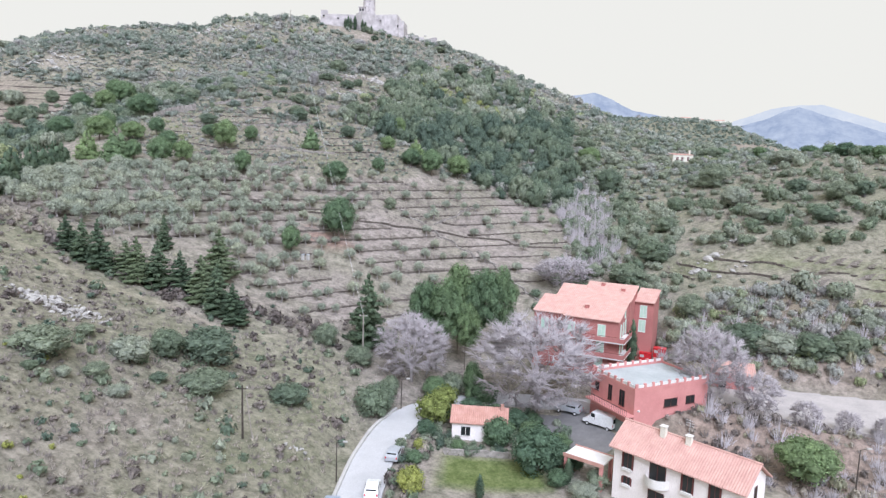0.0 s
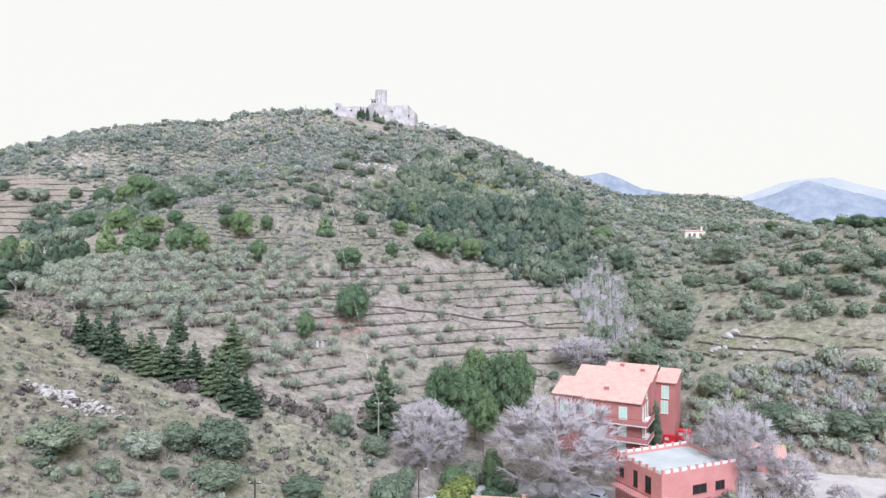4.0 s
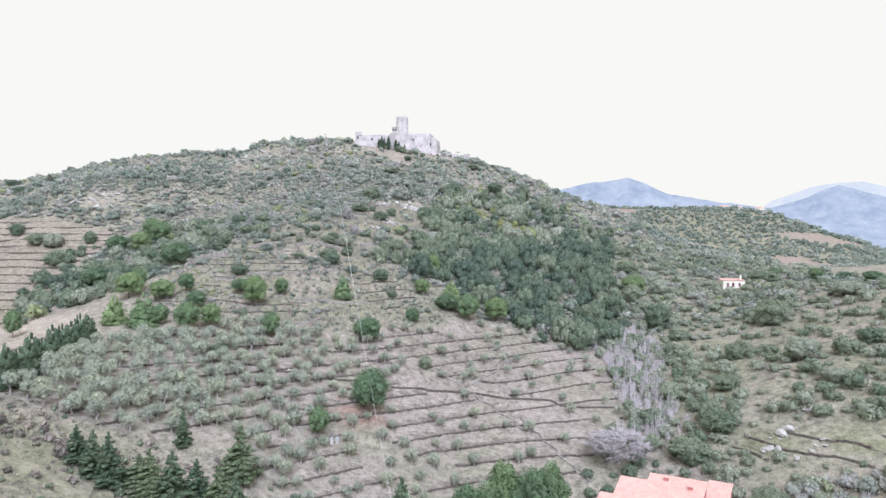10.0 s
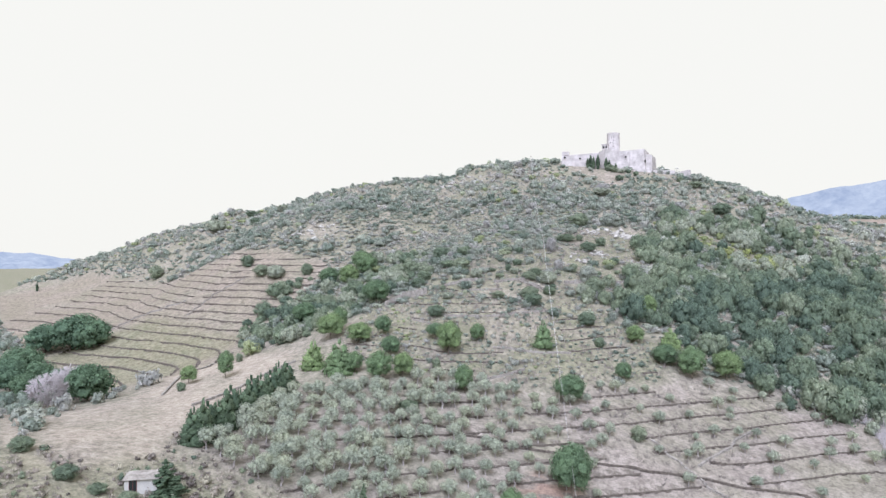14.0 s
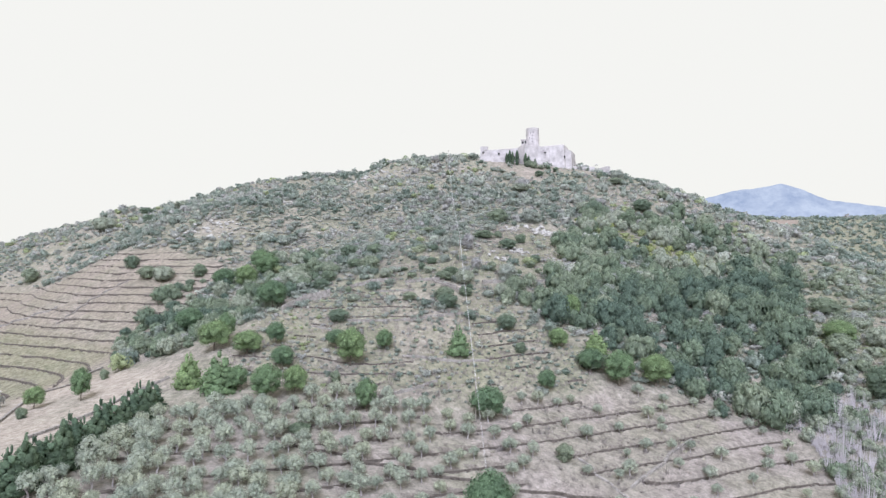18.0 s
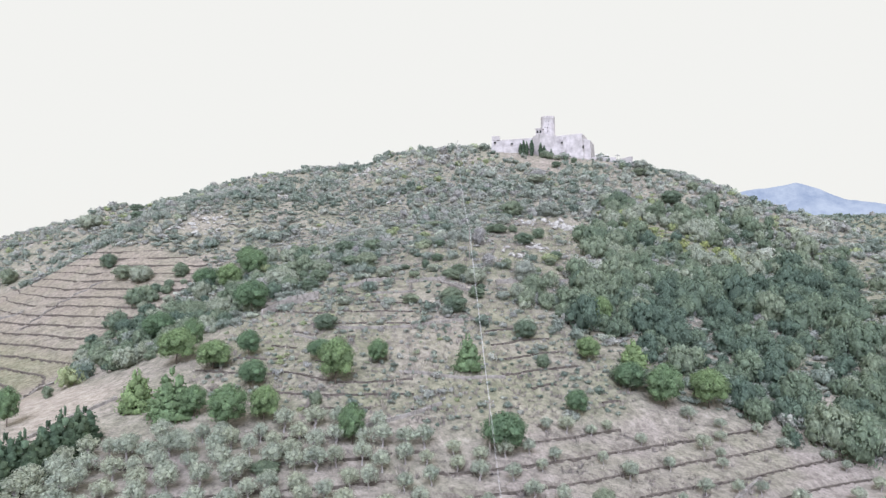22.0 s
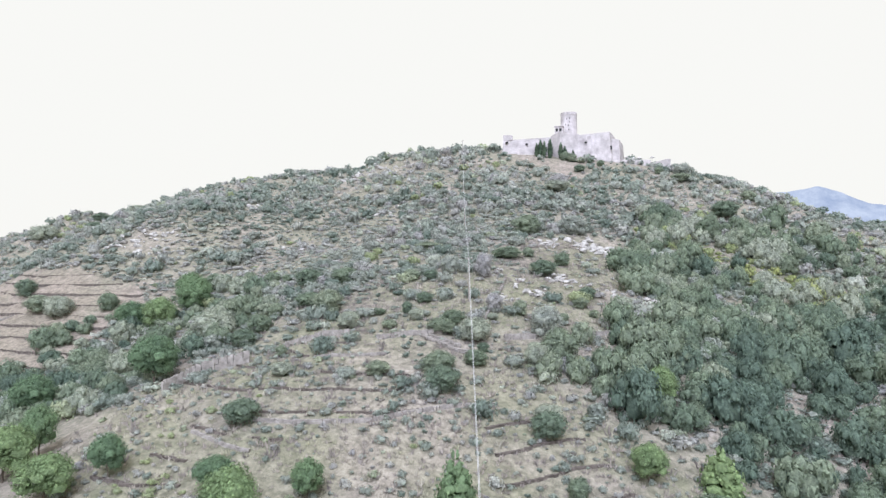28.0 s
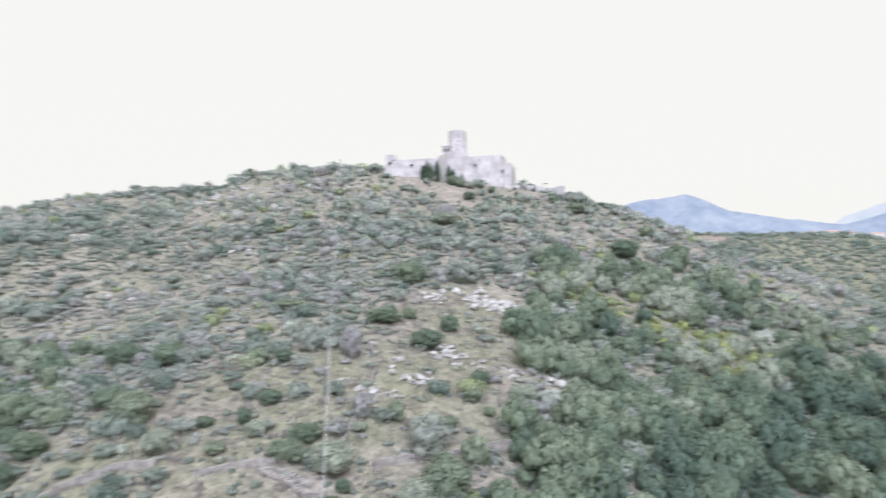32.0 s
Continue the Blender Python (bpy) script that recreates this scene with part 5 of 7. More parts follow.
def clear(x, y):
    """Where nothing wild grows: grove, terraces, road, yard, buildings."""
    c = np.maximum.reduce([inside(x, y, GROVE, 1), inside(x, y, VINES, 2), inside(x, y, STRAW, 2), inside(x, y, YARD, 2), inside(x, y, LAWN, 2),
                           inside(x, y, ((-2, 70), (-2, 92), (14, 98), (20, 118), (36, 106), (42, 90), (40, 60), (10, 60)), 2),
                           inside(x, y, ((14, 117), (32, 108), (42, 122), (36, 138), (22, 132)), 2),
                           inside(x, y, ((-78, 396), (-78, 428), (-24, 428), (-24, 398), (-48, 396)), 2), inside(x, y, GLACIS, 3) * 0.9,
                           inside(x, y, ((82, 245), (95, 245), (95, 256), (82, 256)), 1),
                           (from_line(x, y, ROAD_LINE) < 5.2).astype(float), (from_line(x, y, FOOTPATH) < 0.7).astype(float), (from_line(x, y, TRACK) < 1.3).astype(float)])
    return 1 - c


patch = lambda x, y, s=22, seed=81: np.clip((soft_noise(x, y, s, seed, 3) - 0.33) * 4, 0, 1)
spur = lambda x, y: 1 - 0.93 * inside(x, y, SPUR, 10)
BARE_ROCK = ((-30, 301, 11), (-43, 296, 5), (-41, 257, 5), (-36, 270, 6), (-16, 267, 3.5), (19, 339, 5), (-170, 295, 8), (-165, 300, 5), (-120, 382, 9), (-135, 374, 8), (-156, 336, 6), (-50, 388, 9))


UPPER_FIELDS = ((-330, 290), (-345, 345), (-250, 372), (-205, 340), (-200, 300), (-235, 285))


def open_rock(x, y):
    return np.minimum.reduce([np.clip((np.hypot(x - a, y - b) / r - 0.75) * 3, 0, 1) for a, b, r in BARE_ROCK])


def hill(x, y):
    return clear(x, y) * (1 - 0.7 * inside(x, y, UPPER_FIELDS, 15)) * (1 - 0.86 * inside(x, y, GLADE, 8)) * spur(x, y) * open_rock(x, y) * (1 - 0.72 * inside(x, y, OPEN, 12))


clump = lambda x, y, size=15, seed=82, at=0.44: np.clip((soft_noise(x, y, size, seed, 3) - at) * 8, 0, 1)
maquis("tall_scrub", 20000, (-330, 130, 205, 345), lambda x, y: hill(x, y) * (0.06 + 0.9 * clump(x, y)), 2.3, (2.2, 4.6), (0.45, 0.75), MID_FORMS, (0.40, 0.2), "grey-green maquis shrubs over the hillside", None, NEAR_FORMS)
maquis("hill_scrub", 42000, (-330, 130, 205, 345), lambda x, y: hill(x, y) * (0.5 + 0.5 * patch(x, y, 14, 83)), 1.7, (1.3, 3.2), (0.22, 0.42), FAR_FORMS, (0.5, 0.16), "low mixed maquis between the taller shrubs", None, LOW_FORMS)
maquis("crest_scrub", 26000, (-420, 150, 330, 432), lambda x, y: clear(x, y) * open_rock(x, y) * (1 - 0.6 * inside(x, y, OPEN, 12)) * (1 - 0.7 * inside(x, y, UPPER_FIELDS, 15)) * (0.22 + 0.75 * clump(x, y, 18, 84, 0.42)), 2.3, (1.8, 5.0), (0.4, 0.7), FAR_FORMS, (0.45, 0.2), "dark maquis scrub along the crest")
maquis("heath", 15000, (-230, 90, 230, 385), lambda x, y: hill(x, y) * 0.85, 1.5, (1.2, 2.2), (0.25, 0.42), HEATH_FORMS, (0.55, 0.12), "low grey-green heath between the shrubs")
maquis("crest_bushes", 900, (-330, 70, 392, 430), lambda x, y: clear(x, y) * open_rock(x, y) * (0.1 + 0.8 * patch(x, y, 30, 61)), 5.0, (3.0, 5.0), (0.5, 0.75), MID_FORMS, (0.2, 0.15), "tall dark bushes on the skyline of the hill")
maquis("slope_brake", 5000, (-35, 62, 203, 348), lambda x, y: (1 - inside(x, y, GULLY, 14)) * inside(x, y, BRAKE, 8) * (1 - inside(x, y, OPEN, 6)) * open_rock(x, y) * (1 - 0.85 * inside(x, y, SPURGE, 8)) * (0.3 + 0.7 * patch(x, y, 18, 85)), 3.4, (4.2, 7.0), (0.75, 1.05), OAK_FORMS, (0.42, 0.2), "grey-green oak brake on the side of the gully", EVERGREEN)
maquis("valley_brake", 5000, (-35, 62, 203, 348), lambda x, y: inside(x, y, GULLY, 14) * inside(x, y, BRAKE, 8) * (1 - inside(x, y, OPEN, 6)) * open_rock(x, y) * (1 - 0.85 * inside(x, y, SPURGE, 8)) * (0.3 + 0.7 * patch(x, y, 18, 85)), 3.4, (4.2, 7.0), (0.75, 1.05), OAK_FORMS, (0.2, 0.2), "dense evergreen oak brake in the gully", EVERGREEN)
maquis("thicket", 3000, (-165, -80, 188, 280), lambda x, y: inside(x, y, THICKET, 8) * (0.15 + 0.85 * patch(x, y, 18, 86)), 3.8, (3.5, 6.0), (0.6, 0.9), OAK_FORMS, (0.55, 0.3), "mixed green thicket below the crest", EVERGREEN)
maquis("right_scrub", 7000, (36, 130, 104, 330), lambda x, y: clear(x, y) * (0.06 + 0.5 * patch(x, y, 13, 95)), 2.7, (1.8, 4.6), (0.5, 0.8), NEAR_FORMS, (0.85, 0.2), "grey-green shrubs across the valley slope", EVERGREEN)
maquis("valley_scrub", 3000, (10, 70, 134, 235), lambda x, y: clear(x, y) * (1 - inside(x, y, GROVE, 6)) * np.clip((15 - from_line(x, y, ((30, 136), (42, 150), (40, 172), (42, 200), (46, 224)))) / 8, 0, 1) * 0.8, 3.2, (2.8, 5.0), (0.6, 0.95), OAK_FORMS, (0.6, 0.24), "tangled green and grey growth in the valley bottom", EVERGREEN)
maquis("bare_thicket", 900, (24, 58, 152, 222), lambda x, y: np.clip((9 - from_line(x, y, ((36, 158), (37, 172), (40, 200), (45, 208)))) / 5, 0, 1) * (1 - inside(x, y, GROVE, 3)), 1.5, (2.2, 3.4), (1.4, 2.2), TWIG_FORMS, (0.5, 0.2), "grey leafless thicket in the valley bottom", TWIG)
maquis("dry_brush", 2600, (28, 100, 62, 132), lambda x, y: np.maximum(inside(x, y, DRY_BANK, 3), inside(x, y, BROWN_BANK, 4) * 0.8) * (1 - inside(x, y, YARD, 2)) * (1 - inside(x, y, ((26, 89), (41, 97), (37, 107), (22, 99)), 1)) * (0.45 + 0.5 * patch(x, y, 8, 93)), 0.95, (0.7, 1.9), (0.5, 0.9), LOW_FORMS, (0.5, 0.28), "dry brown bramble on the banks above the villa", DRY)
maquis("bank_twigs", 1500, (38, 100, 62, 132), lambda x, y: np.maximum(inside(x, y, DRY_BANK, 2), inside(x, y, BROWN_BANK, 4)) * (1 - inside(x, y, YARD, 2)) * 0.8, 1.5, (1.6, 3.0), (0.7, 1.2), TWIG_FORMS, (0.5, 0.2), "bare grey saplings on the brown bank", TWIG)
maquis("bank_thicket", 3000, (44, 100, 96, 132), lambda x, y: inside(x, y, BROWN_BANK, 3) * (1 - inside(x, y, YARD, 4)) * (0.25 + 0.6 * patch(x, y, 9, 97)), 1.7, (1.6, 3.2), (0.6, 0.95), NEAR_FORMS, (0.62, 0.1), "grey leafless thicket on the bank behind the yard")
maquis("slope_tufts", 14000, (-100, -10, 48, 124), lambda x, y: clear(x, y) * (0.35 + 0.6 * patch(x, y, 9, 92)), 0.75, (0.7, 1.5), (0.35, 0.65), TUFT_FORMS, (0.55, 0.15), "dry brown grass tufts on the near slope", DRY)
HEDGE_LINE = ((-80.9, 111.2), (-75.5, 112.1), (-68.9, 112.8), (-61.1, 111.4), (-53.4, 109.8), (-46.2, 109.8), (-39.8, 112.2), (-33.7, 114.9), (-24, 115.8))
maquis("field_hedge", 1500, (-90, -15, 96, 130), lambda x, y: np.clip((3.0 - from_line(x, y, HEDGE_LINE)) / 1.4, 0, 1) * 0.9, 1.1, (1.4, 2.8), (0.5, 0.8), LOW_FORMS, (0.25, 0.2), "brown bramble hedge along the foot of the grove", DRY)
maquis("slope_scrub", 2400, (-100, -12, 48, 124), lambda x, y: clear(x, y) * (0.02 + 0.5 * patch(x, y, 11, 91)), 1.9, (0.6, 1.9), (0.5, 0.9), FAR_FORMS, (0.45, 0.3), "low olive-green shrubs on the near slope", EVERGREEN)
maquis("yellow_bloom", 90, (-50, -24, 52, 80), lambda x, y: clear(x, y) * clump(x, y, 9, 44, 0.5), 1.6, (0.6, 1.3), (0.5, 0.8), LOW_FORMS, (0.8, 0.1), "low yellow-flowering shrubs on the near slope", YELLOWLEAF)
maquis("slope_brush", 2600, (-100, -12, 48, 124), lambda x, y: clear(x, y) * (0.05 + 0.7 * patch(x, y, 7, 94)), 1.5, (0.6, 1.8), (0.4, 0.7), FAR_FORMS, (0.3, 0.2), "brown and mauve heather on the near slope", DRY)
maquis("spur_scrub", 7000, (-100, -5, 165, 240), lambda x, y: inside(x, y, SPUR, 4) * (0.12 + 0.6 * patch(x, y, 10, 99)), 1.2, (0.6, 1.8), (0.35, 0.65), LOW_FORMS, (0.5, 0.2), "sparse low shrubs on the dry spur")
maquis("spur_grass", 24000, (-100, 12, 160, 310), lambda x, y: np.maximum.reduce([inside(x, y, SPUR, 6), inside(x, y, GROVE, 2) * 0.25, inside(x, y, GLADE, 6)]) * (0.45 + 0.5 * patch(x, y, 6, 87)), 0.8, (0.9, 1.8), (0.4, 0.7), TUFT_FORMS, (0.6, 0.16), "tussocks of dry grass on the spur", DRY)
maquis("spur_tufts", 9000, (30, 125, 140, 300), lambda x, y: inside(x, y, OPEN, 8) * 0.6 * (0.3 + 0.6 * patch(x, y, 10, 89)), 1.1, (0.9, 1.9), (0.35, 0.6), TUFT_FORMS, (0.6, 0.22), "dry pale grass tufts on the open slopes", DRY)
GARDEN_GROWTH = ((-3, 86), (0, 98), (14, 100), (18, 96), (18, 85), (15, 86.8), (1, 87.6))
maquis("garden_growth", 900, (-4, 20, 84, 102), lambda x, y: inside(x, y, GARDEN_GROWTH, 1) * (1 - inside(x, y, ((1.4, 90.6), (10.8, 89.8), (11.2, 97), (2.2, 98)), 0.6)) * (from_line(x, y, ROAD_LINE) > 4.2) * 0.7, 1.1, (0.9, 2.2), (0.6, 1.0), NEAR_FORMS, (0.5, 0.35), "tangled green growth in the garden", EVERGREEN)
maquis("lane_brush", 700, (-8, 4, 60, 102), lambda x, y: np.clip((2.4 - from_line(x, y, ((-5.2, 60), (-4.4, 76), (-3.0, 88), (-0.4, 97)))) / 0.8, 0, 1) * (from_line(x, y, ROAD_LINE) > 3.2) * 0.8, 0.8, (0.8, 1.7), (0.6, 1.1), LOW_FORMS, (0.5, 0.25), "brown dry hedge growth beside the lane", DRY)
maquis("bank_grass", 5000, (28, 100, 62, 132), lambda x, y: np.maximum(inside(x, y, DRY_BANK, 3), inside(x, y, BROWN_BANK, 4)) * (1 - inside(x, y, YARD, 2)) * 0.9, 0.75, (0.8, 1.6), (0.4, 0.7), TUFT_FORMS, (0.4, 0.3), "dry brown grass on the banks", DRY)
maquis("garden_scrub", 500, (-6, 16, 74, 108), lambda x, y: (from_line(x, y, ((-4.6, 74), (-3.2, 88), (0.6, 98), (8, 101.4))) < 2.0) * 0.9, 1.4, (1.2, 2.2), (0.6, 1.0), NEAR_FORMS, (0.55, 0.3), "unkempt hedge growth along the lane", EVERGREEN)
maquis("far_woods", 34000, (40, 800, 430, 1200), lambda x, y: (0.5 + 0.5 * patch(x, y, 60, 15)) * (1 - np.maximum.reduce([inside(x, y, f, 10) for f in FAR_FIELDS])), 5.4, (6, 12), (0.35, 0.6), WOOD_FORMS, (0.2, 0.16), "dark scrub and woods on the far hills")
maquis("left_scrub", 3000, (-430, -100, 90, 205), lambda x, y: clear(x, y) * (0.1 + 0.5 * patch(x, y, 30, 16)), 4.2, (2, 5), (0.5, 0.8), MID_FORMS, (0.35, 0.25), "scrub and bare bushes round the lower fields")


# ---- stone walls and rocks ----
STONES = []
for s in range(5):
    r_ = random.Random(500 + s)
    bm = block(-0.5, 0.5, -0.5, 0.5, -0.5, 0.5)
    for v in bm.verts:
        v.co += Vector((r_.uniform(-1, 1), r_.uniform(-1, 1), r_.uniform(-1, 1))) * 0.1
    bm.verts.index_update()
    STONES.append((np.array([tuple(v.co) for v in bm.verts]), [[v.index for v in f.verts] for f in bm.faces]))
    bm.free()


def stones_mesh(name, rows, seed):
    """One mesh of rough stones; rows of x, y, z, length, depth, height, turn."""
    rng_ = np.random.default_rng(seed)
    vs, fs, base = [], [], 0
    for x, y, z, a, b, c, t in rows:
        sv, sf = STONES[int(rng_.integers(0, 5))]
        p = sv * (a, b, c)
        co, si = math.cos(t), math.sin(t)
        vs.append(np.stack([x + p[:, 0] * co - p[:, 1] * si, y + p[:, 0] * si + p[:, 1] * co, z + p[:, 2]], 1))
        fs += [[i + base for i in f] for f in sf]
        base += len(sv)
    return mesh_of(name, np.concatenate(vs), fs)


def terrace_walls(name, outline, rise, edge, phase, gate, x0, x1, y0, y1, step, label, group, cap=1.4, shift=0.0):
    """Dry-stone walls along the risers of a terraced field, one object for each level."""
    levels = {}
    for x in np.arange(x0, x1, step):
        y = np.arange(y0, y1, 0.25)
        xx = np.full(len(y), x)
        wob = (soft_noise(xx, y, 14, 3, 2) - 0.5) * 1.5 * phase
        u = (land(xx, y, False) + wob + shift) / rise - (edge + 0.99) / 2
        on = (inside(xx, y, outline, 2) > 0.6) & (soft_noise(xx, y, 14, 41, 2) > gate)
        n = np.floor(u)
        for k in np.nonzero((n[1:] != n[:-1]) & on[1:])[0]:
            if n[k + 1] > n[k]:
                levels.setdefault(int(n[k + 1]), []).append((x, float(y[k])))
    for lv, pts in levels.items():
        if len(pts) < 4:
            continue
        rows = []
        pa = np.array(pts)
        tops_, feet_ = land(pa[:, 0], pa[:, 1] + 0.8), land(pa[:, 0], pa[:, 1] - 0.7)
        for i, (x, y) in enumerate(pts):
            q = pts[min(i + 1, len(pts) - 1)]
            t = math.atan2(q[1] - y, max(q[0] - x, 0.1)) if q != (x, y) and q[0] - x < 2.5 * step and abs(q[1] - y) < 2.5 else 0.0
            hi, lo = tops_[i], feet_[i]
            h = min(max(hi - lo, 0.3), cap) * 0.9
            ln = step / max(math.cos(t), 0.4)
            for c in range(2):
                rows.append((x + rng.uniform(-0.1, 0.1), y - 0.1 + rng.uniform(-0.06, 0.06), lo + h * (0.26 + 0.5 * c), ln * rng.uniform(0.9, 1.15), 0.5 + 0.1 * (1 - c), h * 0.54, t + rng.uniform(-0.06, 0.06)))
        me = stones_mesh(name, rows, lv)
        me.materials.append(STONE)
        tagged(new(name, me), label, "wall", group)


terrace_walls("terrace_wall", GROVE, 2.05, 0.8, 0.2, 0.27, -88, 36, 114, 210, 0.9, "low dry-stone wall holding an olive terrace", "walls of the olive terraces", 0.55, 0.41)
terrace_walls("spur_wall", SPUR, 1.9, 0.9, 1.3, 0.62, -94, -8, 168, 238, 0.8, "low broken line of stones along the dry spur", "stone lines on the spur", 0.45)
terrace_walls("vineyard_wall", VINES, 2.6, 0.8, 0.5, 0.1, -330, -125, 172, 336, 2.0, "long dry-stone wall of the bare vineyard", "walls of the vineyard terraces", 0.95)
terrace_walls("field_wall", LAWN, 1.9, 0.9, 1.3, 0.2, 48, 100, 106, 150, 1.0, "low stone wall along a grassy terrace", "walls of the grassy terraces", 0.5)


def draped_wall(line, width, height, label, name="stone_wall", group="stone walls on the hillside", mat=None):
    rows = []
    for (ax, ay), (bx, by) in zip(line, line[1:]):
        k = max(1, int(math.hypot(bx - ax, by - ay) / 0.48))
        t = math.atan2(by - ay, bx - ax)
        for i in range(k):
            x, y = ax + (bx - ax) * (i + 0.5) / k, ay + (by - ay) * (i + 0.5) / k
            z = ground_at(x, y)
            for c in range(2):
                rows.append((x, y, z - 0.1 + height * (0.25 + 0.5 * c), 0.55 * rng.uniform(0.6, 1.25), width * 0.7 * rng.uniform(0.7, 1.15), height * rng.uniform(0.4, 0.7), t + rng.uniform(-0.25, 0.25)))
    me = stones_mesh(name, rows, len(rows))
    me.materials.append(mat or FIELDSTONE)
    tagged(new(name, me), label, "wall", group)


for line, w_, h_ in ((((-90.5, 208), (-88.5, 212.5), (-84.5, 215.5), (-81, 217.2)), 0.8, 1.6), (((-79.3, 220.2), (-77.1, 223.1), (-73.9, 225.6), (-71.7, 227), (-67.7, 227.6)), 0.7, 0.8),
                     (((-62.1, 226.4), (-59.7, 226.8), (-56.9, 228.1), (-53.9, 228.9), (-51.4, 230.8)), 0.6, 0.7), (((-41.3, 232.5), (-37.8, 235.2), (-31.9, 238.8), (-27.3, 242.4), (-23.3, 245.4)), 0.7, 0.8),
                     (((-46.1, 232.9), (-46, 236.8), (-46.1, 241.7), (-46.2, 250.8), (-46.6, 259.6)), 0.6, 0.5), (((-54, 227.5), (-50.8, 226.8), (-48, 225.4), (-45.5, 225.8)), 1.8, 0.45), (((-54.6, 228.3), (-50.2, 227.8), (-47.6, 226.6)), 1.8, 0.45),
                     (((-70.3, 219.3), (-65.7, 219.5), (-62.1, 220.2), (-58.3, 221.1)), 0.4, 0.4), (((-71.1, 199.8), (-62.2, 201.1), (-54, 203.8), (-45.1, 210.3), (-38.8, 214.5)), 0.5, 0.5), (((-50, 186.5), (-39.1, 189.7), (-32.2, 193.8)), 0.5, 0.5),
                     (((-54, 165.8), (-48.9, 171.5), (-43, 177.3), (-40.5, 180.8)), 0.5, 0.5), (((-76.3, 196.7), (-69.5, 194.5), (-65.9, 194)), 0.6, 0.4)):
    draped_wall(line, w_, h_ * 1.25, "tumbled dry-stone wall on the dry spur")
for line in (((-61.9, 153.4), (-49.4, 153.6), (-38.4, 155.4), (-26.9, 158), (-18.7, 159.8), (-10.7, 162.6), (-1.8, 165.6), (7, 167.8), (14.5, 169.4), (32.1, 169.1)), ((9.6, 190.3), (3, 178.6), (-2.5, 168.8)), ((-11.6, 172.4), (-2.9, 165.6), (1.4, 163.3), (5.4, 159.9), (9.4, 156.3)),
             ((8.3, 159.9), (14.1, 153), (21.1, 142.3))):
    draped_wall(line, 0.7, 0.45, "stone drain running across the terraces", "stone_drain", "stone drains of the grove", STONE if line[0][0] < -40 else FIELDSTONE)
for line in (((-193.5, 238), (-191.3, 252.1), (-183.5, 262)), ((-235.2, 214.7), (-233, 235), (-225.8, 245.4), (-205, 250)), ((-102, 140), (-101, 166), (-97.9, 172)), ((-120, 150), (-137.3, 175.7), (-140, 200))):
    draped_wall(line, 0.7, 0.6, "broad stone wall between the vineyard fields")
draped_wall(((1, 86.8), (6, 87.2), (11, 86.6), (15, 85.6)), 0.5, 0.9, "rough garden wall beside the lawn", "garden_wall")

ROCKS = []
for s in range(6):
    r_ = random.Random(700 + s)
    bm = bmesh.new()
    bmesh.ops.create_icosphere(bm, subdivisions=2, radius=0.5)
    cuts = [Vector((r_.gauss(0, 1), r_.gauss(0, 1), r_.gauss(0, 1))).normalized() for _ in range(11)]
    for v in bm.verts:
        for c in cuts:
            d_ = v.co.dot(c) - 0.34
            if d_ > 0:
                v.co -= c * d_
        v.co *= 1 + 0.16 * noise.noise(v.co * 3.1 + Vector((s * 9, 0, 0)))
    me = bpy.data.meshes.new("rock")
    bm.to_mesh(me)
    bm.free()
    me.materials.append(ROCK)
    ROCKS.append(me)


def outcrop(x, y, spread, count, size, seed, label="pale schist outcrop breaking through the scrub"):
    r_ = random.Random(seed)
    e = thing("rock_outcrop", Matrix.Translation((x, y, ground_at(x, y))), label, "rock", "rock outcrops")
    for k in range(int(count * 2.2)):
        dx, dy = r_.gauss(0, spread), r_.gauss(0, spread * 0.6)
        s = size * r_.choice((0.35, 0.5, 0.7, 1.0)) * r_.uniform(0.8, 1.3)
        ob = part("rock", ROCKS[k % 6], ROCK, e)
        ob.matrix_local = Matrix.Translation((dx, dy, ground_at(x + dx, y + dy) - ground_at(x, y) + s * 0.16)) @ Euler((r_.uniform(-0.5, 0.5), r_.uniform(-0.5, 0.5), r_.uniform(0, 6))).to_matrix().to_4x4() @ Matrix.Diagonal((s * 1.7, s * 1.1, s * 0.8, 1))


for i, (x, y, sp, n_, s_) in enumerate(((-30, 301, 5.0, 40, 2.0), (-43, 296, 2.5, 10, 1.4), (-41, 257, 2.5, 10, 1.2), (-36.5, 270, 3, 14, 1.5), (-15.8, 267, 1.3, 8, 2.1), (18.6, 339, 3.5, 13, 2.0), (-170, 295, 6, 22, 1.9), (-165, 300, 4, 12, 1.6), (-156, 336, 5, 12, 1.6),
                                          (-120, 382, 8, 16, 2.2), (-135, 374, 6, 14, 2.0), (-47, 250, 3, 9, 1.0), (-100, 330, 6, 10, 1.5), (-70, 345, 6, 10, 1.5), (-47, 262, 3, 9, 1.1), (-60, 300, 6, 9, 1.2), (-120, 300, 7, 10, 1.2),
                                          (-66, 302, 2.2, 6, 1.3), (-71, 298, 2, 5, 1.1), (-91, 296.5, 2, 5, 1.2), (-82, 297, 2, 5, 1.0), (19, 356, 4, 9, 1.6), (-27.5, 266, 2, 7, 0.9), (-44, 250, 1.6, 6, 0.8))):
    outcrop(x, y, sp, n_, s_, i)
for i, (x, y, sp, n_, s_) in enumerate(((-55.2, 88.6, 2.0, 30, 0.75), (-52.2, 89.8, 2.0, 34, 0.7), (-49.6, 91.4, 1.5, 22, 0.55))):
    outcrop(x, y, sp, n_, s_, 40 + i, "flat pale slabs of rock on the near slope")
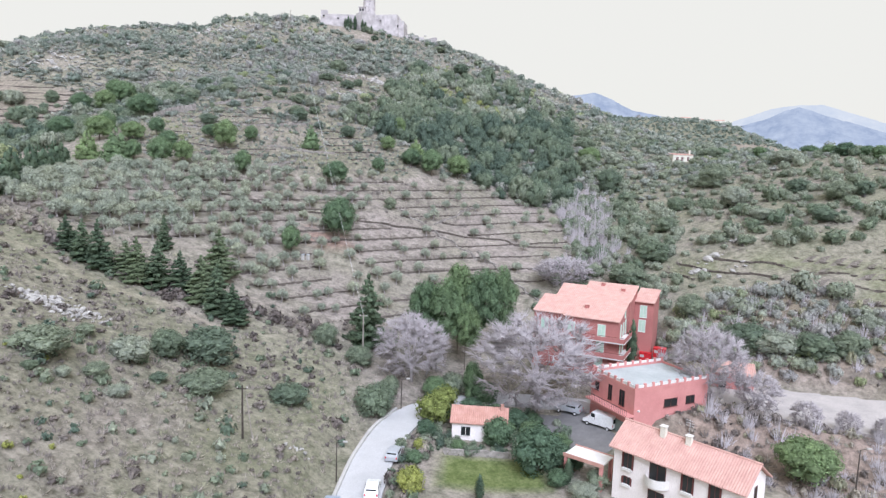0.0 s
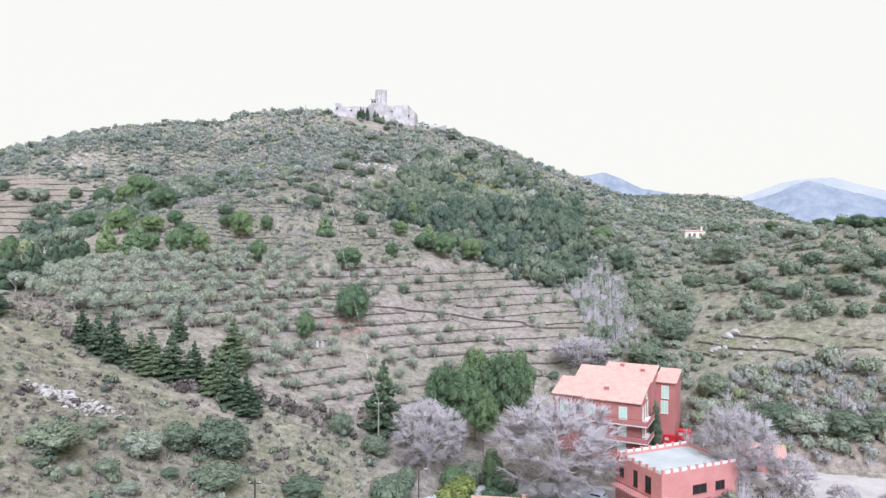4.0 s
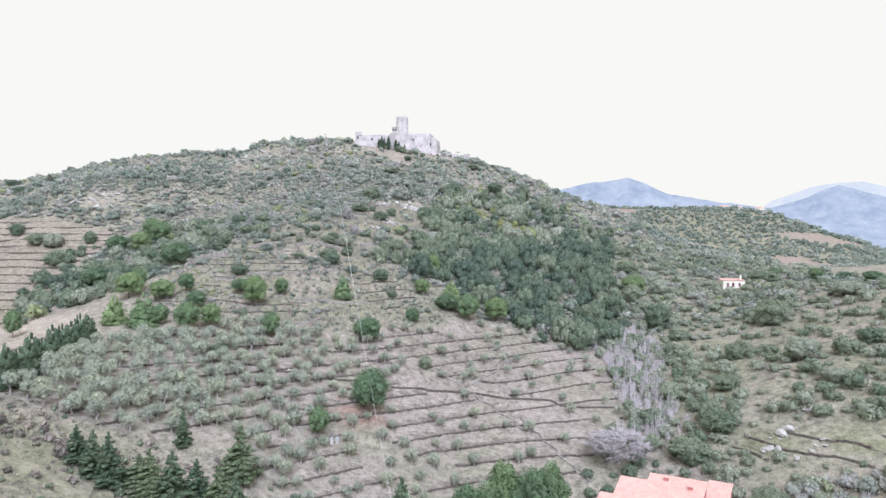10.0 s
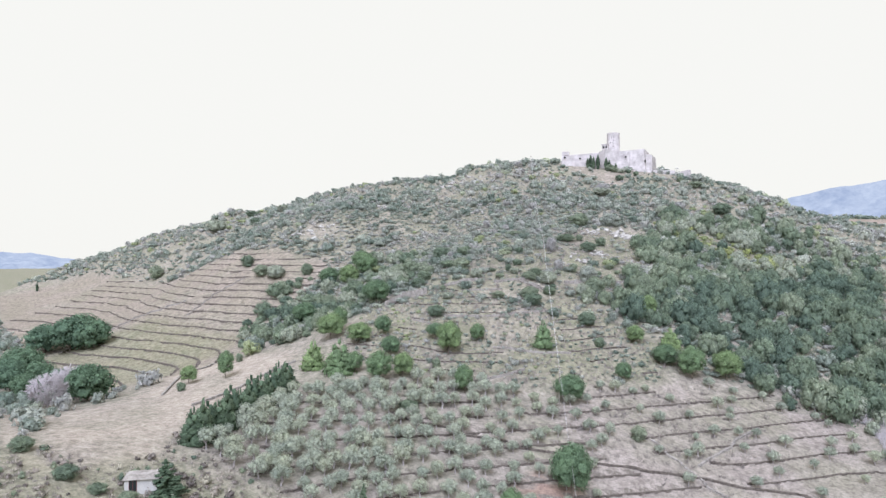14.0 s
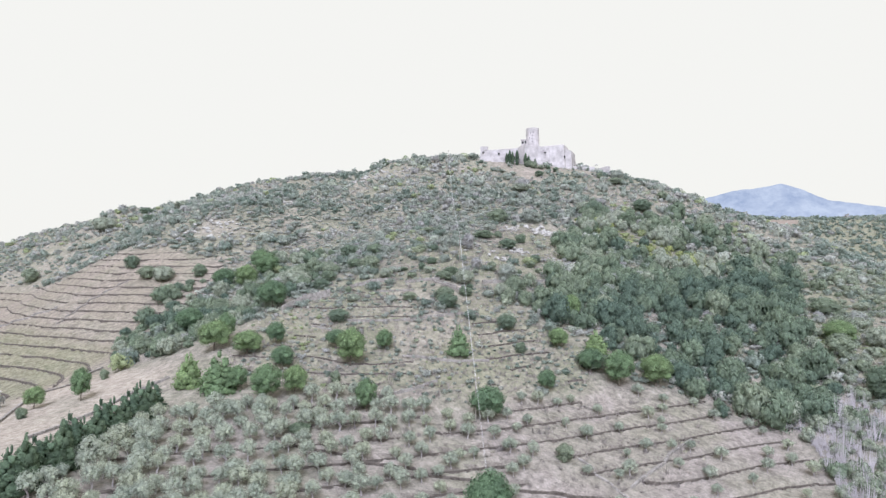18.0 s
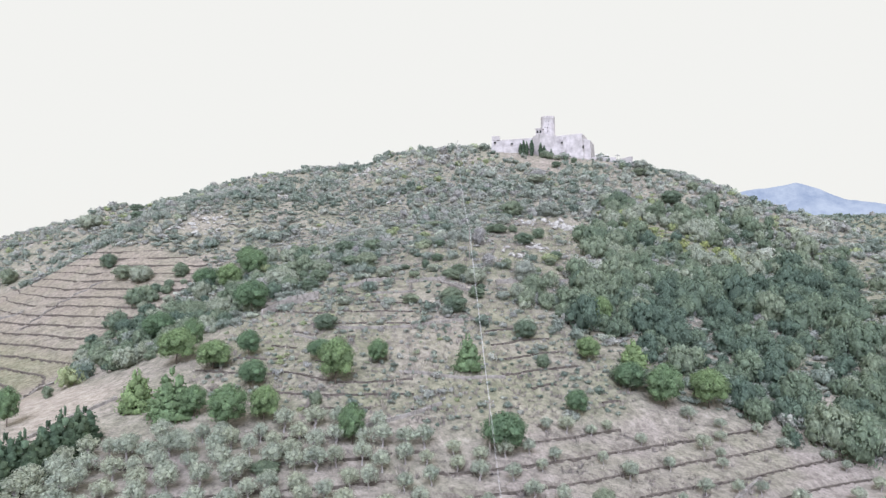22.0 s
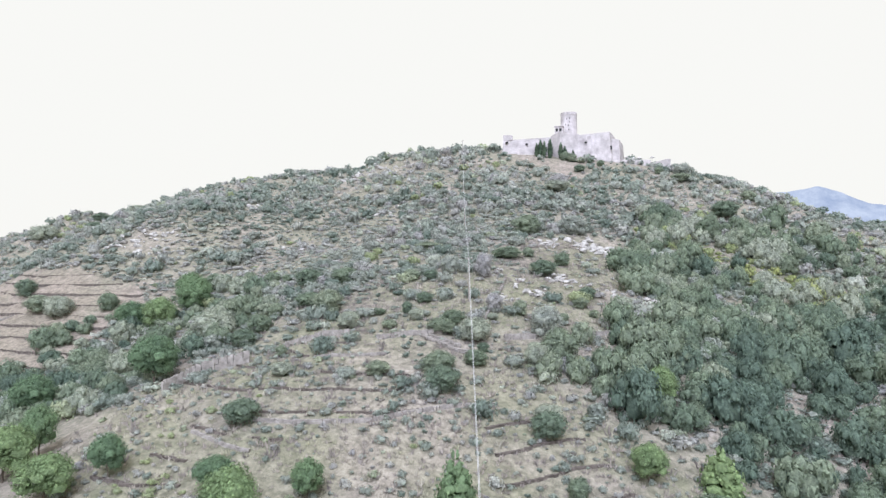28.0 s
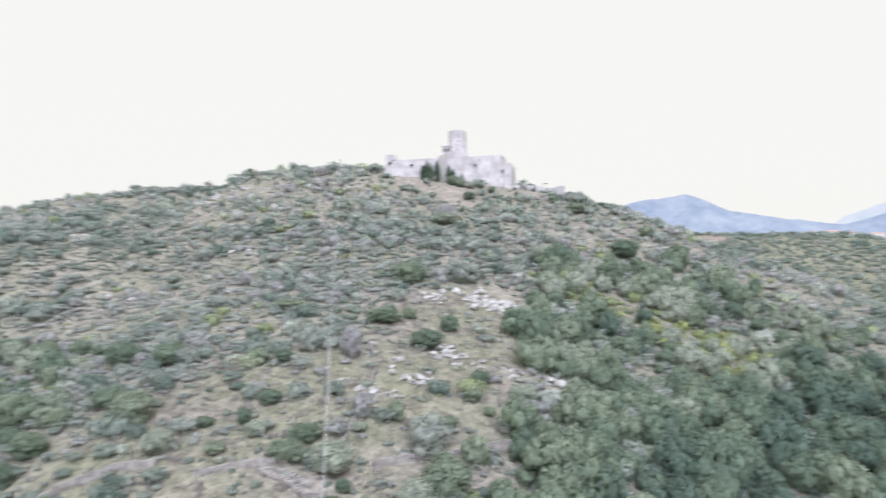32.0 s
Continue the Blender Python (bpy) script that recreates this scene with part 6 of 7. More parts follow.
for i, (x, y, sp, n_, s_) in enumerate(((58.3, 142.2, 1.0, 5, 1.4), (54.2, 140.4, 0.9, 6, 1.1), (61, 136.5, 2.2, 6, 0.7), (65, 146, 1.5, 5, 1.0), (-17.5, 80, 1.2, 6, 0.5), (76, 150, 2, 6, 0.9))):
    outcrop(x, y, sp, n_, s_, 60 + i, "white boulders lying on the grass")


# ---- buildings ----
def slab_roof(x0, x1, y0, y1, z0, z1, thick=0.14, wave=0.0, pitch=0.24):
    """A roof plane rising from y0 to y1, with rolls of tiles along the fall."""
    bm = bmesh.new()
    n_ = max(2, int((x1 - x0) / (pitch / 4))) if wave else 2
    n_ = min(n_, 400)
    rows = []
    for i in range(n_ + 1):
        x = x0 + (x1 - x0) * i / n_
        w = wave * math.sin(math.tau * (x - x0) / pitch)
        rows.append([bm.verts.new((x, y, z + w + d)) for y, z, d in ((y0, z0, 0), (y1, z1, 0), (y1, z1, -thick), (y0, z0, -thick))])
    for a, b in zip(rows, rows[1:]):
        for k in range(4):
            bm.faces.new((a[k], b[k], b[(k + 1) % 4], a[(k + 1) % 4]))
    bm.faces.new(rows[0])
    bm.faces.new(rows[-1][::-1])
    return bm


def window(parent, x, y, z, w, h, mat, frame_mat, axis="y", side=-1, name="window", label=""):
    """A window or shutter set in a wall that faces the side of the axis: frame, pane and sill."""
    def put(a0, a1, d0, d1, z0, z1):
        if axis == "y":
            return block(x + a0, x + a1, min(y + side * d0, y + side * d1), max(y + side * d0, y + side * d1), z + z0, z + z1)
        return block(min(x + side * d0, x + side * d1), max(x + side * d0, x + side * d1), y + a0, y + a1, z + z0, z + z1)
    p = part(name, put(-w / 2, w / 2, -0.03, 0.045, 0, h), mat, parent, label)
    fr = put(-w / 2 - 0.08, w / 2 + 0.08, -0.03, 0.03, h, h + 0.09)
    part("frame", fr, frame_mat, p)
    for s in (-1, 1):
        part("jamb", put(*sorted((s * w / 2, s * (w / 2 + 0.08))), -0.03, 0.03, 0, h), frame_mat, p)
    part("sill", put(-w / 2 - 0.12, w / 2 + 0.12, -0.03, 0.12, -0.09, 0), frame_mat, p)
    part("mullion", put(-0.03, 0.03, 0.045, 0.065, 0.02, h - 0.02), frame_mat, p)
    return p


def mono(e, name, x0, x1, y0, y1, base, zf, zb, wall, over=0.35):
    """A wing with a single-pitch tiled roof rising to the back."""
    bm = bmesh.new()
    prism([(x0, y0), (x1, y0), (x1, y1), (x0, y1)], base, [zf, zf, zb, zb], bm)
    part("wall", bm, wall, e)
    sl = (zb - zf) / (y1 - y0)
    part("roof", slab_roof(x0 - over * 0.6, x1 + over * 0.6, y0 - over, y1 + 0.1, zf + 0.16 - sl * over, zb + 0.16 + sl * 0.1, 0.16, 0.025, 0.36), TILE, e, "pale pink clay-tiled roof")


# the pink house, in its own frame: x along the front, y to the back
e = thing("pink_house", pose(16.8, 116.7, 24.5, 0, 0, -26.4), "salmon-pink rendered house with pale tiled roofs and green shutters", "house")
mono(e, "left", 0, 5.6, 0, 6.2, -1.5, 9.9, 11.7, PINK)
mono(e, "middle", 2.0, 6.4, 6.2, 11.5, -1.5, 11.3, 13.1, PINK)
mono(e, "front", 5.62, 15.1, -0.35, 7.2, -1.5, 9.75, 11.9, PINK)
mono(e, "rear", 6.42, 15.3, 7.5, 14.0, -1.5, 11.9, 13.6, PINK)
mono(e, "wing", 15.32, 18.7, 12.2, 18.2, -1.5, 11.2, 12.6, PINK)
for x, y, z, w, h in ((2.0, 0, 6.7, 1.25, 1.95), (6.9, -0.35, 6.55, 1.25, 2.15), (12.2, -0.35, 6.5, 1.25, 2.35), (12.1, -0.35, 3.75, 1.25, 2.55), (12.0, -0.35, 0.9, 1.25, 2.5), (16.9, 12.2, 8.3, 1.15, 2.2), (16.8, 12.2, 5.6, 1.15, 2.2)):
    window(e, x, y, z, w, h, GREENPAINT, WHITEPAINT, name="shutter", label="pale green louvred shutter")
for x, y, z in ((4.8, 0, 7.9), (9.3, -0.35, 7.75), (9.2, -0.35, 5.0)):
    window(e, x, y, z, 0.6, 0.7, GLASS, DARKWOOD)
for y, z, h in ((1.6, 6.5, 2.3), (3.6, 6.5, 2.3), (5.4, 6.7, 2.3), (1.6, 3.7, 2.3), (3.8, 3.7, 2.3), (4.6, 9.6, 1.3)):
    window(e, 15.1, y, z, 1.0, h, GREENPAINT, WHITEPAINT, "x", 1, "shutter", "pale green louvred shutter")
for z, x0 in ((6.35, 5.4), (3.55, 9.6)):
    b_ = part("balcony", block(x0, 16.4, -1.6, -0.35, z - 0.18, z), WHITEPAINT, e, "balcony slab with a pale edge")
    part("side_slab", block(15.1, 16.4, -0.35, 5.8, z - 0.18, z), WHITEPAINT, b_)
    part("rail", block(x0, 16.4, -1.6, -1.54, z + 0.9, z + 0.96), DARKWOOD, b_)
    part("parapet", block(x0, 16.4, -1.58, -1.5, z + 0.02, z + 0.75), PINK, b_)
    part("side_rail", block(16.33, 16.4, -1.5, 5.8, z + 0.02, z + 0.75), PINK, b_)
for x, y, z in ((8.7, 2.9, 10.8), (9.2, 12.6, 13.3), (13.2, 11.2, 12.9)):
    c_ = part("chimney", block(x - 0.35, x + 0.35, y - 0.25, y + 0.25, z - 0.3, z + 0.55), PINK, e)
    part("cap", block(x - 0.42, x + 0.42, y - 0.32, y + 0.32, z + 0.55, z + 0.63), TILE, c_)

# the annex with its crenellated roof terrace
e = thing("annex", pose(27.6, 89.8, 21.4, 0, 0, 25.5), "rose-pink flat-roofed annex with a crenellated parapet", "building")
part("wall", block(0, 14, 0, 9.6, -1.0, 7.6), ROSE, e)
part("roof", block(0.25, 13.75, 0.25, 9.35, 7.58, 7.66), ROOFFELT, e, "grey felted flat roof")
for a, b, c, d in ((-0.05, 14.05, -0.05, 0.2), (-0.05, 14.05, 9.4, 9.65), (-0.05, 0.2, 0.2, 9.4), (13.8, 14.05, 0.2, 9.4)):
    part("parapet", block(a, b, c, d, 7.55, 7.95), ROSE, e)
for i in range(10):
    for y0, y1 in ((-0.05, 0.2), (9.4, 9.65)):
        part("merlon", block(0.1 + i * 1.5, 0.5 + i * 1.5, y0, y1, 7.95, 8.6), ROSE, e)
        if i < 9:
            part("rail", block(0.5 + i * 1.5, 1.6 + i * 1.5, y0 + 0.08, y1 - 0.08, 8.0, 8.4), WHITEPAINT, e)
for i in range(1, 7):
    part("merlon", block(-0.05, 0.2, i * 1.45 - 0.2, i * 1.45 + 0.2, 7.95, 8.6), ROSE, e)
    part("rail", block(0.03, 0.12, i * 1.45 - 1.25, i * 1.45 - 0.2, 8.0, 8.4), WHITEPAINT, e)
for y, z, w, h in ((2.6, 4.7, 1.0, 2.2), (5.2, 4.7, 0.7, 2.2), (8.2, 5.2, 0.8, 1.2)):
    window(e, 0, y, z, w, h, GLASS, DARKWOOD, "x", -1)
window(e, 6.8, 0, 4.6, 2.4, 1.1, GLASS, DARKWOOD)
window(e, 10.6, 0, 4.6, 1.6, 1.1, GLASS, DARKWOOD)
part("garage_door", block(-0.06, 0.02, 1.8, 4.2, 0.0, 2.4), worn("grey_green_paint", (0.2, 0.25, 0.24), (0.28, 0.33, 0.31)), e, "dull green garage door")
b_ = part("balcony", block(-1.5, 0, -0.2, 9.0, 3.9, 4.1), ROSE, e, "pink balcony with a dark railing")
part("rail", block(-1.5, -1.44, -0.2, 9.0, 4.95, 5.02), DARKPOLE, b_)
for i in range(24):
    part("baluster", block(-1.49, -1.45, -0.15 + i * 0.39, -0.11 + i * 0.39, 4.1, 4.95), DARKPOLE, b_)
part("lamp", block(0.6, 0.85, -0.3, -0.01, 4.6, 4.8), WHITEPAINT, e)

# the villa
e = thing("villa", pose(20.9, 76.4, 20.3, 0, 0, -46), "white two-storey villa with a long red-tiled roof", "house")
bm = bmesh.new()
ends = [[bm.verts.new((x, y, z)) for y, z in ((0.45, -1.5), (0.45, 6.7), (3.4, 8.7), (6.3, 6.7), (6.3, -1.5))] for x in (0.4, 15.8)]
for k in range(5):
    bm.faces.new((ends[0][k], ends[1][k], ends[1][(k + 1) % 5], ends[0][(k + 1) % 5]))
bm.faces.new(ends[0])
bm.faces.new(ends[1][::-1])
part("wall", bm, WHITEWALL, e)
part("roof", slab_roof(-0.1, 16.3, -0.1, 3.4, 6.55, 8.95, 0.14, 0.045, 0.3), TILE, e, "salmon clay-tiled roof in long rolls")
bm = slab_roof(-0.1, 16.3, 0.0, 3.5, 6.55, 8.95, 0.14, 0.045, 0.3)
for v in bm.verts:
    v.co.y = 6.9 - v.co.y
part("roof", bm, TILE, e)
bm = bmesh.new()
for i in range(41):
    tube(bm, (-0.1 + i * 0.4, 3.45, 8.98), (0.34 + i * 0.4, 3.45, 9.0), 0.14, 0.12, 6)
part("ridge", bm, TILE, e)
for x, z, w, h in ((2.3, 4.3, 1.1, 2.1), (9.7, 4.2, 1.1, 2.2), (12.8, 4.2, 1.0, 2.2), (2.3, 2.3, 0.9, 0.9), (9.7, 0.8, 1.1, 2.0)):
    w_ = window(e, x, 0.45, z, w, h, GLASS, DARKWOOD)
    for s in (-1, 1):
        part("shutter", block(*sorted((x + s * (w / 2 + 0.02), x + s * (w / 2 + 0.2))), 0.3, 0.42, z, z + h), DARKWOOD, w_, "folded dark red shutter")
    part("window_box", block(x - w / 2 - 0.1, x + w / 2 + 0.1, 0.15, 0.42, z - 0.25, z + 0.05), WHITEPAINT, w_)
for z in (3.9, 0.6):
    window(e, 6.1, 0.45, z, 1.9, 2.2, GLASS, DARKWOOD, name="balcony_door")
    bm = bmesh.new()
    pts = [(4.6 + 3.0 * i / 12, 0.45 - 1.25 * math.sin(math.pi * i / 12) ** 0.6) for i in range(13)]
    lo = [bm.verts.new((x, y, z - 0.25)) for x, y in pts]
    hi = [bm.verts.new((x, y, z + 0.85)) for x, y in pts]
    for k in range(12):
        bm.faces.new((lo[k], lo[k + 1], hi[k + 1], hi[k]))
    bm.faces.new(lo[::-1])
    b_ = part("balcony", bm, WHITEPAINT, e, "bowed white balcony")
window(e, 15.8, 3.6, 4.6, 0.7, 1.6, GLASS, DARKWOOD, "x", 1)
for x, y, h in ((5.2, 3.0, 1.2), (8.3, 3.1, 1.0)):
    c_ = part("chimney", block(x - 0.32, x + 0.32, y - 0.3, y + 0.3, 8.2, 8.6 + h, None, 0.03), CREAM, e)
    part("cap", block(x - 0.4, x + 0.4, y - 0.38, y + 0.38, 8.6 + h, 8.68 + h), WHITEPAINT, c_)
bm = tube(bmesh.new(), (8.0, 3.6, 8.8), (8.0, 3.6, 11.4), 0.03, 0.02)
for z in (10.6, 10.9, 11.2):
    tube(bm, (7.5, 3.6, z), (8.5, 3.6, z), 0.02, 0.02)
part("aerial", bm, CABLE, e, "thin metal roof aerial")

# the low pink outbuilding by the yard
e = thing("outbuilding", pose(44.4, 104.4, 25.3, 0, 0, -20), "low pink outbuilding with a tiled roof beside the yard", "building")
part("wall", block(0, 6.2, 0, 4.0, -0.8, 2.5), ROSE, e)
part("roof", slab_roof(-0.3, 6.5, -0.3, 4.3, 2.55, 3.4, 0.14, 0.04, 0.3), TILE, e)
window(e, 1.6, 0, 0.0, 1.0, 2.0, GLASS, DARKWOOD, name="door")
window(e, 4.2, 0, 0.9, 1.2, 1.0, GLASS, DARKWOOD)

# the carport beside it
e = thing("carport", pose(16.6, 80.6, 20.4, 0, 0, -38), "flat white canopy with pink edges on pink piers", "carport")
part("roof", block(-0.2, 5.0, -0.2, 3.0, 3.2, 3.38), WHITEPAINT, e)
part("beam", block(-0.3, 5.1, -0.35, -0.2, 3.05, 3.5), REDTILE, e)
part("beam", block(-0.3, 5.1, 3.0, 3.15, 3.05, 3.5), REDTILE, e)
for x, y in ((0, 0), (4.8, 0), (0, 2.8), (4.8, 2.8)):
    part("pier", block(x - 0.2, x + 0.2, y - 0.2, y + 0.2, -0.6, 3.2), ROSE, e)

# the small white house
e = thing("small_house", pose(2.0, 91.7, 20.3, 0, 0, -5.6), "small white house with a red tiled roof in the garden", "house")
bm = bmesh.new()
ends = [[bm.verts.new((x, y, z)) for y, z in ((0.2, -1.0), (0.2, 2.7), (2.6, 4.15), (4.8, 2.7), (4.8, -1.0))] for x in (0.1, 7.9)]
for k in range(5):
    bm.faces.new((ends[0][k], ends[1][k], ends[1][(k + 1) % 5], ends[0][(k + 1) % 5]))
bm.faces.new(ends[0])
bm.faces.new(ends[1][::-1])
part("wall", bm, WHITEWALL, e)
part("roof", slab_roof(-0.2, 8.2, -0.15, 2.6, 2.65, 4.35, 0.12, 0.04, 0.3), REDTILE, e, "weathered red clay-tiled roof")
bm = slab_roof(-0.2, 8.2, 0.0, 2.6, 2.65, 4.35, 0.12, 0.04, 0.3)
for v in bm.verts:
    v.co.y = 5.2 - v.co.y
part("roof", bm, REDTILE, e)
window(e, 2.1, 0.2, 0.7, 1.3, 1.3, GLASS, WHITEPAINT)
window(e, 5.6, 0.2, -0.3, 1.2, 2.4, GLASS, WHITEPAINT, name="door")
part("chimney", block(7.0, 7.5, 2.0, 2.5, 3.6, 4.9), REDTILE, e)

# far white cottage, shed, farm on the far ridge
e = thing("cottage", pose(84, 248, ground_at(88, 250) - 0.1), "cream white cottage alone on the far slope", "house")
part("wall", block(0, 7.4, 0, 5, -2.5, 2.5), CREAM, e)
part("roof", slab_roof(-0.2, 7.6, -0.2, 5.2, 2.6, 3.1, 0.15, 0.03, 0.4), TILE, e)
part("chimney", block(6.4, 7.0, 2, 2.7, 2.7, 4.3), CREAM, e)
for x in (1.6, 3.4, 5.6):
    window(e, x, 0, 0.3, 0.8, 1.4, DARKWOOD, WHITEPAINT)
e = thing("shed", pose(-81.5, 103.4, ground_at(-80, 104.5), 0, 0, 32), "pale block shed with a flat sheet roof", "shed")
part("wall", block(0, 4.6, 0, 3.2, -0.8, 1.9), CONCRETE, e)
part("roof", slab_roof(-0.3, 4.9, -0.3, 3.5, 2.05, 2.3, 0.08, 0.02, 0.25), FIELDSTONE, e)
window(e, 1.2, 0, 0.0, 1.0, 1.9, GLASS, DARKWOOD, name="door")
for x, y, w, h, t in ((392, 1128, 16, 6, 0), (415, 1118, 10, 5, 10), (440, 1108, 14, 6, -15), (372, 1134, 20, 5, 4), (178, 900, 12, 5, 10), (205, 905, 9, 4, 0)):
    e = thing("farmhouse", pose(x, y, ground_at(x, y) - 1, 0, 0, t), "pale farm building on the far ridge", "house", "farm on the far ridge")
    part("wall", block(0, w, 0, 8, -2, h), CREAM, e)
    part("roof", slab_roof(-0.4, w + 0.4, -0.4, 8.4, h + 0.1, h + 1.8, 0.2), TILE, e)
    for k in range(int(w // 4)):
        window(e, 2 + k * 4, 0, 1.5, 1.2, 1.6, GLASS, DARKWOOD)


# ---- the fort ----
e = thing("fort", pose(0, 0, 0), "old star-shaped stone fort with a round tower on the hilltop", "fort")
part("bastion", prism([(-75, 398), (-70, 399.4), (-55.6, 406.5), (-54, 421), (-72, 416)], 133, [143.6, 143.5, 145.0, 145.0, 144.0], None, 0.09), FORT, e)
part("bastion", prism([(-44.6, 405), (-31.2, 402.6), (-29.6, 413), (-34, 424), (-46, 426)], 129.5, [144.9, 145.1, 144.6, 144.9, 144.9], None, 0.15), FORT, e)
part("bastion", prism([(-31, 404.2), (-27.6, 407), (-26.4, 420), (-33, 422)], 129, [142.6, 142.4, 142.2, 142.4], None, 0.16), FORT, e)
part("keep", prism([(-55.5, 404.5), (-51.2, 399.2), (-44, 405.2), (-43, 424), (-56, 424)], 130, [145.2, 145.7, 145.3, 145.7, 145.7], None, 0.07), FORT, e)
part("turret", prism([(-75, 398), (-71.2, 398.6), (-71.6, 402), (-74.6, 401.6)], 143.3, [145.4] * 4, None, 0.02), FORT, e)
g_ = part("gatehouse", prism([(-54.2, 406.4), (-50.8, 406.4), (-50.8, 410), (-54.2, 410)], 145.0, [149.4] * 4), FORT, e)
for x in (-53.3, -51.8):
    # solid dark block on the wall, its colour in place of the hollow's shade
    part("opening", block(x - 0.5, x + 0.5, 406.33, 406.5, 147.3, 148.6), GLASS, g_, "dark block for the shade inside a gatehouse opening")
part("roof", block(-54.5, -50.5, 406.1, 410.3, 149.35, 149.65), FORT, g_)
bm = bmesh.new()
ring = []
for z, r in ((140, 3.85), (146, 3.75), (156.2, 3.55), (156.25, 3.62), (157.5, 3.6), (157.5, 3.2), (156.4, 3.2)):
    ring.append([bm.verts.new((-49.5 + r * math.cos(k * math.tau / 28), 418.5 + r * math.sin(k * math.tau / 28), z)) for k in range(28)])
for a, b in zip(ring, ring[1:]):
    for k in range(28):
        bm.faces.new((a[k], a[(k + 1) % 28], b[(k + 1) % 28], b[k]))
bm.faces.new(ring[-1])
t_ = part("tower", bm, FORT, e, "round pale stone tower")
for a, z in ((-98, 154.4), (-80, 153.0), (-86, 151.4), (-78, 154.6), (-108, 151.8), (-84, 149.6)):
    c_, s_ = math.cos(radians(a)), math.sin(radians(a))
    # no hole is cut: a dark block gives the shade inside the slit
    part("arrow_slit", block(-49.5 + 3.6 * c_ - 0.13, -49.5 + 3.6 * c_ + 0.13, 418.5 + 3.66 * s_ - 0.1, 418.5 + 3.66 * s_ + 0.4, z - 0.35, z + 0.35), GLASS, t_)
for x, y, z, w, h in ((-30.6, 401.6, 138.3, 0.7, 1.5), (-65.5, 401.0, 141.6, 1.0, 0.7), (-73.4, 397.8, 142.2, 1.1, 0.7), (-60.6, 403.1, 139.8, 0.7, 3.4), (-41.0, 403.6, 141.4, 0.9, 0.6)):
    part("window", block(x - w / 2, x + w / 2, y - 0.25, y + 0.8, z - h / 2, z + h / 2), GLASS, e)
part("forewall", prism([(-69, 398.0), (-57, 401.2), (-57, 403.0), (-69, 400.0)], 132, [139.6, 140.4, 140.4, 139.6], None, 0.04), FORT, e)
part("buttress", prism([(-40.3, 402.8), (-39.0, 402.6), (-39.0, 405), (-40.3, 405)], 131, [143.8] * 4, None, 0.08), FORT, e)
part("rubble_plinth", prism([(-39, 399.6), (-27, 399.4), (-27, 403), (-39, 403)], 128, [132.9, 132.6, 132.6, 132.9], None, 0.02), FORT, e)
part("outer_wall", prism([(-26.5, 402.6), (-15.2, 402.4), (-15.2, 403.6), (-26.5, 404)], 127, [133.2, 132.6, 132.6, 133.4]), FORT, e)
part("outer_wall", prism([(-15, 402.2), (-9, 399.6), (-7.6, 400.4), (-7.6, 410), (-13.8, 410)], 126, [131.2, 132.2, 132.2, 132.2, 131.4]), FORT, e)
for x, y in ((-24.6, 404.5), (-19.6, 405), (-14.6, 404.6), (-22, 406.5)):
    p_ = thing("parasol", Matrix.Translation((x, y, max(ground_at(x, y), 131.5))), "closed grey parasol on the fort's terrace", "parasol", "parasols on the terrace")
    part("pole", tube(bmesh.new(), (0, 0, -3), (0, 0, 2.6), 0.05, 0.04), WOODPOLE, p_)
    part("canopy", tube(bmesh.new(), (0, 0, 2.2), (0, 0, 2.9), 1.2, 0.05, 8), CONCRETE, p_)
for x, y, h, w in ((-60.6, 397.2, 6.4, 2.6), (-59.0, 397.0, 8.4, 3.0), (-57.4, 396.6, 7.8, 2.8), (-55.0, 396.4, 9.2, 3.4), (-50.6, 397, 7.8, 3.0), (-49.0, 397.2, 6.4, 2.8), (-45.8, 399, 4.6, 1.8)):
    plant("cypress", x, y, h, w)
for x, y, h, w in ((-48.5, 395, 4.4, 5.0), (-45.6, 393, 4.2, 4.6), (-42.0, 392, 3.2, 4.0), (-38.6, 394, 2.4, 3.0)):
    plant("bush", x, y, h, w)


# ---- power line, poles and lamps ----
def utility_pole(x, y, h, mat, label, arm=True):
    e = thing("utility_pole", Matrix.Translation((x, y, ground_at(x, y))), label, "pole", "utility poles")
    part("shaft", tube(bmesh.new(), (0, 0, -0.6), (0, 0, h), 0.15, 0.1, 8), mat, e)
    if arm:
        part("crossarm", block(-0.7, 0.7, -0.06, 0.06, h - 0.45, h - 0.33), mat, e)
        for s in (-0.6, 0, 0.6):
            part("insulator", tube(bmesh.new(), (s, 0, h - 0.33), (s, 0, h - 0.12), 0.06, 0.04, 6), WHITEPAINT, e)
    return Vector((x, y, ground_at(x, y) + h - 0.12))


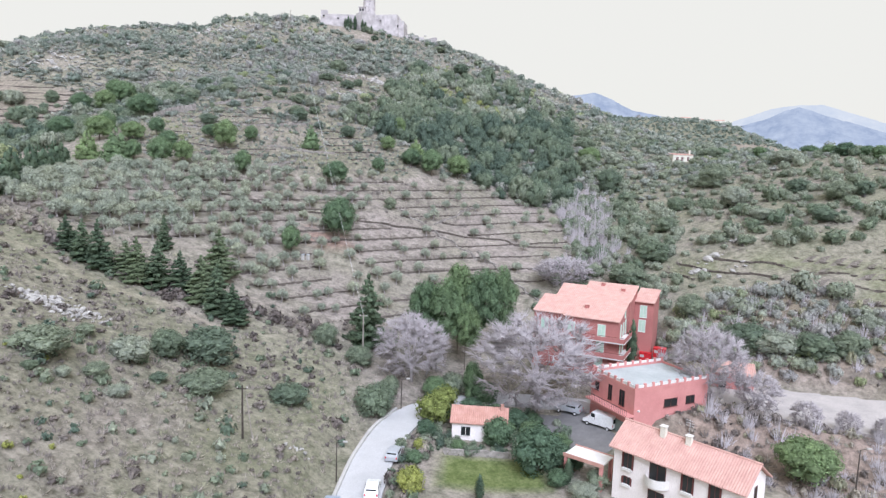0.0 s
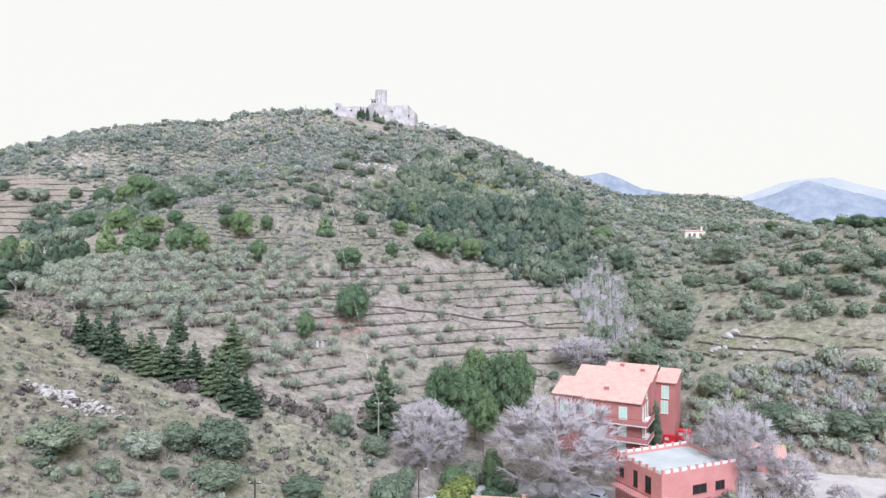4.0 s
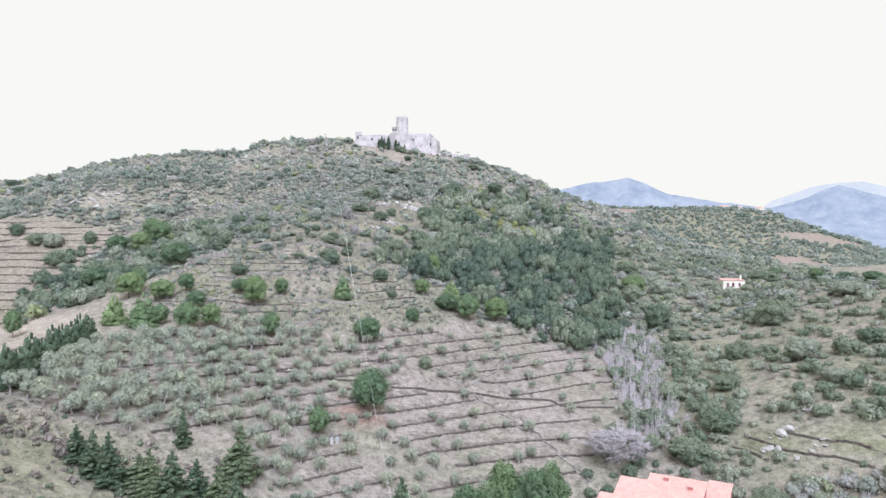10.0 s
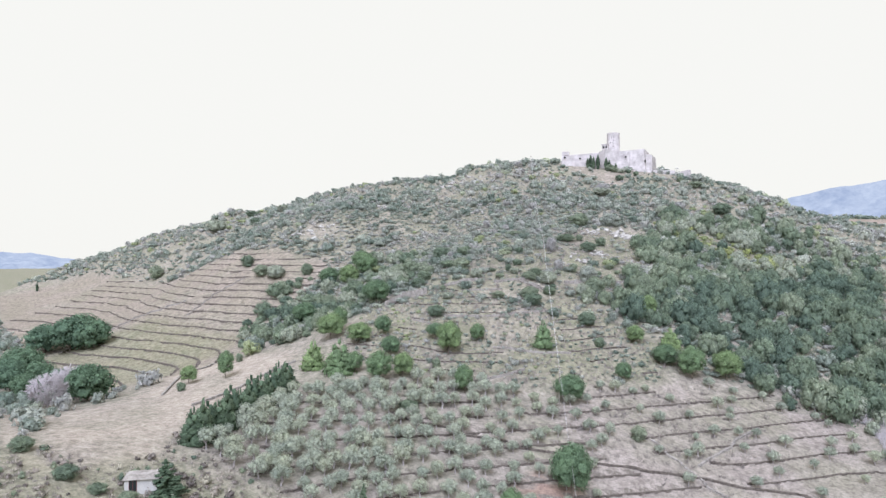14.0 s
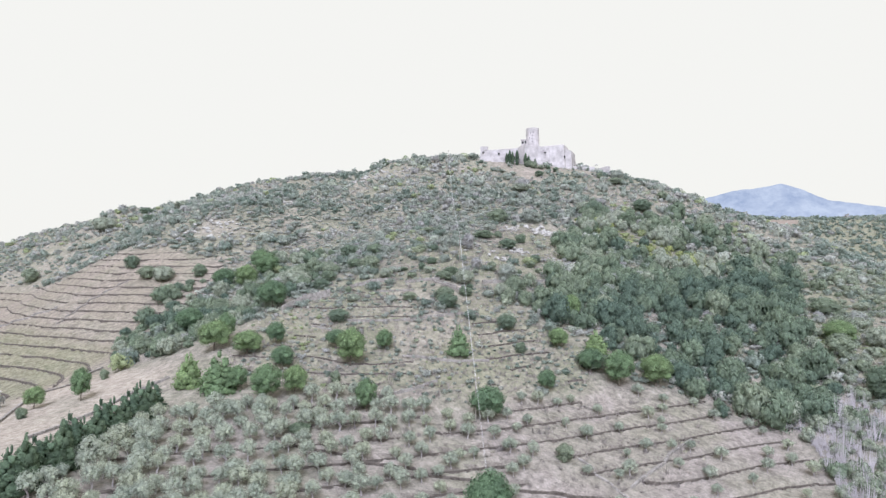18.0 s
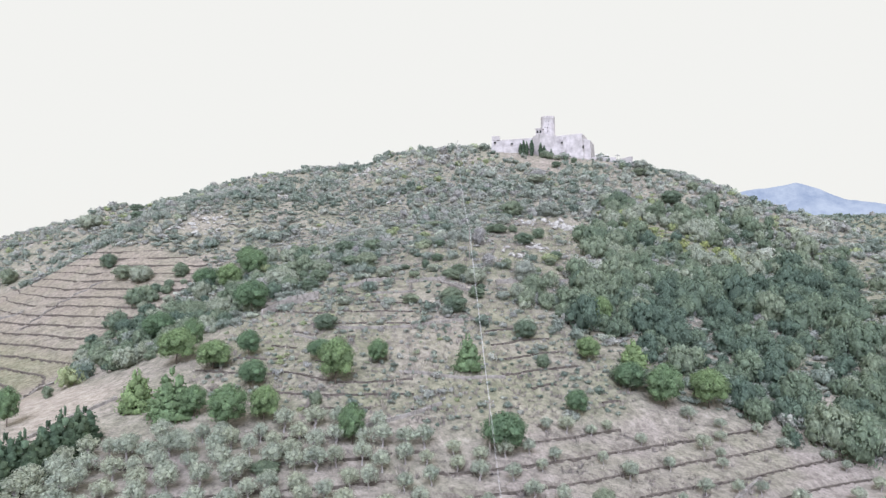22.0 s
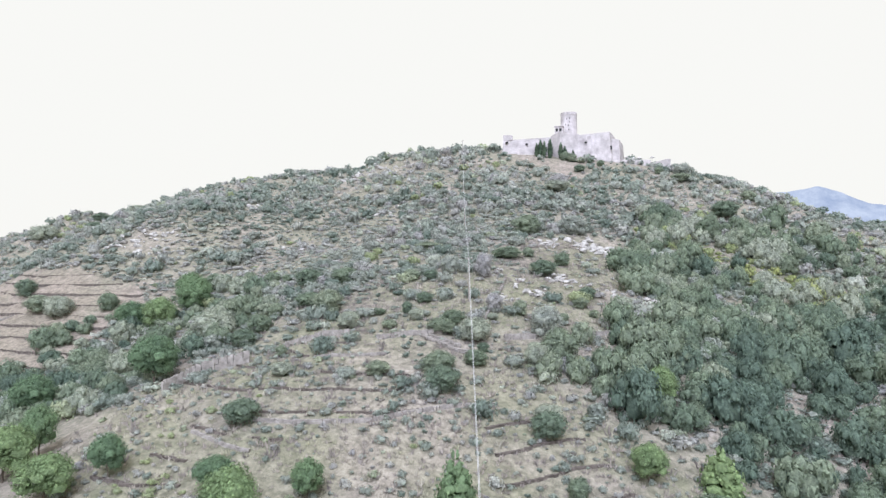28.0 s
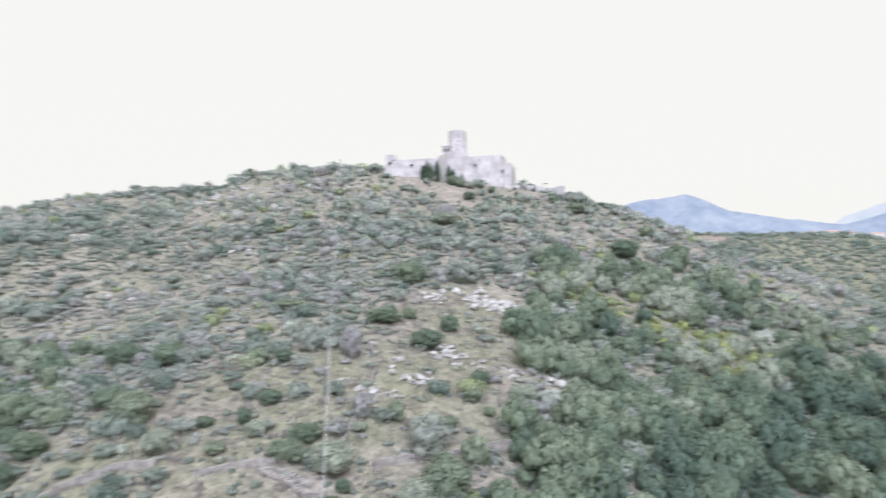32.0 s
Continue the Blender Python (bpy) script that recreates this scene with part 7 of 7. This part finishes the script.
tops = [utility_pole(*p) for p in ((-13.4, 112.4, 7.6, WOODPOLE, "grey wooden utility pole below the grove"), (-30.9, 173.2, 8.4, WOODPOLE, "pale utility pole beside a round pine"),
                                   (-50.5, 244, 8.6, WOODPOLE, "pale utility pole on the hillside"), (-67, 303, 8.6, WOODPOLE, "pale utility pole on the hillside"), (-91, 391, 7.4, WOODPOLE, "utility pole on the crest of the hill"))]
for n_, (a, b) in enumerate(zip(tops, tops[1:])):
    for s in (-0.06, 0.06):
        bm = bmesh.new()
        last, r = None, 0.022 if n_ else 0.012
        for i in range(17):
            t = i / 16
            p = a.lerp(b, t) + Vector((s, 0, -0.012 * (b - a).length * 4 * t * (1 - t)))
            ring = [bm.verts.new(p + Vector((r * math.cos(k * 1.5708), 0, r * math.sin(k * 1.5708)))) for k in range(4)]
            if last:
                for k in range(4):
                    bm.faces.new((last[k], last[(k + 1) % 4], ring[(k + 1) % 4], ring[k]))
            last = ring
        me = bpy.data.meshes.new("power_cable")
        bm.to_mesh(me)
        bm.free()
        me.materials.append(CABLE)
        tagged(new("power_cable", me), "bright metal cable strung between the poles", "cable", "power cables")
utility_pole(-24.1, 78.5, 6.8, DARKPOLE, "dark tarred pole on the near slope")
e = thing("stay_pole", Matrix.Translation((-22.9, 78.9, ground_at(-22.9, 78.9))), "leaning pale prop beside a dark pole", "pole")
part("shaft", tube(bmesh.new(), (0, 0, -0.4), (-0.9, 0, 6.2), 0.08, 0.06, 7), WOODPOLE, e)
for x, y, h in ((-12.4, 78.4, 5.2), (-5.8, 100.4, 5.0), (49.5, 74, 6.0)):
    e = thing("street_lamp", Matrix.Translation((x, y, ground_at(x, y))), "slim dark street lamp at the lane's edge", "lamp", "street lamps")
    part("pole", tube(bmesh.new(), (0, 0, -0.5), (0, 0, h), 0.09, 0.06, 8), DARKPOLE, e)
    part("arm", tube(bmesh.new(), (0, 0, h - 0.05), (0.9, 0, h + 0.15), 0.04, 0.035, 6), DARKPOLE, e)
    part("head", block(0.75, 1.35, -0.14, 0.14, h + 0.08, h + 0.24, None, 0.03), CONCRETE, e)


# ---- vehicles and yard things ----
def car(x, y, turn, paint, label, length=4.2, width=1.75, height=1.48, van=False):
    e = thing("van" if van else "car", pose(x, y, ground_at(x, y) + 0.12, 0, 0, turn), label, "van" if van else "car", "parked vehicles")
    L, Wd, H = length / 2, width / 2, height
    prof = [(-L, 0.35), (-L, 0.85), (-L + 0.1, H if van else 1.0), (-L + 0.55, H), (L - 1.9 if not van else L - 1.4, H), (L - 1.15 if not van else L - 0.85, 0.98), (L - 0.1, 0.82), (L, 0.55), (L, 0.35)]
    bm = bmesh.new()
    s0 = [bm.verts.new((px, -Wd * (0.86 if pz > 1.05 else 1), pz)) for px, pz in prof]
    s1 = [bm.verts.new((px, Wd * (0.86 if pz > 1.05 else 1), pz)) for px, pz in prof]
    k = len(prof)
    for i in range(k):
        bm.faces.new((s0[i], s0[(i + 1) % k], s1[(i + 1) % k], s1[i]))
    bm.faces.new(s0)
    bm.faces.new(s1[::-1])
    bmesh.ops.bevel(bm, geom=bm.edges[:], offset=0.05, segments=2, affect="EDGES")
    part("body", bm, paint, e)
    a = (L - 1.9 if not van else L - 1.4, H), (L - 1.15 if not van else L - 0.85, 0.98)
    bm = bmesh.new()
    m0, m1 = Vector((a[0][0], 0, a[0][1])), Vector((a[1][0], 0, a[1][1]))
    n_ = Vector((m0.z - m1.z, 0, m1.x - m0.x)).normalized() * 0.02
    for t, w in ((0.12, 0.74), (0.9, 0.84)):
        p = m0.lerp(m1, t) + n_
        bm.verts.new((p.x, -Wd * w, p.z))
        bm.verts.new((p.x, Wd * w, p.z))
    bm.verts.ensure_lookup_table()
    bm.faces.new([bm.verts[i] for i in (0, 1, 3, 2)])
    bmesh.ops.solidify(bm, geom=bm.faces[:], thickness=0.02)
    part("windscreen", bm, GLASS, e)
    if van:
        for s in (-1, 1):
            part("rear_window", block(-L - 0.015, -L + 0.12, *sorted((s * 0.08, s * 0.62)), 1.15, H - 0.35), GLASS, e)
    else:
        part("rear_window", block(-L + 0.28, -L + 0.4, -Wd * 0.72, Wd * 0.72, 1.1, H - 0.14), GLASS, e)
    for s in (-1, 1):
        part("side_window", block(-L + 0.75 if not van else L - 2.0, L - 1.95 if not van else L - 1.35, *sorted((s * Wd * 0.84, s * Wd * 0.95)), 1.02, H - 0.16), GLASS, e)
        part("headlight", block(L - 0.12, L + 0.01, *sorted((s * Wd * 0.55, s * Wd * 0.88)), 0.6, 0.76), CABLE, e)
        part("tail_light", block(-L - 0.01, -L + 0.08, *sorted((s * Wd * 0.72, s * Wd * 0.93)), 0.7, 0.95), REDPAINT, e)
        for px in (-L + 0.8, L - 0.8):
            w_ = part("wheel", tube(bmesh.new(), (px, s * (Wd - 0.2), 0.2), (px, s * (Wd + 0.01), 0.2), 0.32, 0.32, 14), RUBBER, e)
            part("rim", tube(bmesh.new(), (px, s * (Wd - 0.02), 0.2), (px, s * (Wd + 0.025), 0.2), 0.2, 0.18, 10), CABLE, w_)


car(24.2, 94.6, 138, CARWHITE, "white panel van parked below the annex", 4.9, 1.9, 2.1, True)
car(20.4, 99.6, 150, CARGREY, "silver grey car parked under a bare tree")
car(-7.6, 76.0, 90, CARWHITE, "white car parked along the lane")
car(-7.2, 70.6, 90, CARWHITE, "white car parked along the lane")
car(-5.6, 85.0, 80, CARGREY, "grey car half hidden by the yellow bushes")
car(-12.0, 71.8, 90, CARBLUE, "blue-grey car parked on the verge")
for x, y in ((38.2, 119.6), (40.4, 118.6)):
    e = thing("red_container", pose(x, y, ground_at(x, y) - 0.05, 0, 0, -26), "bright red metal container behind the annex", "container", "red containers")
    part("body", block(-1.05, 1.05, -0.8, 0.8, 0.15, 1.75, None, 0.04), REDPAINT, e)
    part("lid", block(-1.1, 1.1, -0.85, 0.85, 1.77, 1.87, None, 0.02), REDPAINT, e)
    part("label_plate", block(-0.9, -0.2, -0.83, -0.79, 1.0, 1.5), CONCRETE, e)
for x, y in ((-30.6, 137.6), (-29.4, 137.9), (-28.4, 138.4)):
    e = thing("water_barrel", Matrix.Translation((x, y, ground_at(x, y))), "pale grey water barrel among the olives", "barrel", "water barrels")
    part("drum", tube(bmesh.new(), (0, 0, -0.1), (0, 0, 1.1), 0.34, 0.34, 12), CONCRETE, e)
    part("lid", tube(bmesh.new(), (0, 0, 1.1), (0, 0, 1.16), 0.38, 0.36, 12), CARBLUE, e)


for ks in KINDS.values():
    for src in ks:
        for o in (*src.children, src):
            bpy.data.objects.remove(o)
